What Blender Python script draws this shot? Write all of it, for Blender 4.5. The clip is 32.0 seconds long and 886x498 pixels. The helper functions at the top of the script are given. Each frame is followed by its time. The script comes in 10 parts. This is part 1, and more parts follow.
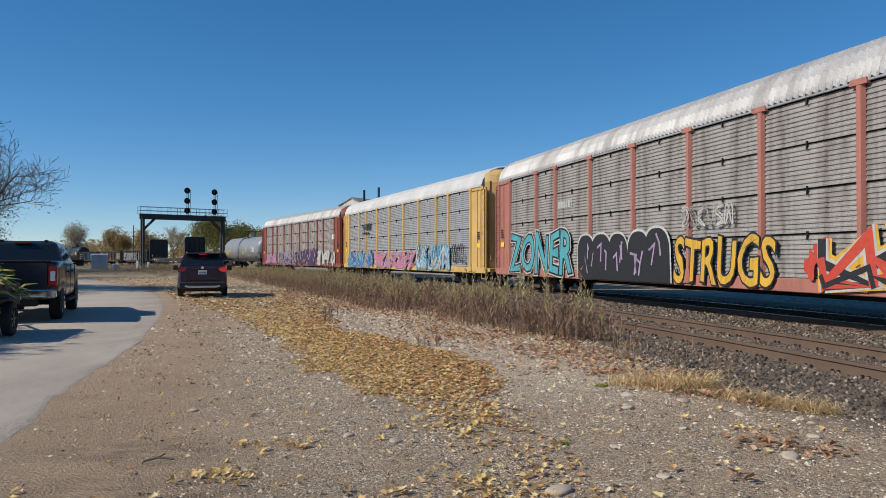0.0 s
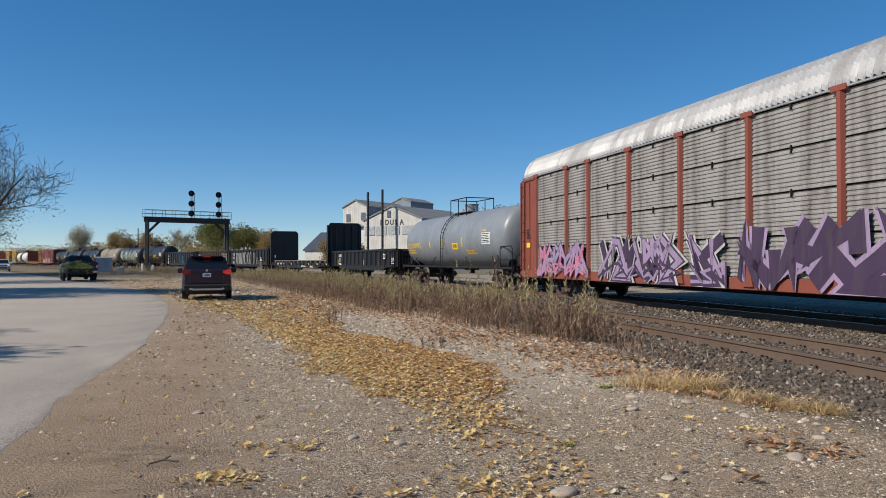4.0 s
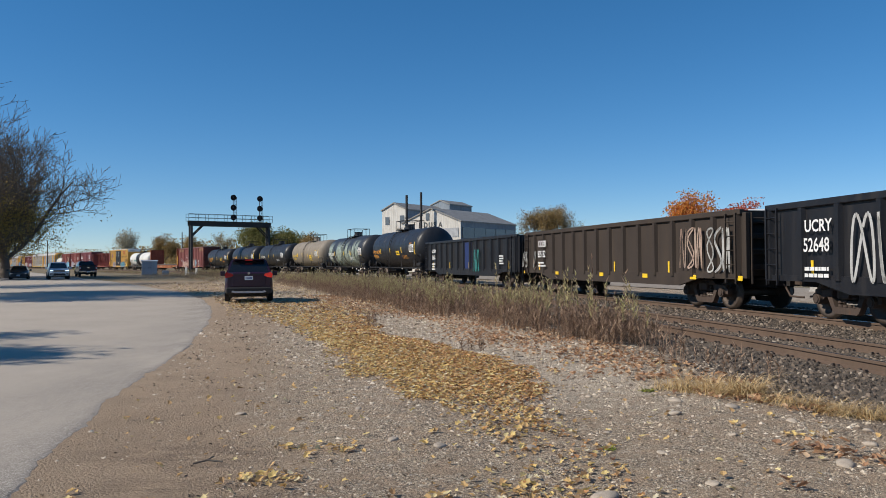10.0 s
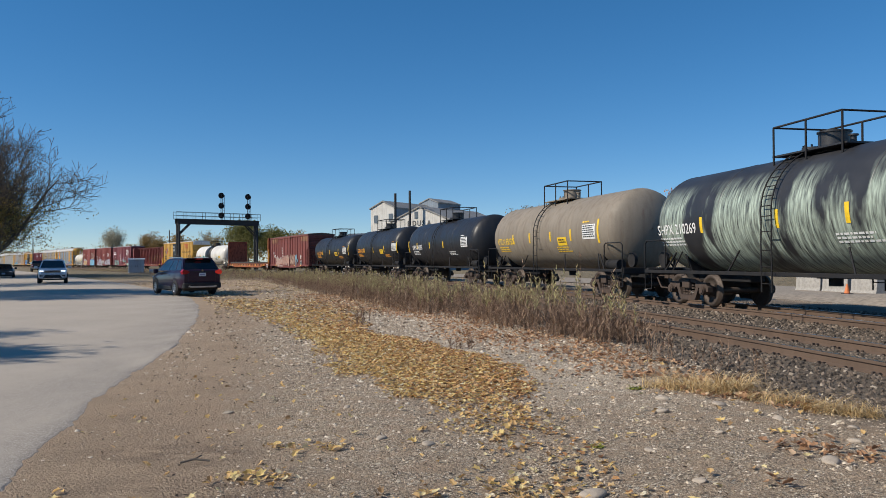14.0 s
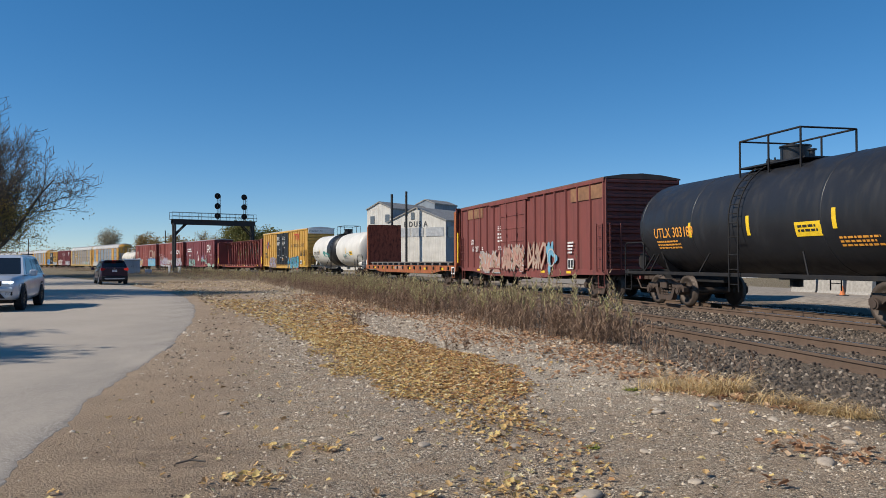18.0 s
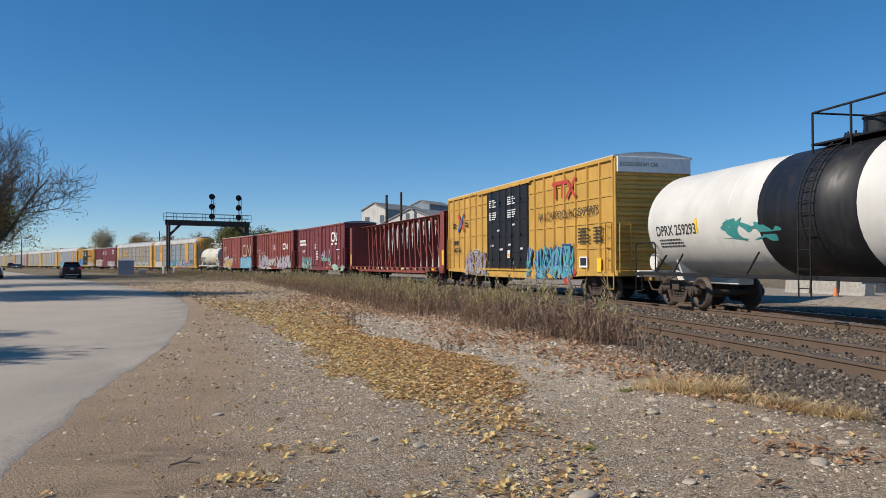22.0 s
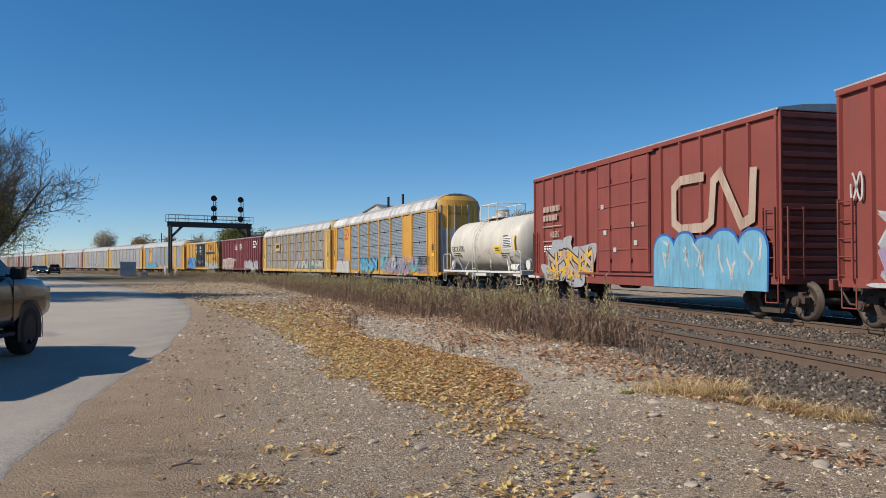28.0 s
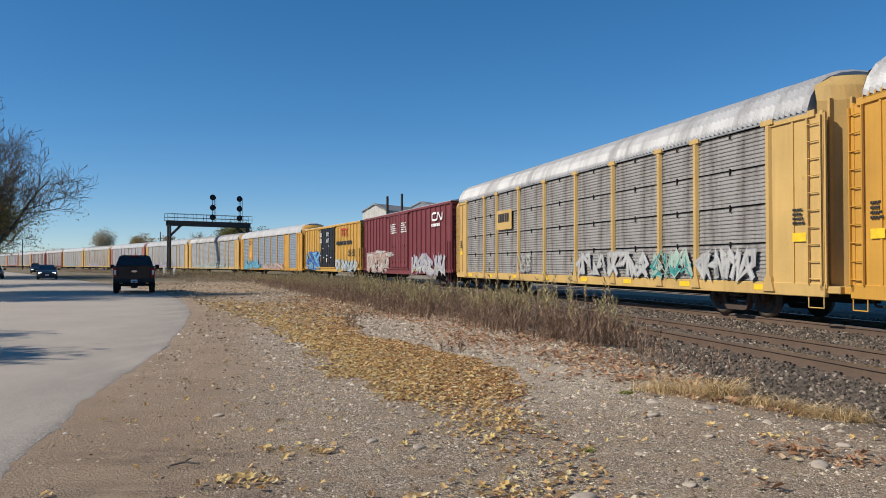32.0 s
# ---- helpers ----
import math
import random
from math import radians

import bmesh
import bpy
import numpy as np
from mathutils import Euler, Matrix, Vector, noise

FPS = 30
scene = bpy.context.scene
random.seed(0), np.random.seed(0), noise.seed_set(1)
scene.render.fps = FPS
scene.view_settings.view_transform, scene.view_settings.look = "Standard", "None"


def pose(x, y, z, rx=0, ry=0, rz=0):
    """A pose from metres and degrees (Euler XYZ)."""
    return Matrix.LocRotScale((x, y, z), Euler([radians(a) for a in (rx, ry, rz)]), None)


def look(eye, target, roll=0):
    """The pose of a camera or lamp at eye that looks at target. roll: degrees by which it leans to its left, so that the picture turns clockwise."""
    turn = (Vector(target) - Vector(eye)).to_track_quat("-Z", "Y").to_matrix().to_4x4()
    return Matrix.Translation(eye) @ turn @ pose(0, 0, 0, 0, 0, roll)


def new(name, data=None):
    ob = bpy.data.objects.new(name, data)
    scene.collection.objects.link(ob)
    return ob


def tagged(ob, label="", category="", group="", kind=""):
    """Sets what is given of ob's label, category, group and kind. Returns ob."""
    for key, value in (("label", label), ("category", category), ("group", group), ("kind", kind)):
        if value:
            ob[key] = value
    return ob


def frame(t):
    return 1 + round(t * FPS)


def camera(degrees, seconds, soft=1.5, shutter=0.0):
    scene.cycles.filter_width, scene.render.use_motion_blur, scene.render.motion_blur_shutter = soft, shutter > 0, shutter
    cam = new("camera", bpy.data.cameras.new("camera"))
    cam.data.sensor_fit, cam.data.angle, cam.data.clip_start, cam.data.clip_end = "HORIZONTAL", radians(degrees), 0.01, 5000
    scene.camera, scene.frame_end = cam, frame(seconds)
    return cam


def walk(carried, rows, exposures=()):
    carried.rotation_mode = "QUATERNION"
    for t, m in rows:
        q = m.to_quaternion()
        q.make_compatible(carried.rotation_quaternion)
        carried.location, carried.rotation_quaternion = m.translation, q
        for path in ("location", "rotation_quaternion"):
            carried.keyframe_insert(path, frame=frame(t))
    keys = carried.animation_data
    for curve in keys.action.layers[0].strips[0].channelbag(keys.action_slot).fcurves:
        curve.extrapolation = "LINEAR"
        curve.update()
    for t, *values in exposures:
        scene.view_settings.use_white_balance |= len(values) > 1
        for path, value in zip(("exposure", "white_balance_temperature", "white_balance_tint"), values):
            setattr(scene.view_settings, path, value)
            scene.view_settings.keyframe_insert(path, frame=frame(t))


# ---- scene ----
EYE = (0.0, 0.0, 1.54)


def aim(yaw, pitch, roll):
    """The camera's pose from degrees: yaw to the left of +y, pitch up, roll as look() takes it."""
    a, b = radians(yaw), radians(pitch)
    way = Vector((-math.sin(a) * math.cos(b), math.cos(a) * math.cos(b), math.sin(b)))
    return look(EYE, Vector(EYE) + way * 50, roll)


cam = camera(60.29, 32.0, soft=0.8)
walk(cam, [
    (0, aim(-1.74, 0.69, 0.05)), (0.5, aim(-1.91, 0.75, 0.11)), (1, aim(-1.95, 0.80, 0.10)), (1.5, aim(-1.91, 0.83, 0.07)),
    (2, aim(-1.90, 0.84, 0.04)), (2.5, aim(-1.84, 0.84, 0.03)), (3, aim(-1.76, 0.85, 0.01)), (3.5, aim(-1.59, 0.83, -0.06)),
    (5.5, aim(-0.25, 0.87, -0.12)), (6, aim(0.75, 0.89, 0.05)), (6.5, aim(1.46, 0.91, 0.15)), (7, aim(1.67, 0.90, 0.12)),
    (7.5, aim(1.89, 0.90, 0.06)), (8, aim(1.91, 0.91, 0.02)), (8.5, aim(1.92, 0.93, -0.06)), (9, aim(1.86, 0.96, -0.17)),
    (9.5, aim(1.68, 1.01, -0.27)), (10, aim(1.46, 1.03, -0.31)), (10.5, aim(1.26, 1.03, -0.30)), (11, aim(1.11, 1.02, -0.28)),
    (11.5, aim(0.98, 1.02, -0.25)), (12, aim(0.85, 1.00, -0.27)), (12.5, aim(0.78, 0.94, -0.29)), (13, aim(0.71, 0.90, -0.29)),
    (13.5, aim(0.66, 0.89, -0.29)), (14, aim(0.61, 0.90, -0.29)), (14.5, aim(0.57, 0.93, -0.27)), (16.5, aim(0.49, 0.95, -0.24)),
    (17, aim(0.46, 0.95, -0.23)), (17.5, aim(0.39, 0.96, -0.20)), (18, aim(0.34, 0.97, -0.17)), (18.5, aim(0.31, 0.95, -0.16)),
    (19, aim(0.29, 0.93, -0.14)), (19.5, aim(0.26, 0.94, -0.12)), (20, aim(0.21, 0.96, -0.11)), (20.5, aim(0.17, 0.98, -0.12)),
    (21, aim(0.13, 1.00, -0.12)), (21.5, aim(0.06, 1.00, -0.14)), (22, aim(-0.05, 1.03, -0.17)), (22.5, aim(-0.23, 1.08, -0.17)),
    (23, aim(-0.43, 1.12, -0.16)), (23.5, aim(-0.59, 1.14, -0.16)), (24, aim(-0.61, 1.14, -0.15)), (24.5, aim(-0.51, 1.14, -0.14)),
    (25, aim(-0.41, 1.14, -0.16)), (25.5, aim(-0.30, 1.15, -0.17)), (27.5, aim(0.07, 1.15, -0.17)), (28, aim(0.08, 1.17, -0.12)),
    (28.5, aim(0.08, 1.17, -0.10)), (29, aim(0.08, 1.17, -0.05)), (29.5, aim(0.07, 1.17, 0.02)), (30, aim(0.05, 1.17, 0.03)),
    (30.5, aim(0.06, 1.16, 0.01)), (31, aim(-0.01, 1.16, 0.03)), (31.5, aim(0.01, 1.16, 0.04)), (32, aim(-0.00, 1.14, 0.00))])

# ---- daylight ----
SHADE = Vector((0.955, 0.295, -0.79)).normalized()   # the way the sunlight travels
world = bpy.data.worlds.new("daylight")
scene.world = world
world.use_nodes = True
sky = world.node_tree.nodes.new("ShaderNodeTexSky")
sky.sky_type = 'NISHITA'
sky.sun_disc = False
sky.altitude = 2500
sky.sun_elevation = math.asin(-SHADE.z)
sky.sun_rotation = math.atan2(-SHADE.x, -SHADE.y)
sky.air_density, sky.dust_density, sky.ozone_density = 1.0, 0.0, 6.0
background = world.node_tree.nodes["Background"]
background.inputs["Strength"].default_value = 0.118
tint = world.node_tree.nodes.new("ShaderNodeHueSaturation")
tint.inputs["Hue"].default_value, tint.inputs["Saturation"].default_value, tint.inputs["Value"].default_value = 0.5, 1.22, 1.25
world.node_tree.links.new(sky.outputs[0], tint.inputs["Color"])
even = world.node_tree.nodes.new("ShaderNodeGamma")
even.inputs["Gamma"].default_value = 0.85
world.node_tree.links.new(tint.outputs[0], even.inputs["Color"])
world.node_tree.links.new(even.outputs[0], background.inputs["Color"])
sun_data = bpy.data.lights.new("sun", "SUN")
sun_data.energy, sun_data.angle, sun_data.color = 4.5, radians(0.53), (1.0, 0.92, 0.80)
sun = new("sun", sun_data)
sun.matrix_world = look((0, 0, 60), Vector((0, 0, 60)) + SHADE)


# ---- materials ----
def nodes_of(name, rough=0.6, metal=0.0):
    m = bpy.data.materials.new(name)
    m.use_nodes = True
    nt = m.node_tree
    b = nt.nodes["Principled BSDF"]
    b.inputs["Roughness"].default_value, b.inputs["Metallic"].default_value = rough, metal
    return m, nt, b


def noise_of(nt, scale, detail=3.0, stretch=None, coord="Object", rough=0.55):
    tc = nt.nodes.new("ShaderNodeTexCoord")
    n = nt.nodes.new("ShaderNodeTexNoise")
    n.inputs["Scale"].default_value, n.inputs["Detail"].default_value = scale, detail
    n.inputs["Roughness"].default_value = rough
    if stretch:
        mp = nt.nodes.new("ShaderNodeMapping")
        mp.inputs["Scale"].default_value = stretch
        nt.links.new(tc.outputs[coord], mp.inputs["Vector"])
        nt.links.new(mp.outputs[0], n.inputs["Vector"])
    else:
        nt.links.new(tc.outputs[coord], n.inputs["Vector"])
    return n.outputs["Fac"]


def ramp(nt, fac, lo, hi):
    r = nt.nodes.new("ShaderNodeMapRange")
    r.inputs["From Min"].default_value, r.inputs["From Max"].default_value = lo, hi
    nt.links.new(fac, r.inputs["Value"])
    return r.outputs[0]


def mixed(nt, fac, a, b, mode="MIX"):
    x = nt.nodes.new("ShaderNodeMix")
    x.data_type, x.blend_type = "RGBA", mode
    for sock, val in ((x.inputs[0], fac), (x.inputs[6], a), (x.inputs[7], b)):
        if isinstance(val, (int, float)):
            sock.default_value = val
        elif isinstance(val, tuple):
            sock.default_value = (*val, 1)
        else:
            nt.links.new(val, sock)
    return x.outputs[2]


def times(nt, a, k):
    x = nt.nodes.new("ShaderNodeMath")
    x.operation = "MULTIPLY"
    nt.links.new(a, x.inputs[0])
    if isinstance(k, (int, float)):
        x.inputs[1].default_value = k
    else:
        nt.links.new(k, x.inputs[1])
    return x.outputs[0]


def bumped(nt, b, fac, strength, distance=0.01):
    n = nt.nodes.new("ShaderNodeBump")
    n.inputs["Strength"].default_value, n.inputs["Distance"].default_value = strength, distance
    nt.links.new(fac, n.inputs["Height"])
    nt.links.new(n.outputs[0], b.inputs["Normal"])


def scaled(c, k):
    return tuple(min(1.0, v * k) for v in c)


def paint(name, col, rough=0.55, metal=0.0, dirt=0.35, dirt_col=(0.10, 0.075, 0.055), rust=0.0, streak=(1.3, 1.3, 0.10), scale=1.0, bump=0.12, gloss=0.5):
    """Weathered paint: broad fading, streaks that run down, fine grain and patches of rust."""
    m, nt, b = nodes_of(name, rough, metal)
    b.inputs["Specular IOR Level"].default_value = gloss
    broad = ramp(nt, noise_of(nt, 0.7 * scale, 4), 0.3, 0.7)
    c = mixed(nt, broad, scaled(col, 0.86), scaled(col, 1.12))
    info = nt.nodes.new("ShaderNodeObjectInfo")
    c = mixed(nt, times(nt, info.outputs["Random"], 0.16), c, scaled(col, 0.72))
    run = ramp(nt, noise_of(nt, 3.2 * scale, 5, streak), 0.46, 0.80)
    c = mixed(nt, times(nt, run, dirt), c, dirt_col)
    grain = noise_of(nt, 26 * scale, 6)
    c = mixed(nt, times(nt, ramp(nt, grain, 0.45, 0.75), dirt * 0.5), c, dirt_col)
    if rust:
        patch = ramp(nt, noise_of(nt, 2.1 * scale, 8, (1, 1, 0.5), rough=0.7), 0.66 - 0.25 * rust, 0.76)
        c = mixed(nt, times(nt, patch, min(1.0, 0.5 + rust)), c, (0.16, 0.06, 0.03))
    nt.links.new(c, b.inputs["Base Color"])
    r = mixed(nt, run, (rough,) * 3, (min(1, rough + 0.25),) * 3)
    nt.links.new(r, b.inputs["Roughness"])
    bumped(nt, b, grain, bump, 0.004)
    return m


def plain(name, col, rough=0.5, metal=0.0, glow=0.0, vary=0.12, scale=8.0, bump=0.05):
    m, nt, b = nodes_of(name, rough, metal)
    n = noise_of(nt, scale, 4)
    nt.links.new(mixed(nt, ramp(nt, n, 0.3, 0.7), scaled(col, 1 - vary), scaled(col, 1 + vary)), b.inputs["Base Color"])
    if bump:
        bumped(nt, b, noise_of(nt, scale * 6, 3), bump, 0.003)
    if glow:
        b.inputs["Emission Color"].default_value = (*col, 1)
        b.inputs["Emission Strength"].default_value = glow
    return m


def islands(name, stops, rough=0.85, grain=60.0, glow_through=0.0):
    """Many small pieces in one mesh, each with its own colour out of stops."""
    m, nt, b = nodes_of(name, rough)
    g = nt.nodes.new("ShaderNodeNewGeometry")
    r = nt.nodes.new("ShaderNodeValToRGB")
    e = r.color_ramp.elements
    while len(e) < len(stops):
        e.new(0.5)
    for i, (p, c) in enumerate(stops):
        e[i].position, e[i].color = p, (*c, 1)
    nt.links.new(g.outputs["Random Per Island"], r.inputs[0])
    n = noise_of(nt, grain, 4)
    nt.links.new(mixed(nt, times(nt, ramp(nt, n, 0.35, 0.7), 0.35), r.outputs[0], (0.05, 0.04, 0.03)), b.inputs["Base Color"])
    bumped(nt, b, n, 0.2, 0.004)
    if glow_through:
        t, mx = nt.nodes.new("ShaderNodeBsdfTranslucent"), nt.nodes.new("ShaderNodeMixShader")
        nt.links.new(r.outputs[0], t.inputs["Color"])
        mx.inputs[0].default_value = glow_through
        nt.links.new(b.outputs[0], mx.inputs[1])
        nt.links.new(t.outputs[0], mx.inputs[2])
        nt.links.new(mx.outputs[0], nt.nodes["Material Output"].inputs["Surface"])
    return m


GALV = paint("galvanised_panel", (0.40, 0.41, 0.42), 0.5, 0.25, 0.5, (0.16, 0.13, 0.11))
GALV_DIRTY = paint("dirty_galvanised_panel", (0.37, 0.35, 0.33), 0.65, 0.1, 0.92, (0.085, 0.065, 0.05), rust=0.10, streak=(1.0, 1.0, 0.16))
GALV_BLUE = paint("blue_grey_panel", (0.30, 0.35, 0.40), 0.5, 0.25, 0.35, (0.14, 0.13, 0.12))
ROOF_WHITE = paint("white_roof_sheet", (0.56, 0.56, 0.555), 0.6, 0.0, 0.22, (0.35, 0.33, 0.30))
ROOF_GREY = paint("grey_roof_sheet", (0.47, 0.465, 0.46), 0.55, 0.15, 0.7, (0.17, 0.15, 0.14), streak=(0.6, 0.1, 0.1))
ROOF_RUST = paint("rusty_brown_roof", (0.17, 0.10, 0.075), 0.8, 0, 0.5, (0.06, 0.045, 0.04), rust=0.3)
YELLOW = paint("faded_yellow_paint", (0.62, 0.40, 0.135), 0.5, 0, 0.25, rust=0.08)
YELLOW_DEEP = paint("deep_yellow_paint", (0.62, 0.32, 0.05), 0.45, 0, 0.2, rust=0.06)
YELLOW_BOX = paint("golden_boxcar_paint", (0.60, 0.345, 0.07), 0.5, 0, 0.25, rust=0.05)
PINK_RED = paint("faded_red_paint", (0.42, 0.165, 0.125), 0.65, 0, 0.45, rust=0.35)
BROWN_RED = paint("brown_red_paint", (0.26, 0.065, 0.04), 0.55, 0, 0.35, rust=0.1)
BOX_RED = paint("red_brown_boxcar_paint", (0.26, 0.058, 0.043), 0.55, 0, 0.3, rust=0.06)
BOX_MAROON = paint("maroon_boxcar_paint", (0.20, 0.04, 0.045), 0.5, 0, 0.28, rust=0.05)
BOX_OLD = paint("old_red_boxcar_paint", (0.215, 0.056, 0.046), 0.65, 0, 0.6, (0.07, 0.045, 0.04), rust=0.18)
BLACK = paint("black_car_paint", (0.013, 0.013, 0.016), 0.42, 0, 0.4, (0.055, 0.047, 0.04), gloss=0.4)
BLACK_DULL = paint("dull_black_paint", (0.018, 0.018, 0.02), 0.7, 0, 0.4, (0.06, 0.05, 0.04), gloss=0.25)
GOND_BROWN = paint("brown_black_gondola_paint", (0.05, 0.038, 0.031), 0.75, 0, 0.4, (0.10, 0.075, 0.055), rust=0.05, gloss=0.25)
TANK_BLACK = paint("black_tank_paint", (0.020, 0.021, 0.025), 0.4, 0, 0.18, (0.06, 0.055, 0.05), gloss=0.4)


def sprayed_tank():
    """Black tank paint under broad washes of pale green spray."""
    m, nt, b = nodes_of("pale_green_sprayed_tank_paint", 0.45)
    tc, sep = nt.nodes.new("ShaderNodeTexCoord"), nt.nodes.new("ShaderNodeSeparateXYZ")
    nt.links.new(tc.outputs["Object"], sep.inputs[0])
    wash = ramp(nt, noise_of(nt, 0.9, 5, (1.2, 0.2, 0.45), rough=0.5), 0.41, 0.50)
    low = ramp(nt, sep.outputs[2], 3.55, 2.9)
    ends = times(nt, ramp(nt, sep.outputs[0], -6.2, -5.4), ramp(nt, sep.outputs[0], 5.0, 4.2))
    streak = ramp(nt, noise_of(nt, 14, 3, (1.0, 0.1, 0.12)), 0.3, 0.75)
    cover = times(nt, times(nt, times(nt, wash, low), ends), streak)
    c = mixed(nt, ramp(nt, noise_of(nt, 1.5, 5), 0.3, 0.7), (0.022, 0.023, 0.026), (0.04, 0.04, 0.043))
    c = mixed(nt, cover, c, (0.58, 0.68, 0.55))
    nt.links.new(c, b.inputs["Base Color"])
    bumped(nt, b, noise_of(nt, 26, 5), 0.1, 0.004)
    return m


TANK_SPRAYED = sprayed_tank()
TANK_GREY = paint("grey_tank_paint", (0.24, 0.26, 0.28), 0.4, 0, 0.2, (0.12, 0.11, 0.10))
TANK_TAN = paint("tan_tank_paint", (0.27, 0.228, 0.175), 0.6, 0, 0.6, (0.15, 0.11, 0.08), rust=0.1)
TANK_WHITE = paint("white_tank_paint", (0.74, 0.71, 0.65), 0.42, 0, 0.15, (0.35, 0.30, 0.25))
RUSTY = paint("rusty_bulkhead_steel", (0.40, 0.085, 0.04), 0.8, 0, 1.0, (0.022, 0.010, 0.009), rust=0.25, streak=(1.6, 1.6, 0.75), scale=1.0)
ORANGE = paint("orange_flatcar_paint", (0.42, 0.125, 0.04), 0.75, 0, 0.95, (0.06, 0.035, 0.03), rust=0.45, scale=1.6)
TIMBER = paint("weathered_timber", (0.17, 0.15, 0.135), 0.85, 0, 0.5, (0.06, 0.05, 0.045), streak=(0.2, 4, 4))
TRUCK = paint("rusty_brown_cast_steel", (0.085, 0.058, 0.044), 0.8, 0.1, 0.5, (0.05, 0.04, 0.035), rust=0.2, scale=3)
WHEEL = paint("dark_wheel_steel", (0.10, 0.075, 0.06), 0.6, 0.4, 0.4, (0.05, 0.04, 0.03), scale=4)
# black of the underframes, and of the sheet that darkens the autorack panel gaps
DARK = plain("underframe_and_gap_shade_black", (0.010, 0.009, 0.009), 0.85)
WHITE = plain("white_marking_paint", (0.78, 0.77, 0.74), 0.6, vary=0.1)
CREAM = paint("cream_marking_paint", (0.48, 0.36, 0.28), 0.7, 0, 0.7, (0.20, 0.07, 0.05), scale=2.0)
ORANGE_MARK = plain("orange_marking_paint", (0.85, 0.36, 0.05), 0.6)
YELLOW_MARK = plain("yellow_reflector_strip", (0.90, 0.58, 0.03), 0.4)
BLACK_MARK = plain("black_marking_paint", (0.02, 0.02, 0.022), 0.6)
RED_MARK = plain("red_marking_paint", (0.50, 0.06, 0.035), 0.6)
GREY_MARK = plain("grey_marking_paint", (0.35, 0.35, 0.36), 0.6)


def spray(name, col):
    """Sprayed paint, faded and streaked with road dirt."""
    return paint(name, col, 0.6, 0, 0.45, (0.09, 0.075, 0.065), streak=(1.6, 1.6, 0.25), scale=2.0, bump=0.08)


CYAN = spray("cyan_spray_paint", (0.075, 0.36, 0.42))
SKY_BLUE = spray("light_blue_spray_paint", (0.17, 0.41, 0.56))
BLUE = spray("blue_spray_paint", (0.025, 0.12, 0.40))
PINK = spray("pink_spray_paint", (0.58, 0.20, 0.32))
LILAC = spray("lilac_spray_paint", (0.36, 0.26, 0.40))
PURPLE = spray("dark_purple_spray_paint", (0.055, 0.028, 0.07))
GOLD = spray("gold_spray_paint", (0.70, 0.40, 0.04))
MINT = spray("pale_green_spray_paint", (0.38, 0.52, 0.42))
BONE = spray("bone_white_spray_paint", (0.52, 0.51, 0.48))
SALMON = spray("salmon_spray_paint", (0.50, 0.26, 0.20))
TEAL = spray("teal_spray_paint", (0.04, 0.30, 0.28))


def fogged(name, col):
    """A thin fog of spray that lets the panel show through in patches."""
    m = spray(name, col)
    nt = m.node_tree
    veil = times(nt, ramp(nt, noise_of(nt, 1.3, 6, (1.0, 1.0, 0.7), rough=0.65), 0.36, 0.60), 0.85)
    nt.links.new(veil, nt.nodes["Principled BSDF"].inputs["Alpha"])
    return m


PINK_FOG, LILAC_FOG, CYAN_FOG, MINT_FOG = fogged("pink_fogged_paint", (0.66, 0.36, 0.50)), fogged("lilac_fogged_paint", (0.50, 0.40, 0.56)), fogged("cyan_fogged_paint", (0.18, 0.52, 0.58)), fogged("mint_fogged_paint", (0.40, 0.58, 0.50))


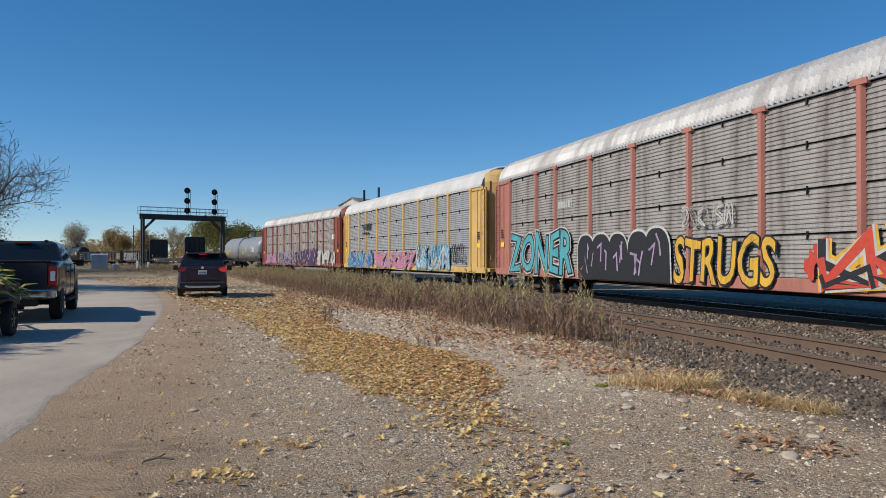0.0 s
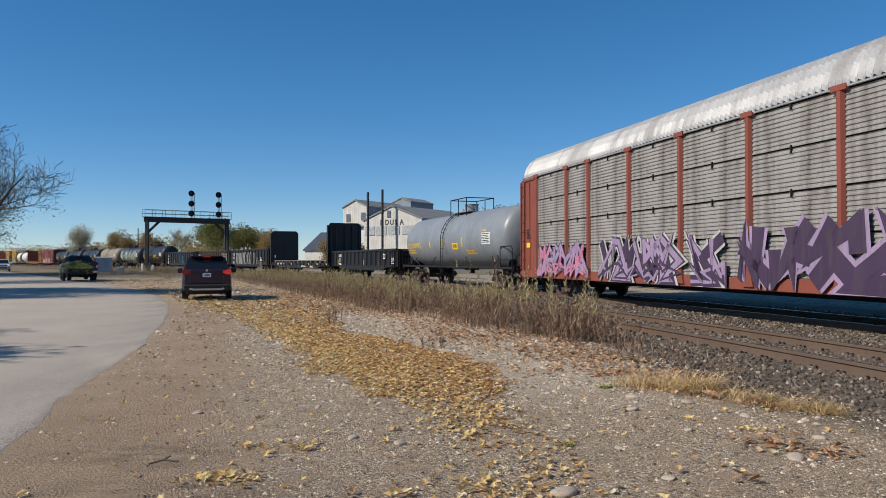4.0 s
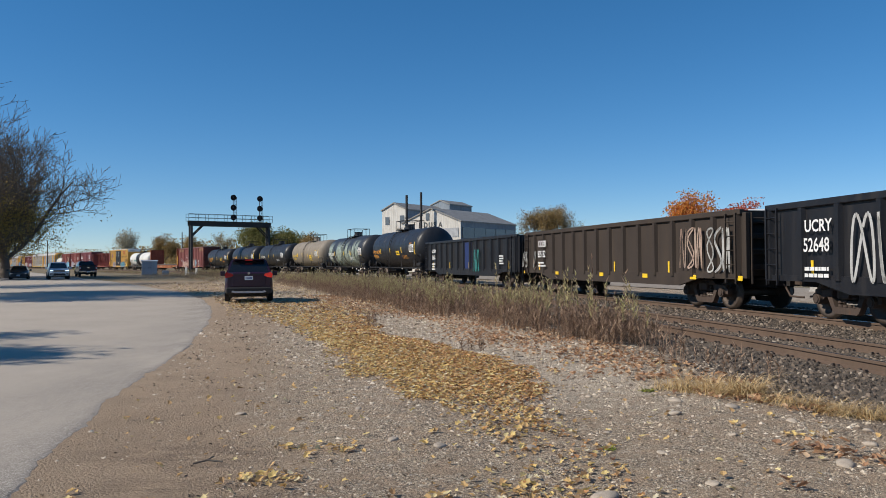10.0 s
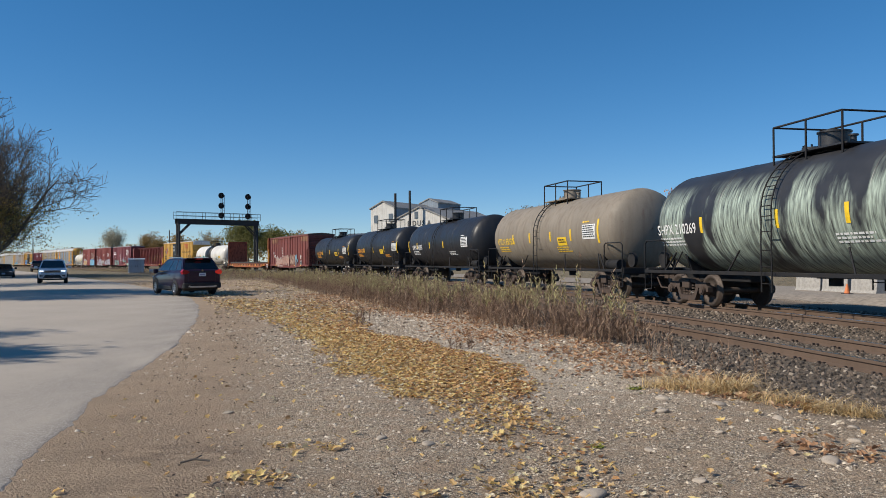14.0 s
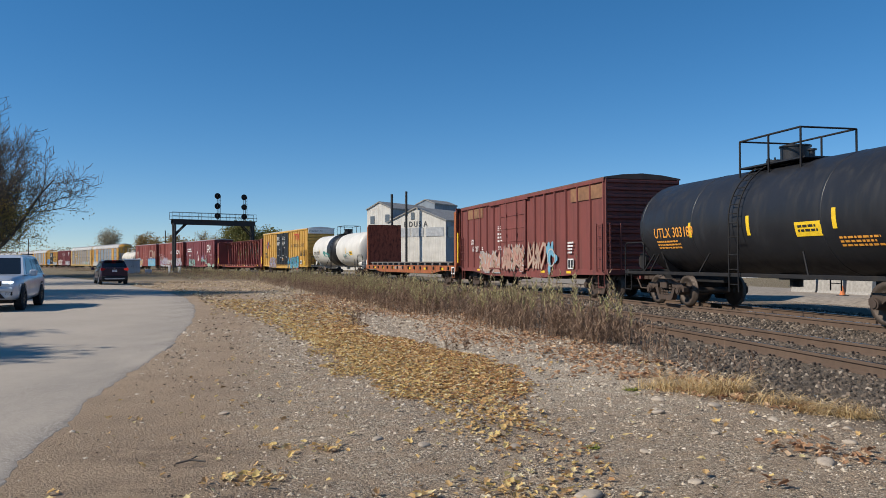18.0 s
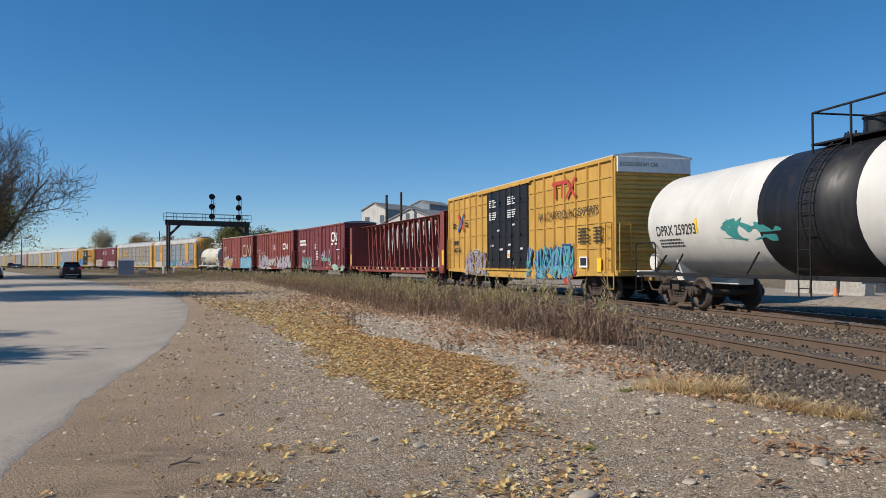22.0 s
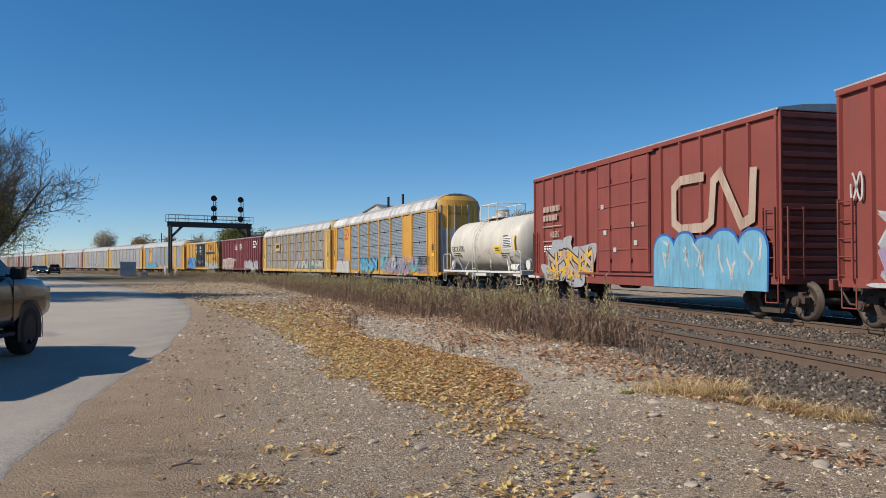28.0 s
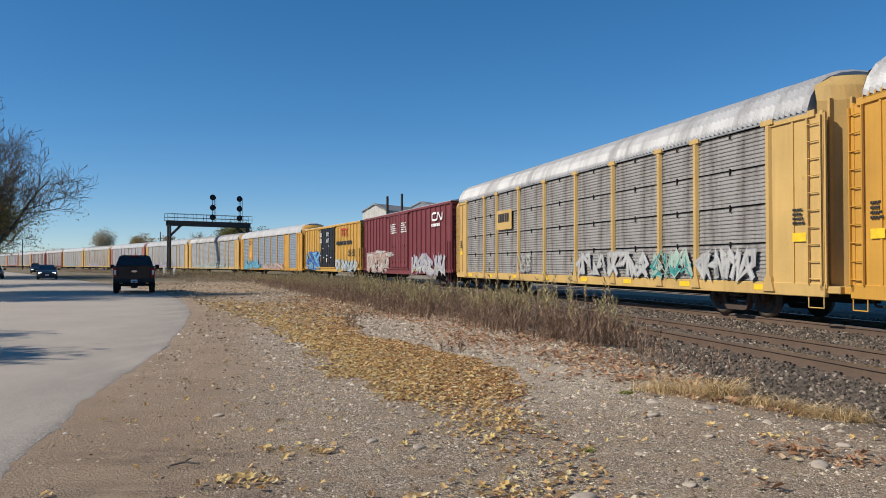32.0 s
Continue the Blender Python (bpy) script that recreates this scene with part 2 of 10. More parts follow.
# ---- mesh building ----
class Geo:
    """Collects vertices and faces for one mesh."""

    def __init__(self):
        self.v, self.f, self.s = [], [], []

    def add(self, verts, faces, smooth=False):
        n = len(self.v)
        self.v += [tuple(p) for p in verts]
        self.f += [tuple(i + n for i in q) for q in faces]
        self.s += [smooth] * len(faces)
        return self

    def box(self, x0, x1, y0, y1, z0, z1, c=0.0):
        if c <= 0:
            vs = [(x, y, z) for x in (x0, x1) for y in (y0, y1) for z in (z0, z1)]
            return self.add(vs, [(0, 1, 3, 2), (4, 6, 7, 5), (0, 4, 5, 1), (2, 3, 7, 6), (0, 2, 6, 4), (1, 5, 7, 3)])
        lim, vs, at = ((x0, x1), (y0, y1), (z0, z1)), [], {}
        for k in range(8):
            bits = (k & 1, k >> 1 & 1, k >> 2 & 1)
            for ax in range(3):
                p = [lim[j][bits[j]] + (0 if j == ax else (c if bits[j] == 0 else -c)) for j in range(3)]
                at[k, ax] = len(vs)
                vs.append(p)
        fs = []
        for ax in range(3):
            u, w = 1 << (ax + 1) % 3, 1 << (ax + 2) % 3
            for side in (0, 1 << ax):
                q = [side, side | u, side | u | w, side | w]
                if side == 0:
                    q.reverse()
                fs.append(tuple(at[k, ax] for k in q))
            for a in (0, u):
                for b in (0, w):
                    k, e = a | b, 1 << ax
                    ua, wa = (ax + 1) % 3, (ax + 2) % 3
                    q = (at[k, ua], at[k, wa], at[k | e, wa], at[k | e, ua])
                    fs.append(q if (a == 0) != (b == 0) else q[::-1])
        for k in range(8):
            t = (at[k, 0], at[k, 1], at[k, 2])
            fs.append(t if bin(k).count("1") % 2 else t[::-1])
        return self.add(vs, fs)

    def prism(self, axis, outline, a, b, smooth=False):
        """An outline (in the two other axes, in order) drawn out along an axis from a to b."""
        n, vs = len(outline), []
        for t in (a, b):
            for p, q in outline:
                vs.append({"x": (t, p, q), "y": (p, t, q), "z": (p, q, t)}[axis])
        fs = [(i, (i + 1) % n, (i + 1) % n + n, i + n) for i in range(n)]
        self.add(vs, fs, smooth)
        return self.add(vs, [tuple(range(n))[::-1], tuple(range(n, 2 * n))])

    def sheet(self, rings, smooth=True, closed=False):
        """Rows of points with the same count, joined by quads."""
        n, vs, fs = len(rings[0]), [p for r in rings for p in r], []
        for i in range(len(rings) - 1):
            for j in range(n if closed else n - 1):
                k = (j + 1) % n
                fs.append((i * n + j, i * n + k, (i + 1) * n + k, (i + 1) * n + j))
        return self.add(vs, fs, smooth)

    def cyl(self, p, q, r, n=10, r2=None, caps=True, smooth=True):
        p, q = Vector(p), Vector(q)
        w = (q - p).normalized()
        u = w.orthogonal().normalized()
        t = w.cross(u)
        ring = [u * math.cos(2 * math.pi * i / n) + t * math.sin(2 * math.pi * i / n) for i in range(n)]
        r2 = r if r2 is None else r2
        vs = [p + d * r for d in ring] + [q + d * r2 for d in ring]
        self.add(vs, [(i, (i + 1) % n, (i + 1) % n + n, i + n) for i in range(n)], smooth)
        if caps:
            self.add(vs, [tuple(range(n))[::-1], tuple(range(n, 2 * n))])
        return self

    def tube(self, pts, r, n=6):
        for a, b in zip(pts, pts[1:]):
            self.cyl(a, b, r, n, caps=True)
        return self

    def lathe(self, profile, n=24, y=0.0, z=0.0):
        """Rings (x, radius) about the x axis through (y, z)."""
        rings = [[(x, y + r * math.sin(2 * math.pi * i / n), z + r * math.cos(2 * math.pi * i / n)) for i in range(n)] for x, r in profile]
        return self.sheet(rings, True, True)

    def turned(self, m):
        self.v = [tuple(m @ Vector(p)) for p in self.v]
        return self

    def mesh(self, name, mat):
        me = bpy.data.meshes.new(name)
        me.from_pydata(self.v, [], self.f)
        me.polygons.foreach_set("use_smooth", self.s)
        if mat:
            me.materials.append(mat)
        me.update()
        return me


def part(name, geo, mat, parent, label=""):
    """One mesh object under a thing or a part."""
    ob = new(name, geo.mesh(name, mat) if isinstance(geo, Geo) else geo)
    ob.parent = parent
    return tagged(ob, label) if label else ob


def piece(name, mesh, parent, x=0.0, y=0.0, z=0.0, label=""):
    """One more object on a shared mesh."""
    ob = new(name, mesh)
    ob.parent = parent
    ob.location = (x, y, z)
    return tagged(ob, label) if label else ob


def thing(name, label, category, group="", m=None):
    ob = new(name)
    if m:
        ob.matrix_basis = m
    return tagged(ob, label, category, group)


def solid(name, geo, mat, label, category="", group="", kind=""):
    return tagged(new(name, geo.mesh(name, mat)), label, category, group, kind)


def lettering(body, size, mat, x, y, z, squeeze=1.0, bold=0.0, lean=0.0):
    """Flat letters on a side that faces -y, from x to the right, with their foot at z."""
    cu = bpy.data.curves.new("letters", "FONT")
    cu.body, cu.size, cu.offset, cu.resolution_u, cu.shear = body, size, bold, 3, lean
    ob = bpy.data.objects.new("letters", cu)
    scene.collection.objects.link(ob)
    dep = bpy.context.evaluated_depsgraph_get()
    me = bpy.data.meshes.new_from_object(ob.evaluated_get(dep))
    bpy.data.objects.remove(ob)
    me.transform(Matrix(((squeeze, 0, 0, x), (0, 0, -1, y), (0, 1, 0, z), (0, 0, 0, 1))))
    me.materials.clear()
    me.materials.append(mat)
    return me

# ---- the line of the railway ----
RAIL_TOP = 0.20
SPEED = 14.886
BENDS = [(-600, 0.0), (-80, 0.0), (-40, -0.003), (10, -0.0072), (30, -0.0032), (50, -0.0032), (75, -0.0031), (110, -0.0027), (150, -0.0016), (200, 0.0002), (340, -0.0003), (420, 0.0), (1100, 0.0)]
LINE_S = np.arange(-600.0, 1100.0, 1.0)
kap = np.interp(LINE_S, [b[0] for b in BENDS], [b[1] for b in BENDS])
head = np.concatenate([[0], np.cumsum((kap[1:] + kap[:-1]) / 2)])
i10 = int(np.argmin(abs(LINE_S - 10)))
head += -0.1707 - head[i10]
mid = (head[1:] + head[:-1]) / 2
LINE_X = np.concatenate([[0], np.cumsum(np.sin(mid))])
LINE_Y = np.concatenate([[0], np.cumsum(np.cos(mid))])
LINE_X += 10.947 - LINE_X[i10]
LINE_Y += 9.89 - LINE_Y[i10]


def on_line(s, off=0.0):
    """A place on the line, s metres out, off metres towards the road; with the heading."""
    h = float(np.interp(s, LINE_S, head))
    x, y = float(np.interp(s, LINE_S, LINE_X)), float(np.interp(s, LINE_S, LINE_Y))
    return x - off * math.cos(h), y + off * math.sin(h), h


def off_line(x, y):
    """How far places lie from the middle of the train's track, towards the road."""
    x, y = np.asarray(x, float), np.asarray(y, float)
    sx, sy = LINE_X[::4], LINE_Y[::4]
    d = (x[..., None] - sx) ** 2 + (y[..., None] - sy) ** 2
    i = d.argmin(-1)
    return -(x - sx[i]) * np.cos(head[::4][i]) + (y - sy[i]) * np.sin(head[::4][i])


NEAR_TRACK = 4.5      # from the train's track to the empty one
FAR_TRACK = -4.3

# ---- the road ----
EDGE_Y = [-40, -10, 0, 4.9, 6.25, 8.6, 11.6, 14.4, 21, 26.4, 32.7, 41.1, 56.9, 70.4, 88.4, 130, 240]
EDGE_X = [-1.6, -1.9, -2.6, -3.0, -3.4, -4.05, -4.6, -5.2, -7.0, -8.76, -11.2, -15.3, -24.7, -33.2, -45.0, -72, -146]
ROAD_WIDE = 9.8


def road_edge(y):
    return np.interp(y, EDGE_Y, EDGE_X)


def road_heading(y):
    return np.arctan2(road_edge(y + 4) - road_edge(y - 4), 8.0)


def in_road(x, y):
    e = road_edge(y)
    return (x < e) & (x > e - ROAD_WIDE / np.cos(road_heading(y)))


# ---- ground ----
def spread(lo, hi, fine, grow, far):
    xs = list(np.arange(lo, hi + 1e-6, fine))
    step = fine
    while xs[-1] < far:
        step *= grow
        xs.append(xs[-1] + step)
    step = fine
    while xs[0] > -far:
        step *= grow
        xs.insert(0, xs[0] - step)
    return np.array(xs)


gx, gy = spread(-8, 8, 0.2, 1.16, 3500), spread(2, 30, 0.2, 1.16, 3500)
GX, GY = np.meshgrid(gx, gy)
near = np.exp(-((GX - 1) ** 2 + (GY - 12) ** 2) / 900)
rng = np.random.RandomState(4)
lift = np.zeros_like(GX)
for k in range(14):
    a, w, ph = rng.uniform(0, 6.28), rng.uniform(0.5, 5.0), rng.uniform(0, 6.28)
    lift += np.sin((GX * np.cos(a) + GY * np.sin(a)) * 6.28 / w + ph) * 0.003 * min(2.2, w)
offs = off_line(GX, GY)
bed = np.clip((8.2 - np.abs(offs - 1.0)) / 2.2, 0, 1)
by_road = np.clip((GX - road_edge(GY) - 0.1) / 1.2, 0, 1)
GZ = lift * near * (1 - bed) * by_road + bed * 0.03
road_mask = in_road(GX + 0.45, GY) & in_road(GX - 0.45, GY)
GZ = np.where(road_mask, -0.06, GZ)


def ground_z(x, y):
    """The height of the ground sheet under places."""
    i = np.clip(np.searchsorted(gx, x) - 1, 0, len(gx) - 2)
    j = np.clip(np.searchsorted(gy, y) - 1, 0, len(gy) - 2)
    u, v = (x - gx[i]) / (gx[i + 1] - gx[i]), (y - gy[j]) / (gy[j + 1] - gy[j])
    return (GZ[j, i] * (1 - u) + GZ[j, i + 1] * u) * (1 - v) + (GZ[j + 1, i] * (1 - u) + GZ[j + 1, i + 1] * u) * v


def stones_of(nt, scale, stops, edge=0.10):
    """Packed small stones: a colour to each cell and dark joints between them; with their relief."""
    tc = nt.nodes.new("ShaderNodeTexCoord")
    cells, gaps, r = nt.nodes.new("ShaderNodeTexVoronoi"), nt.nodes.new("ShaderNodeTexVoronoi"), nt.nodes.new("ShaderNodeValToRGB")
    gaps.feature = "DISTANCE_TO_EDGE"
    for v in (cells, gaps):
        v.inputs["Scale"].default_value = scale
        nt.links.new(tc.outputs["Object"], v.inputs["Vector"])
    sep = nt.nodes.new("ShaderNodeSeparateColor")
    nt.links.new(cells.outputs["Color"], sep.inputs[0])
    e = r.color_ramp.elements
    while len(e) < len(stops):
        e.new(0.5)
    for i, (p, c) in enumerate(stops):
        e[i].position, e[i].color = p, (*c, 1)
    nt.links.new(sep.outputs[0], r.inputs[0])
    gap = ramp(nt, gaps.outputs["Distance"], edge, 0.0)
    return mixed(nt, times(nt, gap, 1.0), r.outputs[0], (0.055, 0.04, 0.028)), gaps.outputs["Distance"]


def mask_of(nt, name):
    at = nt.nodes.new("ShaderNodeAttribute")
    at.attribute_name = name
    return at.outputs["Fac"]


def ground_material():
    m, nt, b = nodes_of("dirt_and_gravel", 0.98)
    b.inputs["Specular IOR Level"].default_value = 0.15
    broad, mid_n = noise_of(nt, 0.22, 5), noise_of(nt, 1.7, 6)
    fine, grit = noise_of(nt, 24, 6, rough=0.7), noise_of(nt, 95, 5, rough=0.75)
    soil = mixed(nt, ramp(nt, broad, 0.35, 0.65), (0.44, 0.305, 0.197), (0.535, 0.385, 0.255))
    soil = mixed(nt, times(nt, ramp(nt, mid_n, 0.42, 0.68), 0.5), soil, (0.345, 0.25, 0.168))
    soil = mixed(nt, times(nt, ramp(nt, fine, 0.55, 0.75), 0.55), soil, (0.15, 0.105, 0.068))
    damp = times(nt, mask_of(nt, "damp"), ramp(nt, noise_of(nt, 2.6, 6, (1.0, 2.4, 1.0)), 0.40, 0.58))
    soil = mixed(nt, times(nt, damp, 0.85), soil, (0.16, 0.105, 0.07))
    small, h_small = stones_of(nt, 62, [(0.0, (0.13, 0.095, 0.068)), (0.3, (0.41, 0.30, 0.205)), (0.65, (0.63, 0.49, 0.345)), (0.86, (0.82, 0.68, 0.50)), (1.0, (0.97, 0.86, 0.68))])
    large, h_large = stones_of(nt, 27, [(0.0, (0.17, 0.125, 0.09)), (0.4, (0.50, 0.375, 0.26)), (0.8, (0.71, 0.565, 0.41)), (1.0, (0.93, 0.82, 0.65))], 0.06)
    stone = mixed(nt, ramp(nt, noise_of(nt, 5.0, 5), 0.48, 0.62), small, large)
    c = mixed(nt, times(nt, mask_of(nt, "gravel"), ramp(nt, noise_of(nt, 3.4, 7, rough=0.65), 0.34, 0.56)), soil, stone)
    washed = mixed(nt, 0.5, small, (0.80, 0.68, 0.53))
    c = mixed(nt, times(nt, mask_of(nt, "washed"), ramp(nt, noise_of(nt, 2.2, 6), 0.36, 0.52)), c, washed)
    c = mixed(nt, times(nt, ramp(nt, broad, 0.52, 0.70), 0.22), c, (0.27, 0.195, 0.135))
    bl = mixed(nt, ramp(nt, grit, 0.35, 0.65), (0.05, 0.04, 0.031), (0.21, 0.165, 0.125))
    c = mixed(nt, mask_of(nt, "ballast"), c, bl)
    gcol = mixed(nt, ramp(nt, mid_n, 0.35, 0.65), (0.24, 0.175, 0.105), (0.13, 0.115, 0.055))
    c = mixed(nt, mask_of(nt, "verge"), c, gcol)
    c = mixed(nt, times(nt, ramp(nt, grit, 0.42, 0.72), 0.45), c, (0.12, 0.09, 0.065))
    c = mixed(nt, times(nt, ramp(nt, grit, 0.58, 0.36), 0.3), c, (0.64, 0.55, 0.44))
    nt.links.new(c, b.inputs["Base Color"])
    bumped(nt, b, mixed(nt, 0.5, grit, mixed(nt, 0.5, fine, times(nt, h_large, 3.0))), 1.0, 0.05)
    return m


GROUND = ground_material()
ny, nx = GX.shape
me = bpy.data.meshes.new("ground")
idx = np.arange(nx * ny).reshape(ny, nx)
quads = np.stack([idx[:-1, :-1], idx[:-1, 1:], idx[1:, 1:], idx[1:, :-1]], -1).reshape(-1, 4)
me.from_pydata(np.stack([GX, GY, GZ], -1).reshape(-1, 3).tolist(), [], quads.tolist())
me.polygons.foreach_set("use_smooth", [True] * len(quads))
wob = 0.8 * np.sin(GY * 0.9) + 0.5 * np.sin(GX * 1.7 + GY * 0.4)
masks = {
    "ballast": np.clip((6.6 + 0.25 * wob - np.abs(offs - 1.2)) / 0.6, 0, 1),
    "gravel": np.clip((GX - np.interp(GY, [4, 6.2, 8.9, 13.5, 22, 40], [-1.6, -2.1, -2.9, -4.0, -5.9, -11]) + 0.25 * wob) / 1.1, 0.04, 1),
    "damp": np.clip(np.maximum(1.25 - np.hypot((GX + 2.1) / 0.95, (GY - 6.2) / 0.42), 0.85 * (1.25 - np.hypot((GX + 1.4) / 1.6, (GY - 4.9) / 0.8))), 0, 1),
    "washed": np.clip(np.minimum((offs - 7.9) / 0.7, (10.6 + 0.3 * wob - offs) / 0.8), 0, 1) * np.clip((GY - 7.4) / 2.5, 0, 1) * np.clip((26 - GY) / 5, 0, 1),
    "verge": np.clip(np.maximum((road_edge(GY) - ROAD_WIDE / np.cos(road_heading(GY)) - GX - 0.3) / 0.6, np.maximum((GY - 62) / 10, (-13 - offs) / 4)), 0, 1),
}
for key, val in masks.items():
    at = me.attributes.new(key, "FLOAT", "POINT")
    at.data.foreach_set("value", val.astype(np.float32).reshape(-1))
me.materials.append(GROUND)
tagged(new("ground", me), "dry tan dirt and grey gravel ground beside the tracks", "ground", kind="structure")


def asphalt_material():
    m, nt, b = nodes_of("pale_worn_asphalt", 0.95)
    b.inputs["Specular IOR Level"].default_value = 0.15
    grit, fine = noise_of(nt, 130, 5, rough=0.75), noise_of(nt, 9, 6)
    c = mixed(nt, ramp(nt, noise_of(nt, 0.5, 5), 0.3, 0.7), (0.43, 0.368, 0.30), (0.495, 0.425, 0.35))
    c = mixed(nt, times(nt, ramp(nt, fine, 0.45, 0.7), 0.35), c, (0.39, 0.335, 0.28))
    c = mixed(nt, times(nt, ramp(nt, grit, 0.45, 0.7), 0.35), c, (0.22, 0.195, 0.17))
    c = mixed(nt, times(nt, ramp(nt, grit, 0.55, 0.32), 0.3), c, (0.58, 0.52, 0.44))
    worn = times(nt, mask_of(nt, "worn_edge"), ramp(nt, noise_of(nt, 1.3, 6, (1.0, 0.35, 1.0)), 0.28, 0.60))
    chips, _ = stones_of(nt, 110, [(0.0, (0.12, 0.105, 0.09)), (0.5, (0.33, 0.295, 0.255)), (1.0, (0.70, 0.64, 0.56))])
    c = mixed(nt, times(nt, worn, 0.75), c, chips)
    nt.links.new(c, b.inputs["Base Color"])
    bumped(nt, b, grit, 0.5, 0.01)
    return m


ASPHALT = asphalt_material()
g = Geo()
rows = []
ys = np.concatenate([np.arange(-40, 3, 2.0), np.arange(3, 46, 0.07), np.arange(46, 240, 3.0)])
for y in ys:
    e, h = float(road_edge(y)), float(road_heading(y))
    rag = 0.06 * noise.noise((0, y * 2.3, 3)) + 0.06 * noise.noise((5, y * 7.0, 1)) + 0.03 * noise.noise((4, y * 19.0, 6)) + 0.12 * noise.noise((9, y * 0.6, 2))
    e += rag
    z = 0.006 + 0.03 * max(0.0, noise.noise((2, y * 0.9, 7)) - 0.1)
    wide = ROAD_WIDE / math.cos(h)
    rows.append([(e + 0.09, y, -0.03), (e, y, z - 0.003), (e - 0.05, y, z + 0.003), (e - 0.5, y, z + 0.008), (e - 1.5, y, 0.035), (e - wide * 0.5, y, 0.06), (e - wide + 0.1, y, 0.02), (e - wide, y, -0.05)])
g.sheet(rows, False)
road = solid("road", g, ASPHALT, "pale worn asphalt road with a crumbling edge", "road", kind="structure")
at = road.data.attributes.new("worn_edge", "FLOAT", "POINT")
at.data.foreach_set("value", np.tile(np.array([1, 1, 1, 0.75, 0.2, 0, 0, 0.3], np.float32), len(rows)))

# kerb on the far side of the road
KERB = plain("grey_kerb_concrete", (0.36, 0.34, 0.31), 0.9, vary=0.2)
kerb = thing("kerb", "weathered grey concrete kerb along the grass verge", "kerb")
kerb["kind"] = "structure"
for y in np.arange(24, 74, 1.9):
    g = Geo()
    a = (float(road_edge(y) - ROAD_WIDE / math.cos(road_heading(y))), y)
    b = (float(road_edge(y + 1.87) - ROAD_WIDE / math.cos(road_heading(y + 1.87))), y + 1.87)
    g.add([(a[0], a[1], -0.05), (a[0] - 0.17, a[1], -0.05), (a[0] - 0.17, a[1], 0.15), (a[0] - 0.02, a[1], 0.14), (b[0], b[1], -0.05), (b[0] - 0.17, b[1], -0.05), (b[0] - 0.17, b[1], 0.15), (b[0] - 0.02, b[1], 0.14)],
          [(0, 3, 2, 1), (4, 5, 6, 7), (0, 4, 7, 3), (3, 7, 6, 2), (2, 6, 5, 1)])
    part("kerb_stone", g, KERB, kerb)

# ---- rails and ties ----
RAIL_SIDE = paint("rusty_rail_steel", (0.13, 0.085, 0.058), 0.85, 0.0, 0.35, (0.08, 0.055, 0.042), scale=2)
RAIL_HEAD = plain("polished_rail_head", (0.30, 0.30, 0.33), 0.25, 0.9)
TIE = paint("creosoted_tie", (0.085, 0.065, 0.05), 0.9, 0, 0.5, (0.04, 0.03, 0.03), streak=(0.4, 4, 4))
PROFILE = [(-0.075, -0.17), (0.075, -0.17), (0.075, -0.158), (0.015, -0.135), (0.012, -0.055), (0.036, -0.042), (0.036, -0.008), (0.026, 0.0), (-0.026, 0.0), (-0.036, -0.008), (-0.036, -0.042), (-0.012, -0.055), (-0.015, -0.135), (-0.075, -0.158)]


def lay_track(name, off, label, polished):
    track = thing(name, label, "railway track")
    track["kind"] = "structure"
    for side in (-0.752, 0.752):
        g, top, rings, crown = Geo(), Geo(), [], []
        for s in np.concatenate([np.arange(-90, -4, 6.0), np.arange(-4, 60, 1.0), np.arange(60, 460, 6.0)]):
            x, y, h = on_line(s, off + side)
            n = Vector((-math.cos(h), math.sin(h), 0))
            rings.append([Vector((x, y, RAIL_TOP)) + n * a + Vector((0, 0, b)) for a, b in PROFILE])
            crown.append([Vector((x, y, RAIL_TOP + 0.003)) + n * a for a in (-0.024, 0.024)])
        g.sheet(rings, False, True)
        top.sheet(crown, False)
        rail = part("rail", g, RAIL_SIDE, track)
        part("rail_head", top, RAIL_HEAD if polished else RAIL_SIDE, rail, "worn bright running surface" if polished else "")
    tie = Geo().box(-0.115, 0.115, -1.3, 1.3, -0.10, 0.0, 0.012).mesh("tie", TIE)
    plate = Geo().box(-0.09, 0.09, -0.14, 0.14, 0.0, 0.022, 0.004)
    for q in (-1, 1):
        for w in (-1, 1):
            plate.box(q * 0.055 - 0.014, q * 0.055 + 0.014, w * 0.1 - 0.02, w * 0.1 + 0.02, 0.02, 0.062)
    plate = plate.mesh("tie_plate", TIE)
    for s in np.arange(6, 62, 0.56):
        x, y, h = on_line(s, off)
        t = piece("tie", tie, track, x, y, RAIL_TOP - 0.172)
        t.rotation_euler = (0, 0, math.pi / 2 - h)
        t.rotation_euler[2] += random.uniform(-0.02, 0.02)
        for side in (-0.752, 0.752):
            piece("tie_plate", plate, t, 0, side, -0.018)


lay_track("near_track", NEAR_TRACK, "empty railway track with rust-brown rails on dark ballast", True)
lay_track("train_track", 0.0, "railway track under the freight train", True)

# ---- freight cars ----
# A car's space: x along its way of travel, -y the side towards the road, z up from the rail head.
TRAIN = "cars of the freight train"
WHEEL_R = 0.457


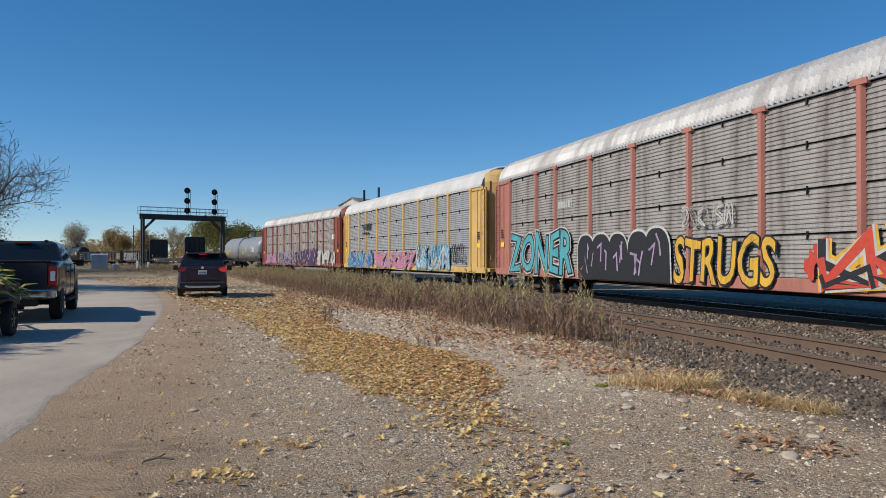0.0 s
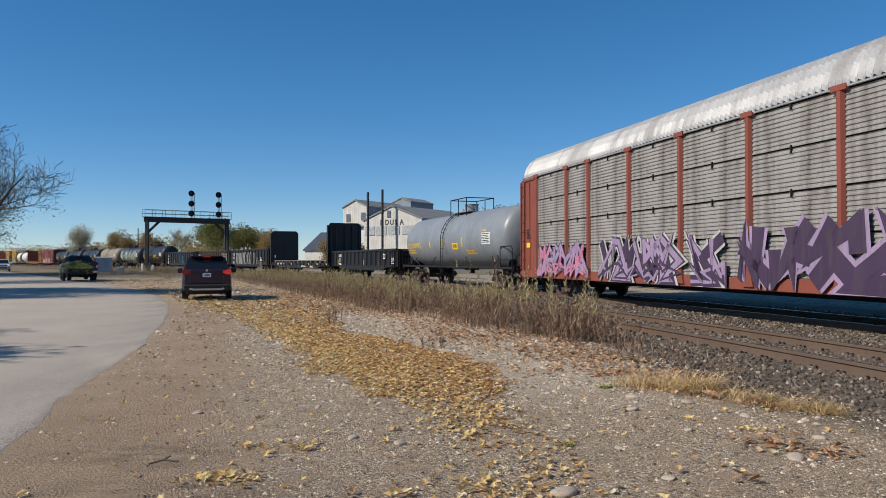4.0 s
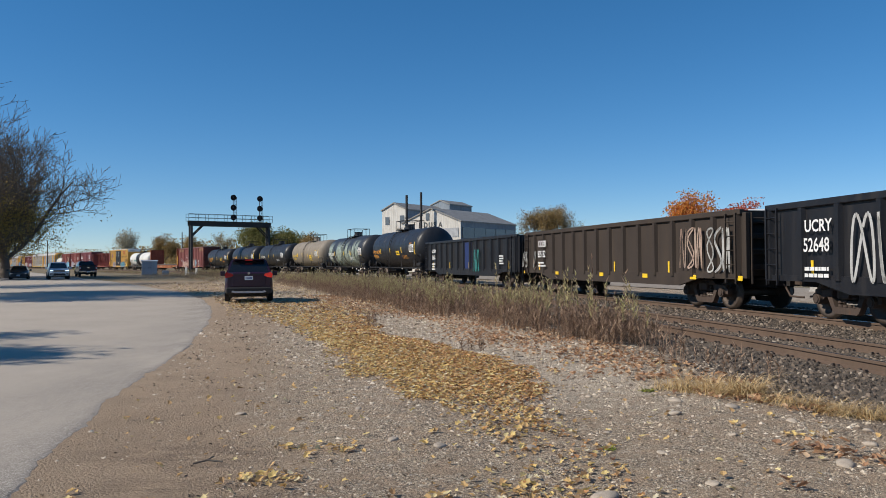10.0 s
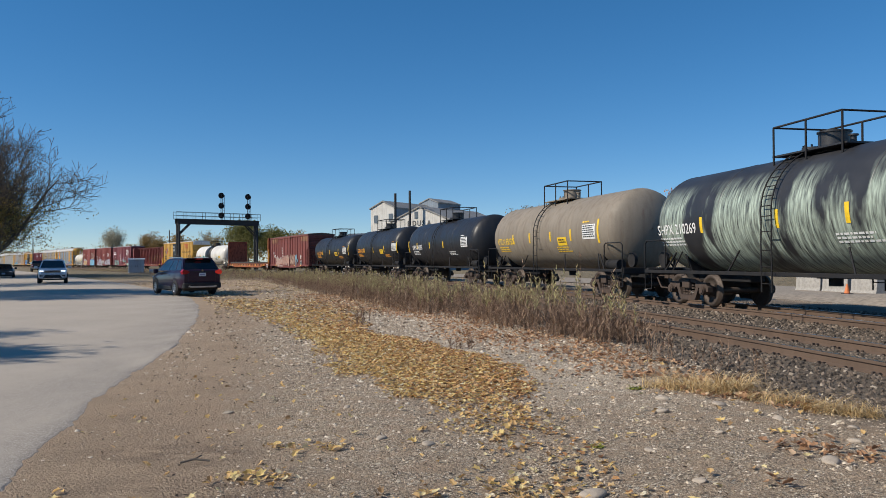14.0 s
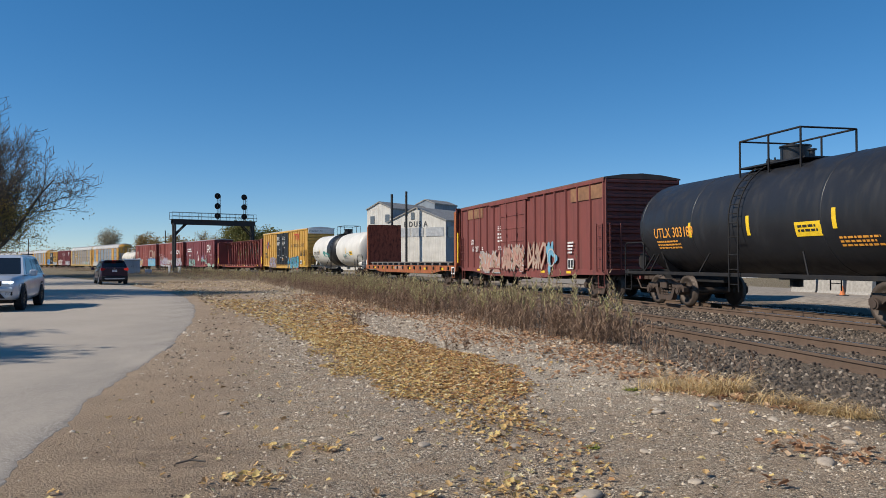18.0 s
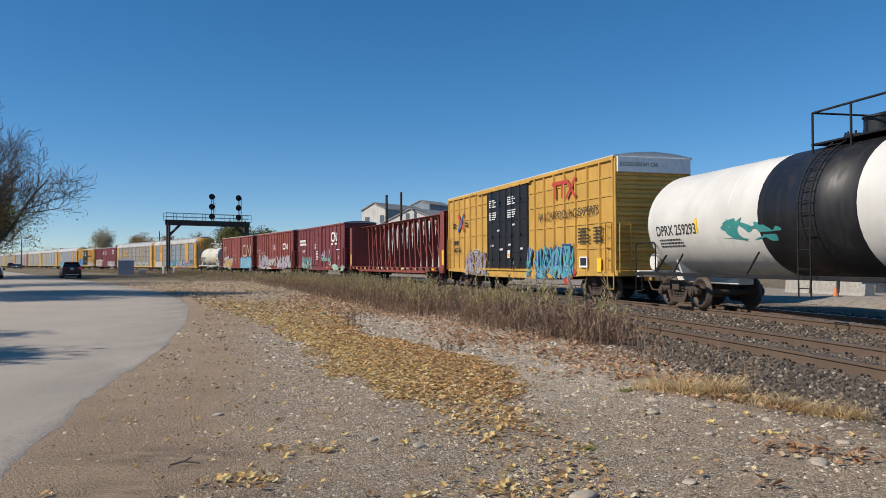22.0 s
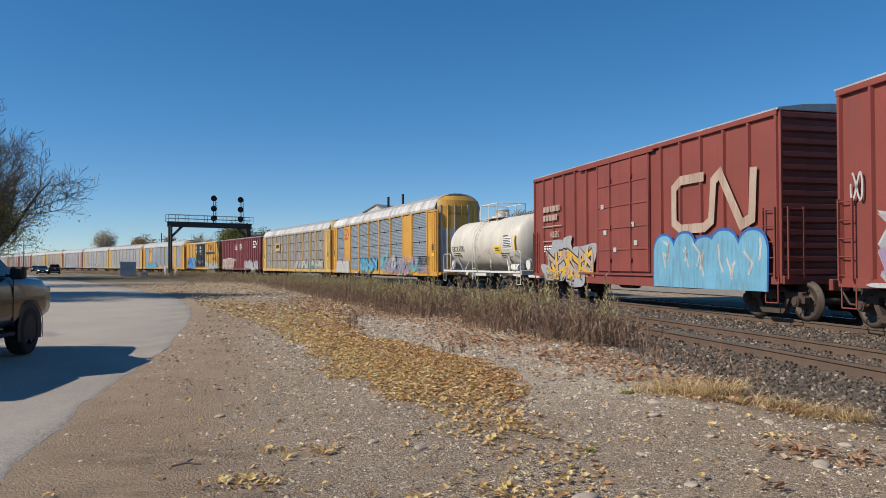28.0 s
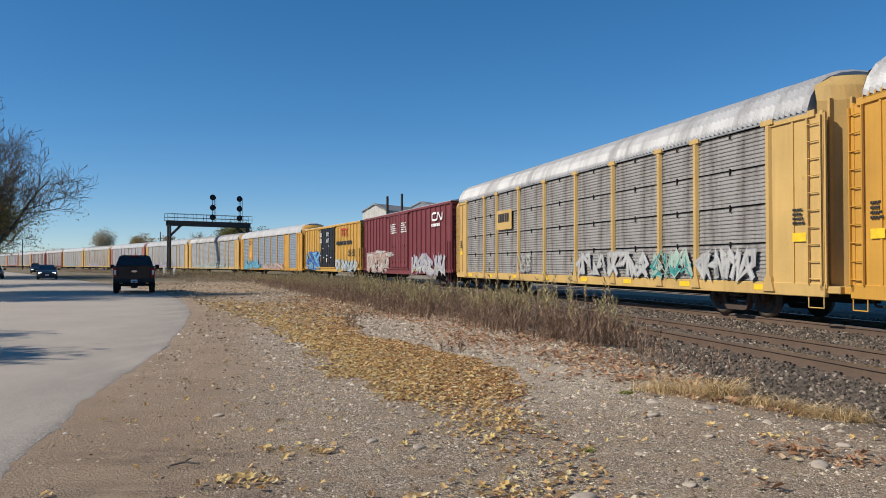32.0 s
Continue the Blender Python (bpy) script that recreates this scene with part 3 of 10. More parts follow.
def wheelset_mesh():
    g = Geo().cyl((0, -1.0, 0), (0, 1.0, 0), 0.085, 10)
    for sgn in (-1, 1):
        prof = [(0.0, 0.06), (0.66, 0.09), (0.69, 0.12), (0.70, 0.135), (0.72, 0.455), (0.735, 0.485), (0.76, 0.485), (0.765, 0.46), (0.86, 0.45), (0.865, 0.36), (0.82, 0.33), (0.80, 0.16), (0.86, 0.13), (0.88, 0.0)]
        rings = [[(r * math.cos(a), sgn * w, r * math.sin(a)) for a in [6.2832 * i / 22 for i in range(22)]] for w, r in prof[1:]]
        g.sheet(rings if sgn < 0 else [r[::-1] for r in rings], True, True)
        for i in range(4):
            a = 1.5708 * i
            g.cyl((0.24 * math.cos(a), sgn * 0.80, 0.24 * math.sin(a)), (0.24 * math.cos(a), sgn * 0.835, 0.24 * math.sin(a)), 0.035, 6)
    return g.mesh("wheelset", WHEEL)


def truck_mesh():
    g = Geo()
    for sgn in (-1, 1):
        y0, y1 = sgn * 0.93, sgn * 1.08
        a, b = min(y0, y1), max(y0, y1)
        top = [(-1.12, 0.55), (-0.95, 0.66), (-0.55, 0.68), (-0.38, 0.80), (0.38, 0.80), (0.55, 0.68), (0.95, 0.66), (1.12, 0.55), (1.12, 0.42), (0.80, 0.42), (0.68, 0.52), (0.45, 0.52), (0.42, 0.66), (-0.42, 0.66), (-0.45, 0.52), (-0.68, 0.52), (-0.80, 0.42), (-1.12, 0.42)]
        g.prism("y", top, a, b)
        low = [(-0.62, 0.54), (-0.46, 0.54), (-0.34, 0.30), (0.34, 0.30), (0.46, 0.54), (0.62, 0.54), (0.42, 0.19), (0.36, 0.15), (-0.36, 0.15), (-0.42, 0.19)]
        g.prism("y", low, a, b)
        for x in (-0.24, -0.08, 0.08, 0.24):
            for k in range(4):
                g.cyl((x, sgn * 1.0, 0.31 + k * 0.085), (x, sgn * 1.0, 0.36 + k * 0.085), 0.066, 8)
        for x in (-0.889, 0.889):
            g.cyl((x, sgn * 0.92, WHEEL_R), (x, sgn * 1.16, WHEEL_R), 0.125, 10)
            g.cyl((x, sgn * 1.16, WHEEL_R), (x, sgn * 1.185, WHEEL_R), 0.09, 8)
            g.box(x - 0.15, x + 0.15, min(sgn * 0.94, sgn * 1.09), max(sgn * 0.94, sgn * 1.09), 0.5, 0.68, 0.02)
    g.box(-0.2, 0.2, -1.15, 1.15, 0.50, 0.74, 0.02)
    g.cyl((0, 0, 0.7), (0, 0, 0.86), 0.2, 12)
    g.box(-0.3, 0.3, -0.55, 0.55, 0.3, 0.42)
    return g.mesh("truck", TRUCK)


def coupler_mesh():
    g = Geo().box(-0.62, 0.12, -0.08, 0.08, 0.78, 0.94, 0.02)
    g.prism("z", [(0.10, -0.15), (0.34, -0.17), (0.40, -0.06), (0.30, 0.02), (0.34, 0.15), (0.22, 0.18), (0.10, 0.12)], 0.72, 1.0)
    g.tube([(-0.1, -0.3, 0.75), (0.2, -0.33, 0.42), (0.55, -0.2, 0.4)], 0.028, 6)
    return g.mesh("coupler", TRUCK)


WHEELSET_MESH, TRUCK_MESH, COUPLER_MESH = wheelset_mesh(), truck_mesh(), coupler_mesh()
CARS, AXLES = [], []     # (thing, nose, tail, truck offset), and (wheelset, car index)


def begin(name, label, nose, tail, truck_off, category="freight car"):
    """A car whose couplings lie at nose and tail metres along the line at the clip's end."""
    car = thing(name, label, category, TRAIN)
    CARS.append((car, nose, tail, truck_off))
    for sgn in (-1, 1):
        t = piece("truck", TRUCK_MESH, car, sgn * truck_off, 0, 0)
        for w in (-0.889, 0.889):
            AXLES.append((piece("wheelset", WHEELSET_MESH, t, w, 0, WHEEL_R), len(CARS) - 1, w, sgn * truck_off))
        c = piece("coupler", COUPLER_MESH, car, sgn * ((tail - nose) / 2 - 0.36), 0, 0)
        c.rotation_euler = (0, 0, 0 if sgn > 0 else math.pi)
    return car, (tail - nose) / 2


def ladder(car, x, y, z0, z1, mat, wide=0.42, along="x", step=0.38):
    g, h = Geo(), wide / 2
    ends = ((x - h, y), (x + h, y)) if along == "x" else ((x, y - h), (x, y + h))
    for ex, ey in ends:
        g.box(ex - 0.02, ex + 0.02, ey - 0.02, ey + 0.02, z0, z1)
    z = z0 + 0.12
    while z < z1:
        g.cyl((*ends[0], z), (*ends[1], z), 0.014, 5)
        z += step
    return part("ladder", g, mat, car)


def bars(car, x, z, w, h, rows, mat, y, gap=0.45, name="stencil", seed=1):
    """Small writing that cannot be read: rows of short bars."""
    r, g, dz = random.Random(seed), Geo(), h / rows
    for i in range(rows):
        zz, xx = z - i * dz, x
        end = x + w * r.uniform(0.7, 1.0)
        while xx < end:
            l = r.uniform(0.08, 0.22) * max(w, 0.4)
            g.box(xx, min(xx + l, end), y - 0.004, y, zz - dz * (1 - gap), zz)
            xx += l + 0.03 * w
    return part(name, g, mat, car)


def plate(car, x, z, w, h, mat, y, name="marking", label=""):
    return part(name, Geo().box(x, x + w, y - 0.004, y, z - h, z), mat, car, label)


def blob(r, cx, cz, w, h, n=22):
    """The outline of one bubble-like spray shape."""
    kind, ph, out = r.randint(2, 4), r.uniform(0, 6.28), []
    for i in range(n):
        a = 6.2832 * i / n
        k = 0.80 + 0.20 * math.cos(kind * a + ph) + r.uniform(-0.03, 0.03)
        ca, sa = math.cos(a), math.sin(a)
        px, pz = abs(ca) ** 0.6 * math.copysign(1, ca), abs(sa) ** 0.6 * math.copysign(1, sa)
        out.append((cx + px * k * w / 2, cz + pz * k * h / 2))
    return out


def fan(g, outline, y):
    c = (sum(p[0] for p in outline) / len(outline), sum(p[1] for p in outline) / len(outline))
    n = len(outline)
    g.add([(c[0], y, c[1])] + [(a, y, b) for a, b in outline], [(0, 1 + i, 1 + (i + 1) % n) for i in range(n)])


def band(g, outline, width, y):
    n, ring = len(outline), []
    cx, cz = sum(p[0] for p in outline) / n, sum(p[1] for p in outline) / n
    for px, pz in outline:
        d = max(1e-3, math.hypot(px - cx, pz - cz))
        ring.append((px + (px - cx) / d * width, pz + (pz - cz) / d * width))
    g.add([(a, y, b) for a, b in outline] + [(a, y, b) for a, b in ring], [(i, (i + 1) % n, (i + 1) % n + n, i + n) for i in range(n)])


def stroke(g, pts, width, y):
    """A thick rounded line through points (x, z) on the side."""
    for (ax, az), (bx, bz) in zip(pts, pts[1:]):
        ll = max(1e-3, math.hypot(bx - ax, bz - az))
        nx, nz = -(bz - az) / ll * width / 2, (bx - ax) / ll * width / 2
        y -= 0.0003
        g.add([(ax + nx, y, az + nz), (ax - nx, y, az - nz), (bx - nx, y, bz - nz), (bx + nx, y, bz + nz)], [(0, 1, 2, 3)])
    for px, pz in pts:
        y -= 0.0003
        ring = [(px + width / 2 * math.cos(6.2832 * k / 10), y, pz + width / 2 * math.sin(6.2832 * k / 10)) for k in range(10)]
        g.add(ring, [tuple(range(10))])


def ribbon(g, pts, width, y):
    """A band of even width with mitred corners through points (x, z)."""
    d = [Vector((b[0] - a[0], b[1] - a[1])).normalized() for a, b in zip(pts, pts[1:])]
    left, right = [], []
    for i, (px, pz) in enumerate(pts):
        a, b = d[max(0, i - 1)], d[min(len(d) - 1, i)]
        n = Vector((-(a + b).y, (a + b).x)).normalized()
        k = width / 2 / max(0.45, n.dot(Vector((-a.y, a.x))))
        left.append((px + n.x * k, y, pz + n.y * k))
        right.append((px - n.x * k, y, pz - n.y * k))
    g.sheet([left, right], False)


def layered(name, layers, parent, label):
    """One mesh out of several layers of paint: (geo, material)."""
    g, kinds, mats = Geo(), [], []
    for geo, mat in layers:
        if not geo.f:
            continue
        kinds += [len(mats)] * len(geo.f)
        mats.append(mat)
        g.add(geo.v, geo.f)
    me = g.mesh(name, None)
    for mat in mats:
        me.materials.append(mat)
    me.polygons.foreach_set("material_index", kinds)
    return part(name, me, None, parent, label)


def tag_art(car, x0, x1, z0, z1, fills, line, y, count=6, seed=1, halo=None, fat=0.36, label="spray-painted letter that cannot be read"):
    """Sprayed wild lettering that cannot be read: angular bent bands with outlines, shading and a halo."""
    r = random.Random(seed)
    w, h = (x1 - x0) / count, z1 - z0
    t = min(fat, 0.36) * 0.62 * min(w * 1.1, h * 0.8)
    for i in range(count):
        gs = [(Geo(), halo), (Geo(), line)] + [(Geo(), m) for m in fills]
        cx = x0 + w * (i + 0.5)
        tilt = r.uniform(-0.12, 0.18)
        for j in range(r.choice((2, 2, 3))):
            cells = [(a, b) for a in (-0.5, 0.0, 0.5) for b in (0.0, 0.5, 1.0)]
            at, pts = r.choice(cells), []
            for k in range(r.choice((3, 4, 4, 5))):
                px = cx + at[0] * w * 0.95 + (at[1] - 0.5) * tilt * h + r.uniform(-0.05, 0.05) * w
                pts.append((px, z0 + t * 0.6 + (h - 1.2 * t) * min(1, max(0, at[1] + r.uniform(-0.08, 0.08)))))
                near = [c for c in cells if c != at and (abs(c[1] - at[1]) >= 0.5 or r.random() < 0.35)]
                at = r.choice(near)
            e = 0.0006 * (3 * i + j)
            if halo:
                ribbon(gs[0][0], pts, t * 2.3, y - e)
            ribbon(gs[1][0], pts, t * 1.55, y - 0.004 - e)
            ribbon(gs[2 + (i + j) % len(fills)][0], pts, t * 0.95, y - 0.008 - e)
            if len(fills) > 1:
                low = [(a, z0 + t * 0.5 + (b - z0 - t * 0.5) * 0.4) for a, b in pts]
                ribbon(gs[2 + (i + j + 1) % len(fills)][0], low, t * 0.5, y - 0.0085 - e)
        for g, mat in gs:
            g.v = [(min(max(a, x0 - 0.1), x1 + 0.1), b, min(max(c, z0 - 0.02), z1 + 0.06)) for a, b, c in g.v]
        layered("graffiti_letter", gs, car, label)


def bubble_art(car, x0, x1, z0, z1, fill, line, inner, y, count=5, seed=1, label="rounded spray-painted letter that cannot be read"):
    """Round-topped swollen letters, outlined, with thin strokes inside."""
    r, w, h = random.Random(seed), (x1 - x0) / count, z1 - z0
    for i in range(count):
        gf, gl, gi = Geo(), Geo(), Geo()
        cx, wide, tall = x0 + w * (i + 0.5), w * r.uniform(1.05, 1.25), h * r.uniform(0.88, 1.0)
        ring = [(-0.5, 0.0), (0.5, 0.0)] + [(0.5 * math.cos(a) ** 0.8 if math.cos(a) > 0 else -0.5 * (-math.cos(a)) ** 0.8, 0.62 + 0.38 * math.sin(a)) for a in [0.05 + (math.pi - 0.1) * k / 14 for k in range(15)]]
        skew = r.uniform(-0.15, 0.15)
        ring = [(cx + (a + skew * b) * wide, z0 + b * tall) for a, b in ring]
        e = 0.0009 * i
        fan(gl, [(cx + (a - cx) * 1.10, z0 + (b - z0) * 1.05) for a, b in ring], y - e)
        fan(gf, ring, y - 0.004 - e)
        for j in range(r.choice((2, 3))):
            a, b = r.uniform(-0.32, 0.32), r.uniform(0.1, 0.5)
            pts = [(cx + a * wide, z0 + b * tall), (cx + (a + r.uniform(-0.15, 0.15)) * wide, z0 + (b + r.uniform(0.15, 0.4)) * tall), (cx + (a + r.uniform(-0.25, 0.25)) * wide, z0 + min(0.9, b + r.uniform(0.2, 0.5)) * tall)]
            ribbon(gi, pts, 0.05 * h, y - 0.010 - e)
        layered("graffiti_letter", [(gl, line), (gf, fill), (gi, inner)], car, label)


def word_art(car, text, x0, x1, z0, z1, fill, line, y, halo=None):
    """A sprayed word: fat leaning letters with an outline."""
    for k, (mat, bold, dy) in enumerate(((halo, 0.075, 0.0), (line, 0.05, -0.004), (fill, 0.016, -0.008))):
        if mat is None:
            continue
        me = lettering(text, 1.0, mat, 0, 0, 0, 1.0, bold, 0.12)
        xs, zs = [v.co.x for v in me.vertices], [v.co.z for v in me.vertices]
        if k == 0 or halo is None and k == 1:
            lo, hi, zl, zh = min(xs), max(xs), min(zs), max(zs)
        r = random.Random(len(text))
        for v in me.vertices:
            u, q = (v.co.x - lo) / (hi - lo), (v.co.z - zl) / (zh - zl)
            v.co.x = x0 + (x1 - x0) * u
            v.co.z = z0 + (z1 - z0) * (q + 0.06 * math.sin(u * 17) * (1 if q > 0.5 else -0.6))
            v.co.y = y + dy
        part("graffiti", me, None, car, "sprayed word in fat outlined letters")


def smear(car, x0, x1, z0, z1, mat, y, seed=1, count=6, name="buffed_patch"):
    """A rolled or fogged patch of paint with an uneven outline."""
    r, g = random.Random(seed), Geo()
    for i in range(count):
        cx, cz = r.uniform(x0, x1), r.uniform(z0, z1)
        fan(g, blob(r, cx, cz, (x1 - x0) * r.uniform(0.35, 0.6), (z1 - z0) * r.uniform(0.5, 0.9)), y - 0.0005 * i)
    part(name, g, mat, car)


def railmark(car, text, x, z, w, h, mat, y):
    """The car's reporting mark, w metres wide and h high."""
    return part("reporting_mark", lettering(text, h / 0.69, mat, x, y, z, w / (0.52 * len(text) * h / 0.55), 0.008), None, car)


def number(car, text, x, z, h, mat, y, squeeze=0.85):
    return part("car_number", lettering(text, h / 0.69, mat, x, y, z, squeeze, 0.006), None, car)


def worm(car, x0, x1, z0, z1, mat, y, thick=0.2):
    """The railway's one-line sign, as a plain bent band."""
    g, w, h = Geo(), (x1 - x0), (z1 - z0)
    t = thick * h
    a, b = z0 + t / 2, z1 - t / 2
    pts = [(x0 + w * 0.42, b), (x0 + w * 0.14, b), (x0 + w * 0.05, b - 0.12 * h), (x0 + w * 0.05, a + 0.12 * h), (x0 + w * 0.14, a), (x0 + w * 0.42, a), (x0 + w * 0.50, a + 0.1 * h), (x0 + w * 0.53, b - 0.1 * h), (x0 + w * 0.60, b), (x0 + w * 0.82, a), (x0 + w * 0.92, a + 0.08 * h), (x0 + w * 0.94, b)]
    ribbon(g, pts, t, y)
    part("railway_sign", g, mat, car, "railway sign as a plain band")


def scribble(car, x0, x1, z0, z1, mat, y, count=5, seed=1, wide=0.035):
    """Thin looping sprayed strokes."""
    r, w = random.Random(seed), (x1 - x0) / count
    for i in range(count):
        g = Geo()
        cx, cz, pts, ph = x0 + (i + 0.5) * w, (z0 + z1) / 2, [], r.uniform(0, 6.28)
        k1, k2, turns = r.choice((1, 2, 3)), r.choice((1, 2, 3)), r.uniform(0.9, 1.5)
        for j in range(33):
            a = 6.2832 * turns * j / 32
            pts.append((cx + 0.42 * w * math.sin(k1 * a + ph), cz + 0.47 * (z1 - z0) * math.sin(k2 * a + ph * 0.5 + 0.6)))
        for (ax, az), (bx, bz) in zip(pts, pts[1:]):
            ll = max(1e-3, math.hypot(bx - ax, bz - az))
            nx, nz = -(bz - az) / ll * wide / 2, (bx - ax) / ll * wide / 2
            g.add([(ax + nx, y, az + nz), (ax - nx, y, az - nz), (bx - nx, y, bz - nz), (bx + nx, y, bz + nz)], [(0, 1, 2, 3)])
        part("graffiti", g, mat, car, "thin sprayed scrawl")


# -- autoracks --
POSTS = (-11.95, -9.0, -7.15, -4.3, -1.45, 1.45, 4.3, 7.15, 9.0, 11.95)
RACK_HALF, EAVE, SILL = 13.75, 4.80, 0.62
SIDE = 1.50
ROOF_ARC = [(1.53, 4.72), (1.53, 4.84), (1.44, 5.10), (1.26, 5.36), (0.98, 5.56), (0.6, 5.69), (0.2, 5.75), (-0.2, 5.75), (-0.6, 5.69), (-0.98, 5.56), (-1.26, 5.36), (-1.44, 5.10), (-1.53, 4.84), (-1.53, 4.72)]


def rack_roof(mat):
    g, rings, n = Geo(), [], 140
    for i in range(n * 2 + 1):
        x = -RACK_HALF + 0.5 + (2 * RACK_HALF - 1.0) * i / (n * 2)
        k = 0.06 if i % 2 else 0.0
        rings.append([(x, p * (1 + k / 1.6), q + k) for p, q in ROOF_ARC])
    g.sheet(rings, False)
    for e in (0, -1):
        g.add(rings[e], [tuple(range(len(ROOF_ARC)))])
    return g.mesh("roof", mat)


def rack_panel(width, height, ribs, mat):
    """One horizontally ribbed steel panel, its foot at the origin, facing -y."""
    g, rows = Geo(), []
    for i in range(ribs):
        for f, d in ((0.0, 0.0), (0.35, 0.0), (0.5, 0.022), (0.85, 0.022)):
            rows.append((height * (i + f) / ribs, d))
    rows.append((height, 0.0))
    g.sheet([[(-width / 2, d, z), (width / 2, d, z)] for z, d in rows], False)
    g.add([(-width / 2, 0.03, 0), (width / 2, 0.03, 0), (width / 2, 0.03, height), (-width / 2, 0.03, height)], [(3, 2, 1, 0)])
    return g.mesh("side_panel", mat)


RACK_CACHE = {}


def cached(key, make):
    if key not in RACK_CACHE:
        RACK_CACHE[key] = make()
    return RACK_CACHE[key]


def rack_post():
    g = Geo().prism("z", [(-0.10, 0.01), (-0.055, -0.075), (0.055, -0.075), (0.10, 0.01)], 0.80, 4.72)
    g.prism("y", [(-0.22, 4.66), (0.22, 4.66), (0.20, 4.78), (-0.20, 4.78)], -0.085, 0.0)
    g.prism("y", [(-0.20, 0.70), (0.20, 0.70), (0.10, 1.05), (-0.10, 1.05)], -0.08, 0.0)
    return g


def autorack(nose, tail, label, frame_mat, panel_mat, roof_mat, end_mat, solid_bays=(), solid_mat=None, detail=True, end_plate=None):
    car, half = begin("autorack_car", label, nose, tail, 10.1)
    roof = part("roof", cached(("roof", roof_mat.name), lambda: rack_roof(roof_mat)), None, car)
    if detail:
        cap = Geo()
        cap.box(-RACK_HALF + 0.5, RACK_HALF - 0.5, -1.545, -1.50, 4.70, 4.83, 0.01)
        part("eave_rail", cap, frame_mat if end_plate else GALV if roof_mat is ROOF_GREY else roof_mat, roof)
    g = Geo().box(-RACK_HALF + 0.05, RACK_HALF - 0.05, -1.53, -1.40, SILL, 0.92, 0.015)
    g.box(-RACK_HALF + 0.05, RACK_HALF - 0.05, 1.40, 1.53, SILL, 0.92)
    part("side_sill", g, frame_mat, car)
    g = Geo().box(-13.4, 13.4, -1.42, 1.42, 0.80, 0.92).box(-13.4, 13.4, -0.3, 0.3, 0.45, 0.82)
    for x in (-7.0, 7.0):
        g.box(x - 0.9, x + 0.9, -0.9, 0.9, 0.5, 0.8)
    part("underframe", g, DARK, car)
    # the decks and the far wall inside
    g = Geo().box(-13.2, 13.2, 1.44, 1.49, 0.92, 4.75).box(-13.2, 13.2, -1.36, 1.4, 2.55, 2.65)
    part("far_side", g, panel_mat, car)
    # added black sheet behind the panels: paints the shade seen through their gaps
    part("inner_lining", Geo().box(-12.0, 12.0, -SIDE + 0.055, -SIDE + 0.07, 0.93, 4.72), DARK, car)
    post = cached(("post", frame_mat.name), lambda: rack_post().mesh("post", frame_mat))
    for x in POSTS:
        piece("post", post, car, x, -SIDE)
    rows = 4
    for i, (a, b) in enumerate(zip(POSTS, POSTS[1:])):
        w, h = b - a - 0.16, (4.70 - 0.93) / rows
        mat = solid_mat if i in solid_bays and solid_mat else panel_mat
        mesh = cached(("panel", round(w, 2), mat.name), lambda: rack_panel(w, h - 0.035, 9, mat))
        if detail:
            for k in range(rows):
                piece("side_panel", mesh, car, (a + b) / 2, -SIDE + 0.012 * (k % 2), 0.935 + k * h)
        else:
            big = cached(("bay", round(w, 2), mat.name), lambda: rack_panel(w, 3.75, 20, mat))
            piece("side_panel", big, car, (a + b) / 2, -SIDE, 0.935)
        if i in solid_bays:
            piece("bay_cover", cached(("cover", round(w, 2)), lambda: Geo().box(-w / 2, w / 2, -0.03, -0.02, 0.95, 4.66).mesh("bay_cover", solid_mat or frame_mat)), car, (a + b) / 2, -SIDE)
    if detail:
        brk = Geo().box(-0.02, 0.02, -0.03, 0.0, -0.09, 0.09).mesh("panel_clip", DARK)
        for a, b in zip(POSTS, POSTS[1:]):
            for k in range(1, 5):
                piece("panel_clip", brk, car, (a + b) / 2, -SIDE, 0.93 + k * (3.77 / rows) - 0.05)
    for sgn in (-1, 1):
        a, b = sgn * 12.02, sgn * 13.72
        g = Geo().box(min(a, b), max(a, b), -1.50, -1.44, 0.80, 4.66, 0.01)
        g.box(min(a, sgn * 13.45), max(a, sgn * 13.45), -1.545, -1.49, 4.60, 4.76, 0.01)
        g.box(sgn * 13.62 - 0.06, sgn * 13.62 + 0.06, -1.53, -1.42, 0.75, 4.7, 0.015)
        g.box(sgn * 12.75 - 0.03, sgn * 12.75 + 0.03, -1.53, -1.5, 0.9, 4.6)
        part("end_panel", g, end_mat, car)
        g = Geo()
        arc = [(sgn * (13.95 - 0.55 * (abs(t) / 6) ** 2.6), 1.42 * t / 6) for t in range(-6, 7)]
        g.sheet([[(x, y, 0.85) for x, y in arc], [(x, y, 4.95) for x, y in arc], [(x - sgn * 0.12, y * 0.97, 5.30) for x, y in arc], [(x - sgn * 0.35, y * 0.72, 5.58) for x, y in arc]], False)
        door = part("end_door", g, end_mat, car)
        for t in (-5.2, -3.6, -1.8, 0.0, 1.8, 3.6, 5.2) if detail else (0.0,):
            x, y = 13.965 - 0.55 * (abs(t) / 6) ** 2.6, 1.42 * t / 6
            part("stiffener", Geo().box(sgn * x - 0.035, sgn * x + 0.035, y - 0.05, y + 0.05, 0.9, 5.0, 0.01), GALV if end_plate and t % 3.6 else end_mat, door)
        part("lock_bar", Geo().box(sgn * 13.97 - 0.04, sgn * 13.97 + 0.04, -0.35, 0.35, 2.6, 2.72), BLACK_DULL, door)
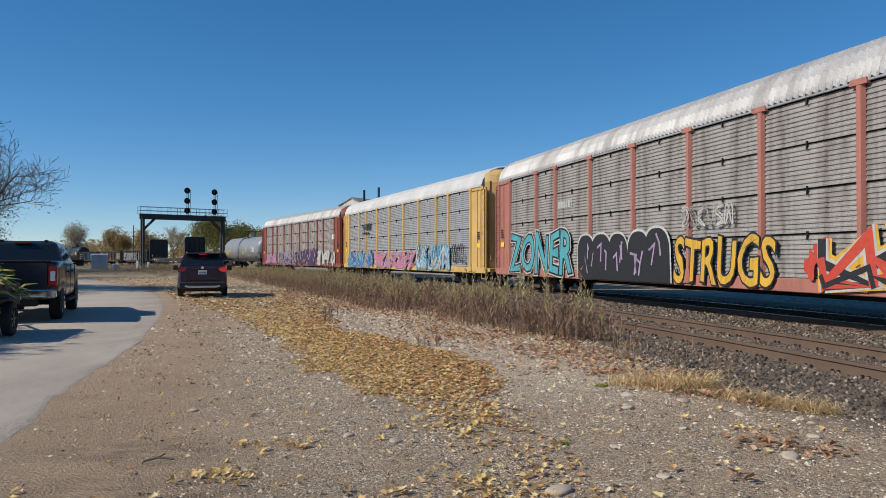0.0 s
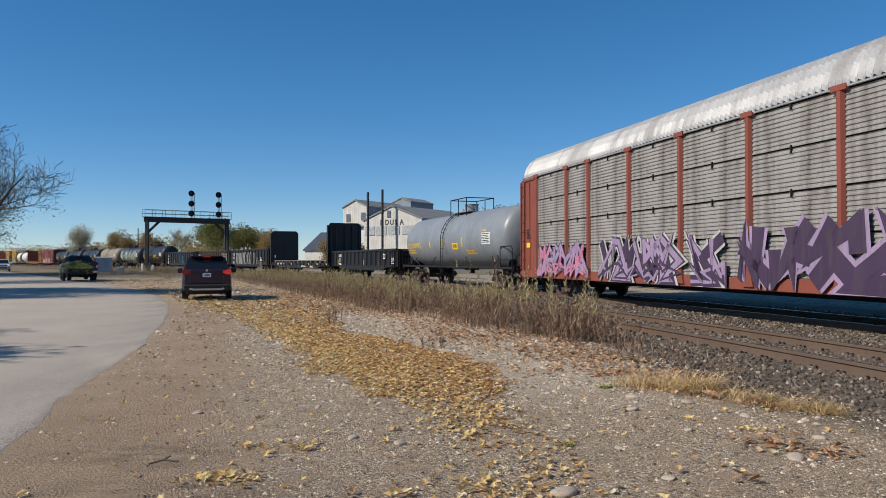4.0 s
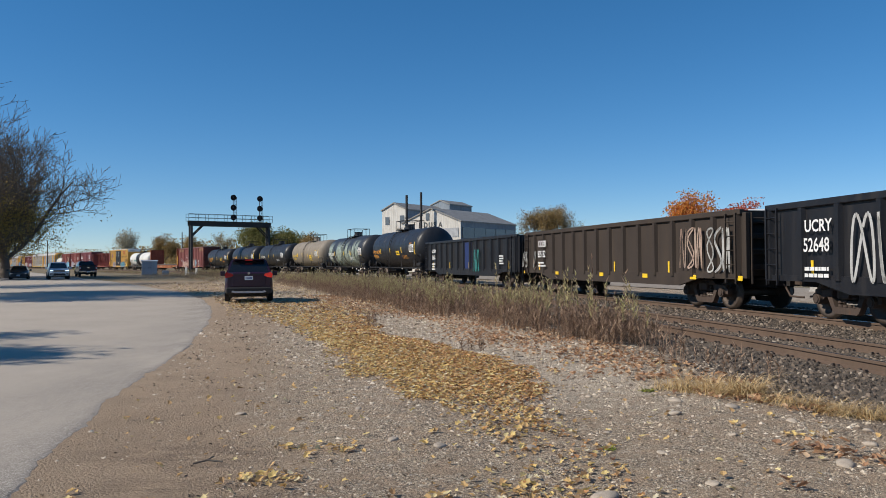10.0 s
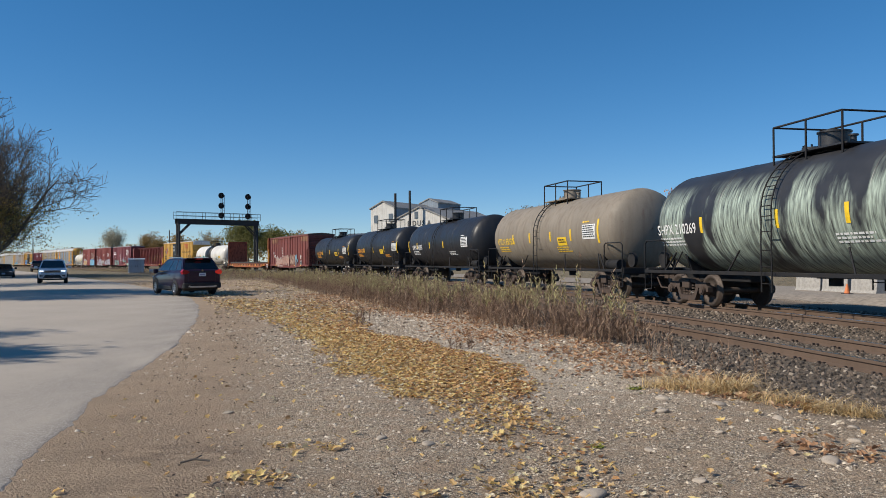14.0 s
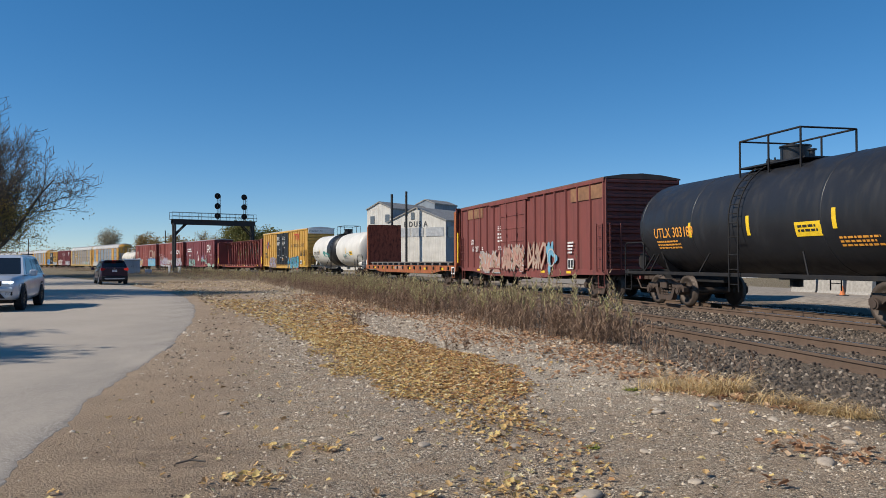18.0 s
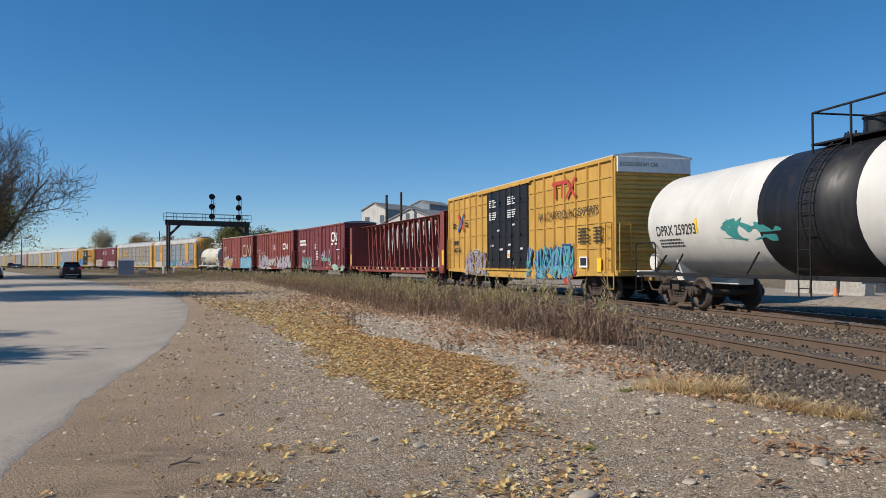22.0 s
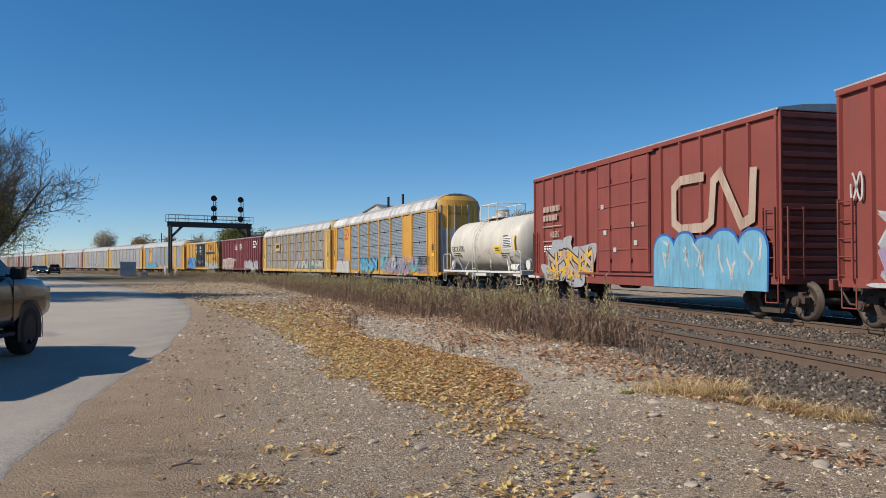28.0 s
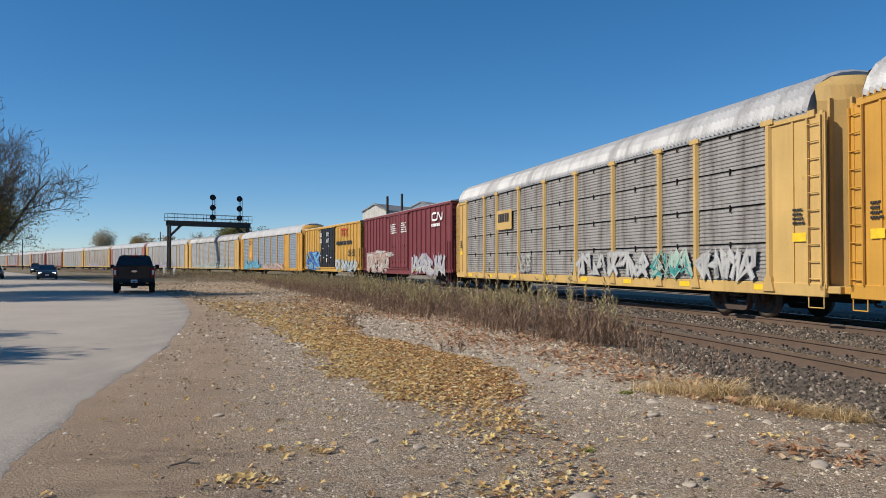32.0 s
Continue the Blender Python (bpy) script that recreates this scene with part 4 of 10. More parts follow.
        if end_plate and sgn > 0:
            g = Geo()
            g.sheet([[(x + 0.012, y * 1.003, z) for x, y in arc] for z in (0.88, 2.2, 3.55)], False)
            part("end_plate", g, end_plate, door, "bare silver steel plate streaked with rust")
            me = lettering("EXCESS HEIGHT CAR", 0.17, BLACK_MARK, 0, 0, 0, 0.85)
            me.transform(Matrix.Translation((13.99, -0.9, 4.4)) @ Matrix.Rotation(math.pi / 2, 4, "Z"))
            part("warning_text", me, None, door)
        g = Geo().box(sgn * 13.75 - 0.3, sgn * 13.75 + 0.3, -1.45, 1.45, 0.70, 0.86, 0.015)
        g.tube([(sgn * 13.2, -1.5, 0.7), (sgn * 13.2, -1.5, 0.38), (sgn * 13.65, -1.5, 0.38), (sgn * 13.65, -1.5, 0.7)], 0.016, 5)
        part("end_platform", g, end_mat, car)
        if detail:
            ladder(car, sgn * 13.45, -1.56, 0.9, 4.6, end_mat, 0.4)
            bars(car, sgn * 12.9 - 0.15, 2.6, 0.4, 0.4, 4, BLACK_MARK, -1.535, seed=3)
            plate(car, sgn * 12.9 - 0.15, 2.05, 0.42, 0.2, YELLOW_MARK, -1.535)
    return car


GRAF_Y = -SIDE - 0.092

# -- boxcars --


def boxcar(nose, tail, label, mat, eave=4.95, ribs=18, door=(-2.2, 2.2), door_mat=None, double=False, belts=(), end_mat=None, roof_mat=None, truck_off=6.9, inset=0.62):
    car, half = begin("boxcar", label, nose, tail, truck_off)
    L, y = half - inset, -1.47
    end_mat, door_mat, roof_mat = end_mat or mat, door_mat or mat, roof_mat or ROOF_GREY
    z0 = 0.98
    part("side_wall", Geo().box(-L, L, y, y + 0.06, z0, eave), mat, car)
    part("side_wall", Geo().box(-L, L, 1.41, 1.47, z0, eave), mat, car)
    part("floor", Geo().box(-L, L, -1.405, 1.405, z0, z0 + 0.1), DARK, car)
    rib = cached(("rib", mat.name, eave), lambda: Geo().prism("z", [(-0.06, 0.0), (-0.035, -0.075), (0.035, -0.075), (0.06, 0.0)], z0 + 0.05, eave - 0.12).mesh("rib", mat))
    xs = [-L + 0.06 + (2 * L - 0.12) * i / ribs for i in range(ribs + 1)]
    for x in xs:
        if not door[0] - 0.1 < x < door[1] + 0.1:
            piece("rib", rib, car, x, y)
    g = Geo().box(-L, L, y - 0.085, y, eave - 0.14, eave, 0.012)
    g.prism("y", [(-L, z0 + 0.06), (-L, 0.86), (-L + 2.2, 0.84), (door[0] - 1.5, 0.66), (door[1] + 1.5, 0.66), (L - 2.2, 0.84), (L, 0.86), (L, z0 + 0.06)], y - 0.05, y + 0.05)
    part("side_sill", g, mat, car)
    for zb in belts:
        g = Geo()
        for a, b in ((-L, door[0] - 0.1), (door[1] + 0.1, L)):
            g.box(a, b, y - 0.03, y, zb - 0.03, zb + 0.03)
        part("belt_rail", g, mat, car)
    # doors
    n = 2 if double else 1
    dw = (door[1] - door[0]) / n
    for i in range(n):
        a, b = door[0] + i * dw + 0.02, door[0] + (i + 1) * dw - 0.02
        g = Geo().box(a, b, y - 0.075, y - 0.01, z0 + 0.12, eave - 0.22, 0.015)
        for k in range(1, 5):
            zz = z0 + 0.12 + (eave - z0 - 0.34) * k / 5
            g.box(a + 0.08, b - 0.08, y - 0.10, y - 0.07, zz - 0.03, zz + 0.03, 0.008)
        for q in (a + 0.06, b - 0.06):
            g.box(q - 0.05, q + 0.05, y - 0.10, y - 0.06, z0 + 0.12, eave - 0.22, 0.008)
        d = part("door", g, door_mat, car)
        g = Geo()
        for q in (0.3, 0.7):
            x = a + (b - a) * q
            g.cyl((x, y - 0.125, z0 + 0.06), (x, y - 0.125, eave - 0.15), 0.022, 6)
            for zz in (z0 + 0.5, z0 + 1.6, eave - 0.8):
                g.box(x - 0.06, x + 0.06, y - 0.15, y - 0.08, zz - 0.05, zz + 0.05)
        part("lock_rod", g, door_mat, d)
    g = Geo().box(door[0] - 1.4, door[1] + 0.3, y - 0.12, y - 0.04, z0 + 0.0, z0 + 0.07).box(door[0] - 1.4, door[1] + 0.3, y - 0.12, y - 0.04, eave - 0.2, eave - 0.14)
    part("door_track", g, mat, car)
    # roof, ends
    prof = [(-1.55, eave - 0.02), (-1.55, eave + 0.03), (-0.8, eave + 0.14), (0, eave + 0.19), (0.8, eave + 0.14), (1.55, eave + 0.03), (1.55, eave - 0.02)]
    g, rings, n = Geo(), [], 2 * ribs
    for i in range(n + 1):
        k = 0.03 if i % 4 == 0 and 0 < i < n else 0
        rings.append([(-L - 0.05 + (2 * L + 0.1) * i / n, p, q + (k if abs(p) < 1.5 else 0)) for p, q in prof])
    g.sheet(rings, False)
    for e in (0, -1):
        g.add(rings[e], [tuple(range(len(prof)))])
    part("roof", g, roof_mat, car)
    for sgn in (-1, 1):
        g, rows, k = Geo(), [], 13
        for i in range(k):
            for f, d in ((0.0, 0.0), (0.25, 0.0), (0.4, 0.09), (0.75, 0.09), (0.9, 0.0)):
                rows.append((z0 + (eave - z0) * (i + f) / k, d))
        rows.append((eave, 0.0))
        rr = [[(sgn * (L - 0.02 + d), -1.44, z), (sgn * (L - 0.02 + d), 1.44, z)] for z, d in rows]
        g.sheet(rr, False)
        for q in (-1.46, 1.46):
            g.box(sgn * L - 0.06, sgn * L + 0.06, q - 0.03, q + 0.03, z0 - 0.1, eave, 0.01)
        g.box(sgn * L - 0.1, sgn * L + 0.12, -1.47, 1.47, z0 - 0.12, z0 + 0.08, 0.015)
        part("end_wall", g, end_mat, car)
        g = Geo().box(sgn * (L - 0.9), sgn * (L + 0.25), -0.25, 0.25, 0.7, z0, 0.02)
        g.tube([(sgn * (L - 0.5), -1.5, z0 - 0.1), (sgn * (L - 0.5), -1.5, 0.42), (sgn * (L - 0.06), -1.5, 0.42), (sgn * (L - 0.06), -1.5, z0 - 0.1)], 0.018, 5)
        part("stirrup_step", g, mat, car)
        ladder(car, sgn * (L - 0.28), y - 0.1, z0, z0 + 1.7, mat, 0.42)
        ladder(car, sgn * (L + 0.14), -1.15, z0, z0 + 1.7, mat, 0.42, "y")
    g = Geo().box(-L + 0.2, L - 0.2, -0.28, 0.28, 0.66, z0)
    for x in (-2.5, -1.2, 1.6, 3.0):
        g.box(x - 0.25, x + 0.25, -0.95, 0.95, 0.62, z0)
    g.cyl((-1.0, -0.9, 0.72), (0.0, -0.9, 0.72), 0.19, 10)
    part("underframe", g, DARK, car)
    for sgn in (-1, 1):
        for x in (0.35, 0.65):
            plate(car, sgn * L * x - 0.2, 0.97, 0.4, 0.09, YELLOW_MARK, y - 0.054, "reflector")
    return car, L


# -- tank cars --


def tank(nose, tail, label, mat, radius=1.47, zc=2.48, band_mat=None, band=None, frame_mat=None, rail_mat=None, short=False):
    car, half = begin("tank_car", label, nose, tail, (nose - tail) / -2 - 2.75)
    frame_mat, rail_mat = frame_mat or BLACK_DULL, rail_mat or BLACK_DULL
    E = half - 1.25
    prof = [(-E, 0.02)]
    for k in range(1, 8):
        a = k * math.pi / 14
        prof.append((-E + 0.62 * (1 - math.cos(a)), radius * math.sin(a)))
    prof += [(-E * 0.55, radius), (-E * 0.5, radius), (0, radius)]
    prof = prof + [(-x, r) for x, r in prof[::-1][1:]]
    shell = part("tank", Geo().lathe(prof, 40, 0, zc), mat, car)
    for x in (-E + 0.66, -E * 0.42, E * 0.42, E - 0.66):
        part("weld_seam", Geo().lathe([(x - 0.03, radius), (x - 0.02, radius + 0.008), (x + 0.02, radius + 0.008), (x + 0.03, radius)], 40, 0, zc), mat, shell)
    if band:
        part("band", Geo().lathe([(band[0], radius + 0.002), (band[0], radius + 0.012), (band[1], radius + 0.012), (band[1], radius + 0.002)], 40, 0, zc), band_mat, shell, "wide black band round the shell")
    top = zc + radius
    g = Geo().cyl((0, 0, top - 0.1), (0, 0, top + 0.42), 0.36, 16).cyl((0, 0, top + 0.42), (0, 0, top + 0.46), 0.39, 16)
    part("dome", g, band_mat or mat, car)
    g = Geo().box(-1.3, 1.3, -0.75, 0.75, top - 0.02, top + 0.02)
    g.cyl((-0.75, 0, top), (-0.75, 0, top + 0.18), 0.26, 14)
    for i in range(8):
        a = 0.785 * i
        g.cyl((-0.75 + 0.22 * math.cos(a), 0.22 * math.sin(a), top + 0.18), (-0.75 + 0.22 * math.cos(a), 0.22 * math.sin(a), top + 0.24), 0.025, 5)
    g.cyl((0.62, 0, top), (0.62, 0, top + 0.26), 0.07, 8).cyl((0.62, 0, top + 0.26), (0.62, 0, top + 0.3), 0.11, 8)
    part("platform", g, band_mat or mat, car)
    g = Geo()
    for sy in (-0.78, 0.78):
        for x in (-1.2, 0.0, 1.2):
            g.cyl((x, sy, top - 0.25), (x, sy, top + 0.72), 0.026, 6)
        g.tube([(-1.2, sy, top + 0.72), (1.2, sy, top + 0.72)], 0.026, 6)
    for x in (-1.2, 1.2):
        g.tube([(x, -0.78, top + 0.72), (x, 0.78, top + 0.72)], 0.026, 6)
    part("railing", g, rail_mat, car)
    # ladder that follows the shell
    for sy in (-1, 1):
        g, pts = Geo(), []
        for k in range(9):
            a = 0.45 + 1.25 * k / 8
            pts.append((sy * (radius + 0.11) * math.sin(a), zc + (radius + 0.11) * math.cos(a)))
        pts += [(sy * (radius + 0.11), zc - 0.7), (sy * (radius + 0.1), 0.55)]
        for x in (-0.62, -0.22):
            g.tube([(x, p, q) for p, q in pts], 0.02, 5)
        for (p, q), (p2, q2) in zip(pts, pts[1:]):
            n = max(1, int(math.hypot(p2 - p, q2 - q) / 0.33))
            for j in range(n):
                f = (j + 0.5) / n
                g.cyl((-0.62, p + (p2 - p) * f, q + (q2 - q) * f), (-0.22, p + (p2 - p) * f, q + (q2 - q) * f), 0.013, 5)
        part("ladder", g, rail_mat, car)
    # sills, saddles and side rails
    for sgn in (-1, 1):
        g = Geo().box(min(sgn * (half - 4.6), sgn * (half - 0.75)), max(sgn * (half - 4.6), sgn * (half - 0.75)), -0.24, 0.24, 0.70, 1.06, 0.02)
        x = sgn * (half - 2.75)
        g.prism("x", [(-1.25, zc - 0.62), (-0.9, 0.95), (0.9, 0.95), (1.25, zc - 0.62), (1.1, zc - 0.98), (0.6, zc - 1.36), (-0.6, zc - 1.36), (-1.1, zc - 0.98)], x - 0.05, x + 0.05)
        g.box(sgn * (half - 0.85) - 0.1, sgn * (half - 0.85) + 0.1, -1.42, 1.42, 0.86, 1.08, 0.02)
        part("saddle", g, frame_mat, car)
        for sy in (-1.44, 1.44):
            g = Geo()
            e, i = sgn * (half - 0.8), sgn * (half - 2.1)
            g.tube([(e, sy, 1.0), (e, sy, 1.85), (e - sgn * 0.12, sy, 1.95), (i + sgn * 0.1, sy, 1.95), (i, sy, 1.85), (i, sy, 1.0)], 0.022, 6)
            g.tube([(e, sy, 1.0), (e, sy, 0.42), (e - sgn * 0.42, sy, 0.42), (e - sgn * 0.42, sy, 1.0)], 0.018, 5)
            g.tube([(i, sy, 1.0), (i - sgn * 0.5, sy * 0.93, 1.55)], 0.03, 6)
            part("handrail", g, rail_mat, car)
        part("brake_wheel", Geo().cyl((sgn * (half - 1.05), -0.95, 1.35), (sgn * (half - 1.05), -0.85, 1.35), 0.26, 14), frame_mat, car)
        if sgn > 0:
            part("air_tank", Geo().cyl((half - 2.3, -1.12, 1.18), (half - 1.45, -1.12, 1.18), 0.19, 14), frame_mat, car)
    for sy in (-1.42, 1.42):
        g = Geo()
        g.box(-half + 0.8, half - 0.8, sy - 0.05, sy + 0.05, 0.93, 1.03, 0.01)
        for k in (-0.45, -0.2, 0.2, 0.45):
            x = k * 2 * half * 0.75
            g.tube([(x, sy, 0.98), (x + 0.35 * (1 if k < 0 else -1), sy * 0.9, zc - radius * 0.6)], 0.025, 5)
        part("running_board", g, rail_mat, car)
    g = Geo().cyl((0, 0, zc - radius - 0.3), (0, 0, zc - radius + 0.05), 0.16, 10)
    g.box(-0.3, 0.3, -0.3, 0.3, zc - radius - 0.12, zc - radius)
    part("outlet_valve", g, frame_mat, car)
    return car, half


def on_shell(car, x, w, angle, h, mat, radius, zc, name="marking", label="", lift=0.006):
    """A painted patch on the tank's round side; angle in degrees down from the top, on the road side."""
    g, rings, n = Geo(), [], 6
    half = math.degrees(h / 2 / radius)
    for k in range(n + 1):
        a = radians(angle - half + 2 * half * k / n)
        r = radius + lift
        rings.append([(x, -r * math.sin(a), zc + r * math.cos(a)), (x + w, -r * math.sin(a), zc + r * math.cos(a))])
    g.sheet(rings[::-1], True)
    return part(name, g, mat, car, label)


def shell_bars(car, x, w, angle, h, rows, mat, radius, zc, seed=1):
    r, g = random.Random(seed), Geo()
    for i in range(rows):
        a0 = angle + math.degrees(h / radius) * (i / rows - 0.5)
        xx, end = x, x + w * r.uniform(0.75, 1)
        while xx < end:
            l = r.uniform(0.06, 0.16)
            rr = radius + 0.007
            a, b = radians(a0), radians(a0 + math.degrees(h / radius) * 0.55 / rows)
            g.add([(xx, -rr * math.sin(b), zc + rr * math.cos(b)), (min(end, xx + l), -rr * math.sin(b), zc + rr * math.cos(b)), (min(end, xx + l), -rr * math.sin(a), zc + rr * math.cos(a)), (xx, -rr * math.sin(a), zc + rr * math.cos(a))], [(0, 1, 2, 3)])
            xx += l + 0.035
    return part("stencil", g, mat, car)


def shell_number(car, text, size, mat, x, angle, radius, zc):
    me = lettering(text, size, mat, x, 0, 0, 0.92, 0.004)
    for v in me.vertices:
        a = radians(angle) - v.co.z / radius
        r = radius + 0.008
        v.co.y, v.co.z = -r * math.sin(a), zc + r * math.cos(a)
    return part("car_number", me, None, car)


# -- gondolas --


def gondola(nose, tail, label, mat, top=2.65, ribs=14):
    car, half = begin("gondola_car", label, nose, tail, (tail - nose) / 2 - 2.9)
    L, z0 = half - 0.62, 0.98
    g = Geo().box(-L, L, -1.46, -1.42, z0, top).box(-L, L, 1.42, 1.46, z0, top)
    part("side_wall", g, mat, car)
    g = Geo().box(-L, L, -1.42, 1.42, z0 - 0.04, z0 + 0.05)
    part("floor", g, mat, car)
    g = Geo().box(-L - 0.05, L + 0.05, -1.54, -1.38, top - 0.06, top + 0.10, 0.02).box(-L - 0.05, L + 0.05, 1.38, 1.54, top - 0.06, top + 0.10, 0.02)
    part("top_chord", g, mat, car)
    rib = Geo().prism("z", [(-0.11, 0.0), (-0.065, -0.10), (0.065, -0.10), (0.11, 0.0)], z0 - 0.08, top - 0.05).mesh("rib", mat)
    for i in range(ribs + 1):
        piece("rib", rib, car, -L + 0.12 + (2 * L - 0.24) * i / ribs, -1.46)
        if i % 2 == 0:
            o = piece("rib", rib, car, -L + 0.12 + (2 * L - 0.24) * i / ribs, 1.46)
            o.rotation_euler = (0, 0, math.pi)
    g = Geo().prism("y", [(-L, z0 + 0.02), (-L, 0.86), (-L + 1.9, 0.86), (-L + 3.0, 0.62), (L - 3.0, 0.62), (L - 1.9, 0.86), (L, 0.86), (L, z0 + 0.02)], -1.52, -1.42)
    part("side_sill", g, mat, car)
    for sgn in (-1, 1):
        g = Geo().box(sgn * L - 0.04, sgn * L + 0.04, -1.44, 1.44, z0, top + 0.06)
        wall = part("end_wall", g, mat, car)
        for k in range(4):
            zz = z0 + 0.12 + (top - z0) * k / 4
            part("end_rib", Geo().box(min(sgn * L, sgn * (L + 0.16)), max(sgn * L, sgn * (L + 0.16)), -1.44, 1.44, zz, zz + 0.16, 0.02), mat, wall)
        for q in (-1.40, -0.5, 0.5, 1.40):
            part("end_post", Geo().box(min(sgn * L, sgn * (L + 0.2)), max(sgn * L, sgn * (L + 0.2)), q - 0.06, q + 0.06, z0 - 0.1, top, 0.01), mat, wall)
        ladder(car, sgn * (L - 0.3), -1.58, 0.75, top, mat, 0.44)
        ladder(car, sgn * (L + 0.26), -1.1, 0.75, top, mat, 0.44, "y")
        g = Geo().box(sgn * (L + 0.1) - 0.3, sgn * (L + 0.1) + 0.3, -0.3, 0.3, 0.68, 1.0).cyl((sgn * (L + 0.25), 0.6, 1.7), (sgn * (L + 0.3), 0.6, 1.7), 0.27, 14)
        part("hand_brake", g, BLACK_DULL, car)
    g = Geo().box(-L + 0.2, L - 0.2, -0.3, 0.3, 0.62, z0).cyl((-1.2, -0.8, 0.78), (-0.2, -0.8, 0.78), 0.18, 10)
    part("underframe", g, DARK, car)
    for k in (-0.8, -0.35, 0.1, 0.55, 0.85):
        plate(car, k * L, 1.35, 0.09, 0.45, YELLOW_MARK, -1.475, "reflector")
    return car, L


# -- flat cars --


def bulkhead_flat(nose, tail, label, mat, bulk_mat, top=4.5, timber=True, seed=1, broad=1.4, cut=0.2):
    car, half = begin("bulkhead_flatcar", label, nose, tail, (tail - nose) / 2 - 3.0)
    L = half - 0.62
    for a, b in ((-1.50, -1.36), (1.36, 1.50)):
        part("side_sill", Geo().prism("y", [(-L, 1.12), (-L, 0.80), (-L + 2.6, 0.80), (-L + 4.2, 0.62), (L - 4.2, 0.62), (L - 2.6, 0.80), (L, 0.80), (L, 1.12)], a, b), mat, car)
    part("deck", Geo().box(-L, L, -1.37, 1.37, 1.02, 1.11), TIMBER, car, "dark weathered deck boards")
    pocket = Geo().box(-0.09, 0.09, -1.57, -1.505, 0.86, 1.06, 0.01).mesh("stake_pocket", BLACK_DULL)
    for i in range(15):
        piece("stake_pocket", pocket, car, -L + 1.2 + (2 * L - 2.4) * i / 14)
    if timber:
        beam = Geo().box(-0.14, 0.14, -1.38, 1.38, 0.0, 0.17, 0.015).mesh("riser", TIMBER)
        r = random.Random(seed)
        for i in range(13):
            piece("riser", beam, car, -L + 1.6 + (2 * L - 3.2) * i / 12 + r.uniform(-0.05, 0.05), 0, 1.113)
        g = Geo()
        for y in (-1.25, -0.4, 0.45, 1.25):
            g.box(-L + 0.9, L - 0.9, y - 0.11, y + 0.11, 1.285, 1.36, 0.01)
        part("stringer", g, TIMBER, car)
    for sgn in (-1, 1):
        x = sgn * (L - 0.25)
        g = Geo().prism("x", [(-broad - 0.02, 1.1), (-broad, top - cut), (-broad + cut, top), (broad - cut, top), (broad, top - cut), (broad + 0.02, 1.1)], x - 0.05, x + 0.05)
        bulk = part("bulkhead", g, bulk_mat, car)
        for q in (-1.36, -0.7, 0.0, 0.7, 1.36):
            part("stiffener", Geo().prism("y", [(x + sgn * 0.05, top - 0.1), (x + sgn * 0.14, top - 0.1), (x + sgn * 0.22, 1.1), (x + sgn * 0.05, 1.1)], q - 0.06, q + 0.06), bulk_mat, bulk)
        for zz in (1.9, 2.7, 3.5, top - 0.15):
            part("cross_rib", Geo().box(min(x + sgn * 0.05, x + sgn * 0.12), max(x + sgn * 0.05, x + sgn * 0.12), -1.36, 1.36, zz - 0.05, zz + 0.05), bulk_mat, bulk)
        part("corner_post", Geo().box(x - 0.16, x + 0.16, -broad - 0.07, -broad - 0.025, 0.8, top - 0.2, 0.02), mat, bulk)
        ladder(car, x + sgn * 0.3, -1.05, 1.1, top - 0.3, bulk_mat, 0.42, "y")
        g = Geo().tube([(x - 0.2, -1.55, 0.85), (x - 0.2, -1.55, 0.45), (x + 0.2, -1.55, 0.45), (x + 0.2, -1.55, 0.85)], 0.018, 5)
        part("stirrup_step", g, mat, car)
    g = Geo().box(-L + 0.2, L - 0.2, -0.35, 0.35, 0.55, 1.02).box(-2, 2, -1.0, 1.0, 0.66, 0.9)
    part("underframe", g, DARK, car)
    return car, L


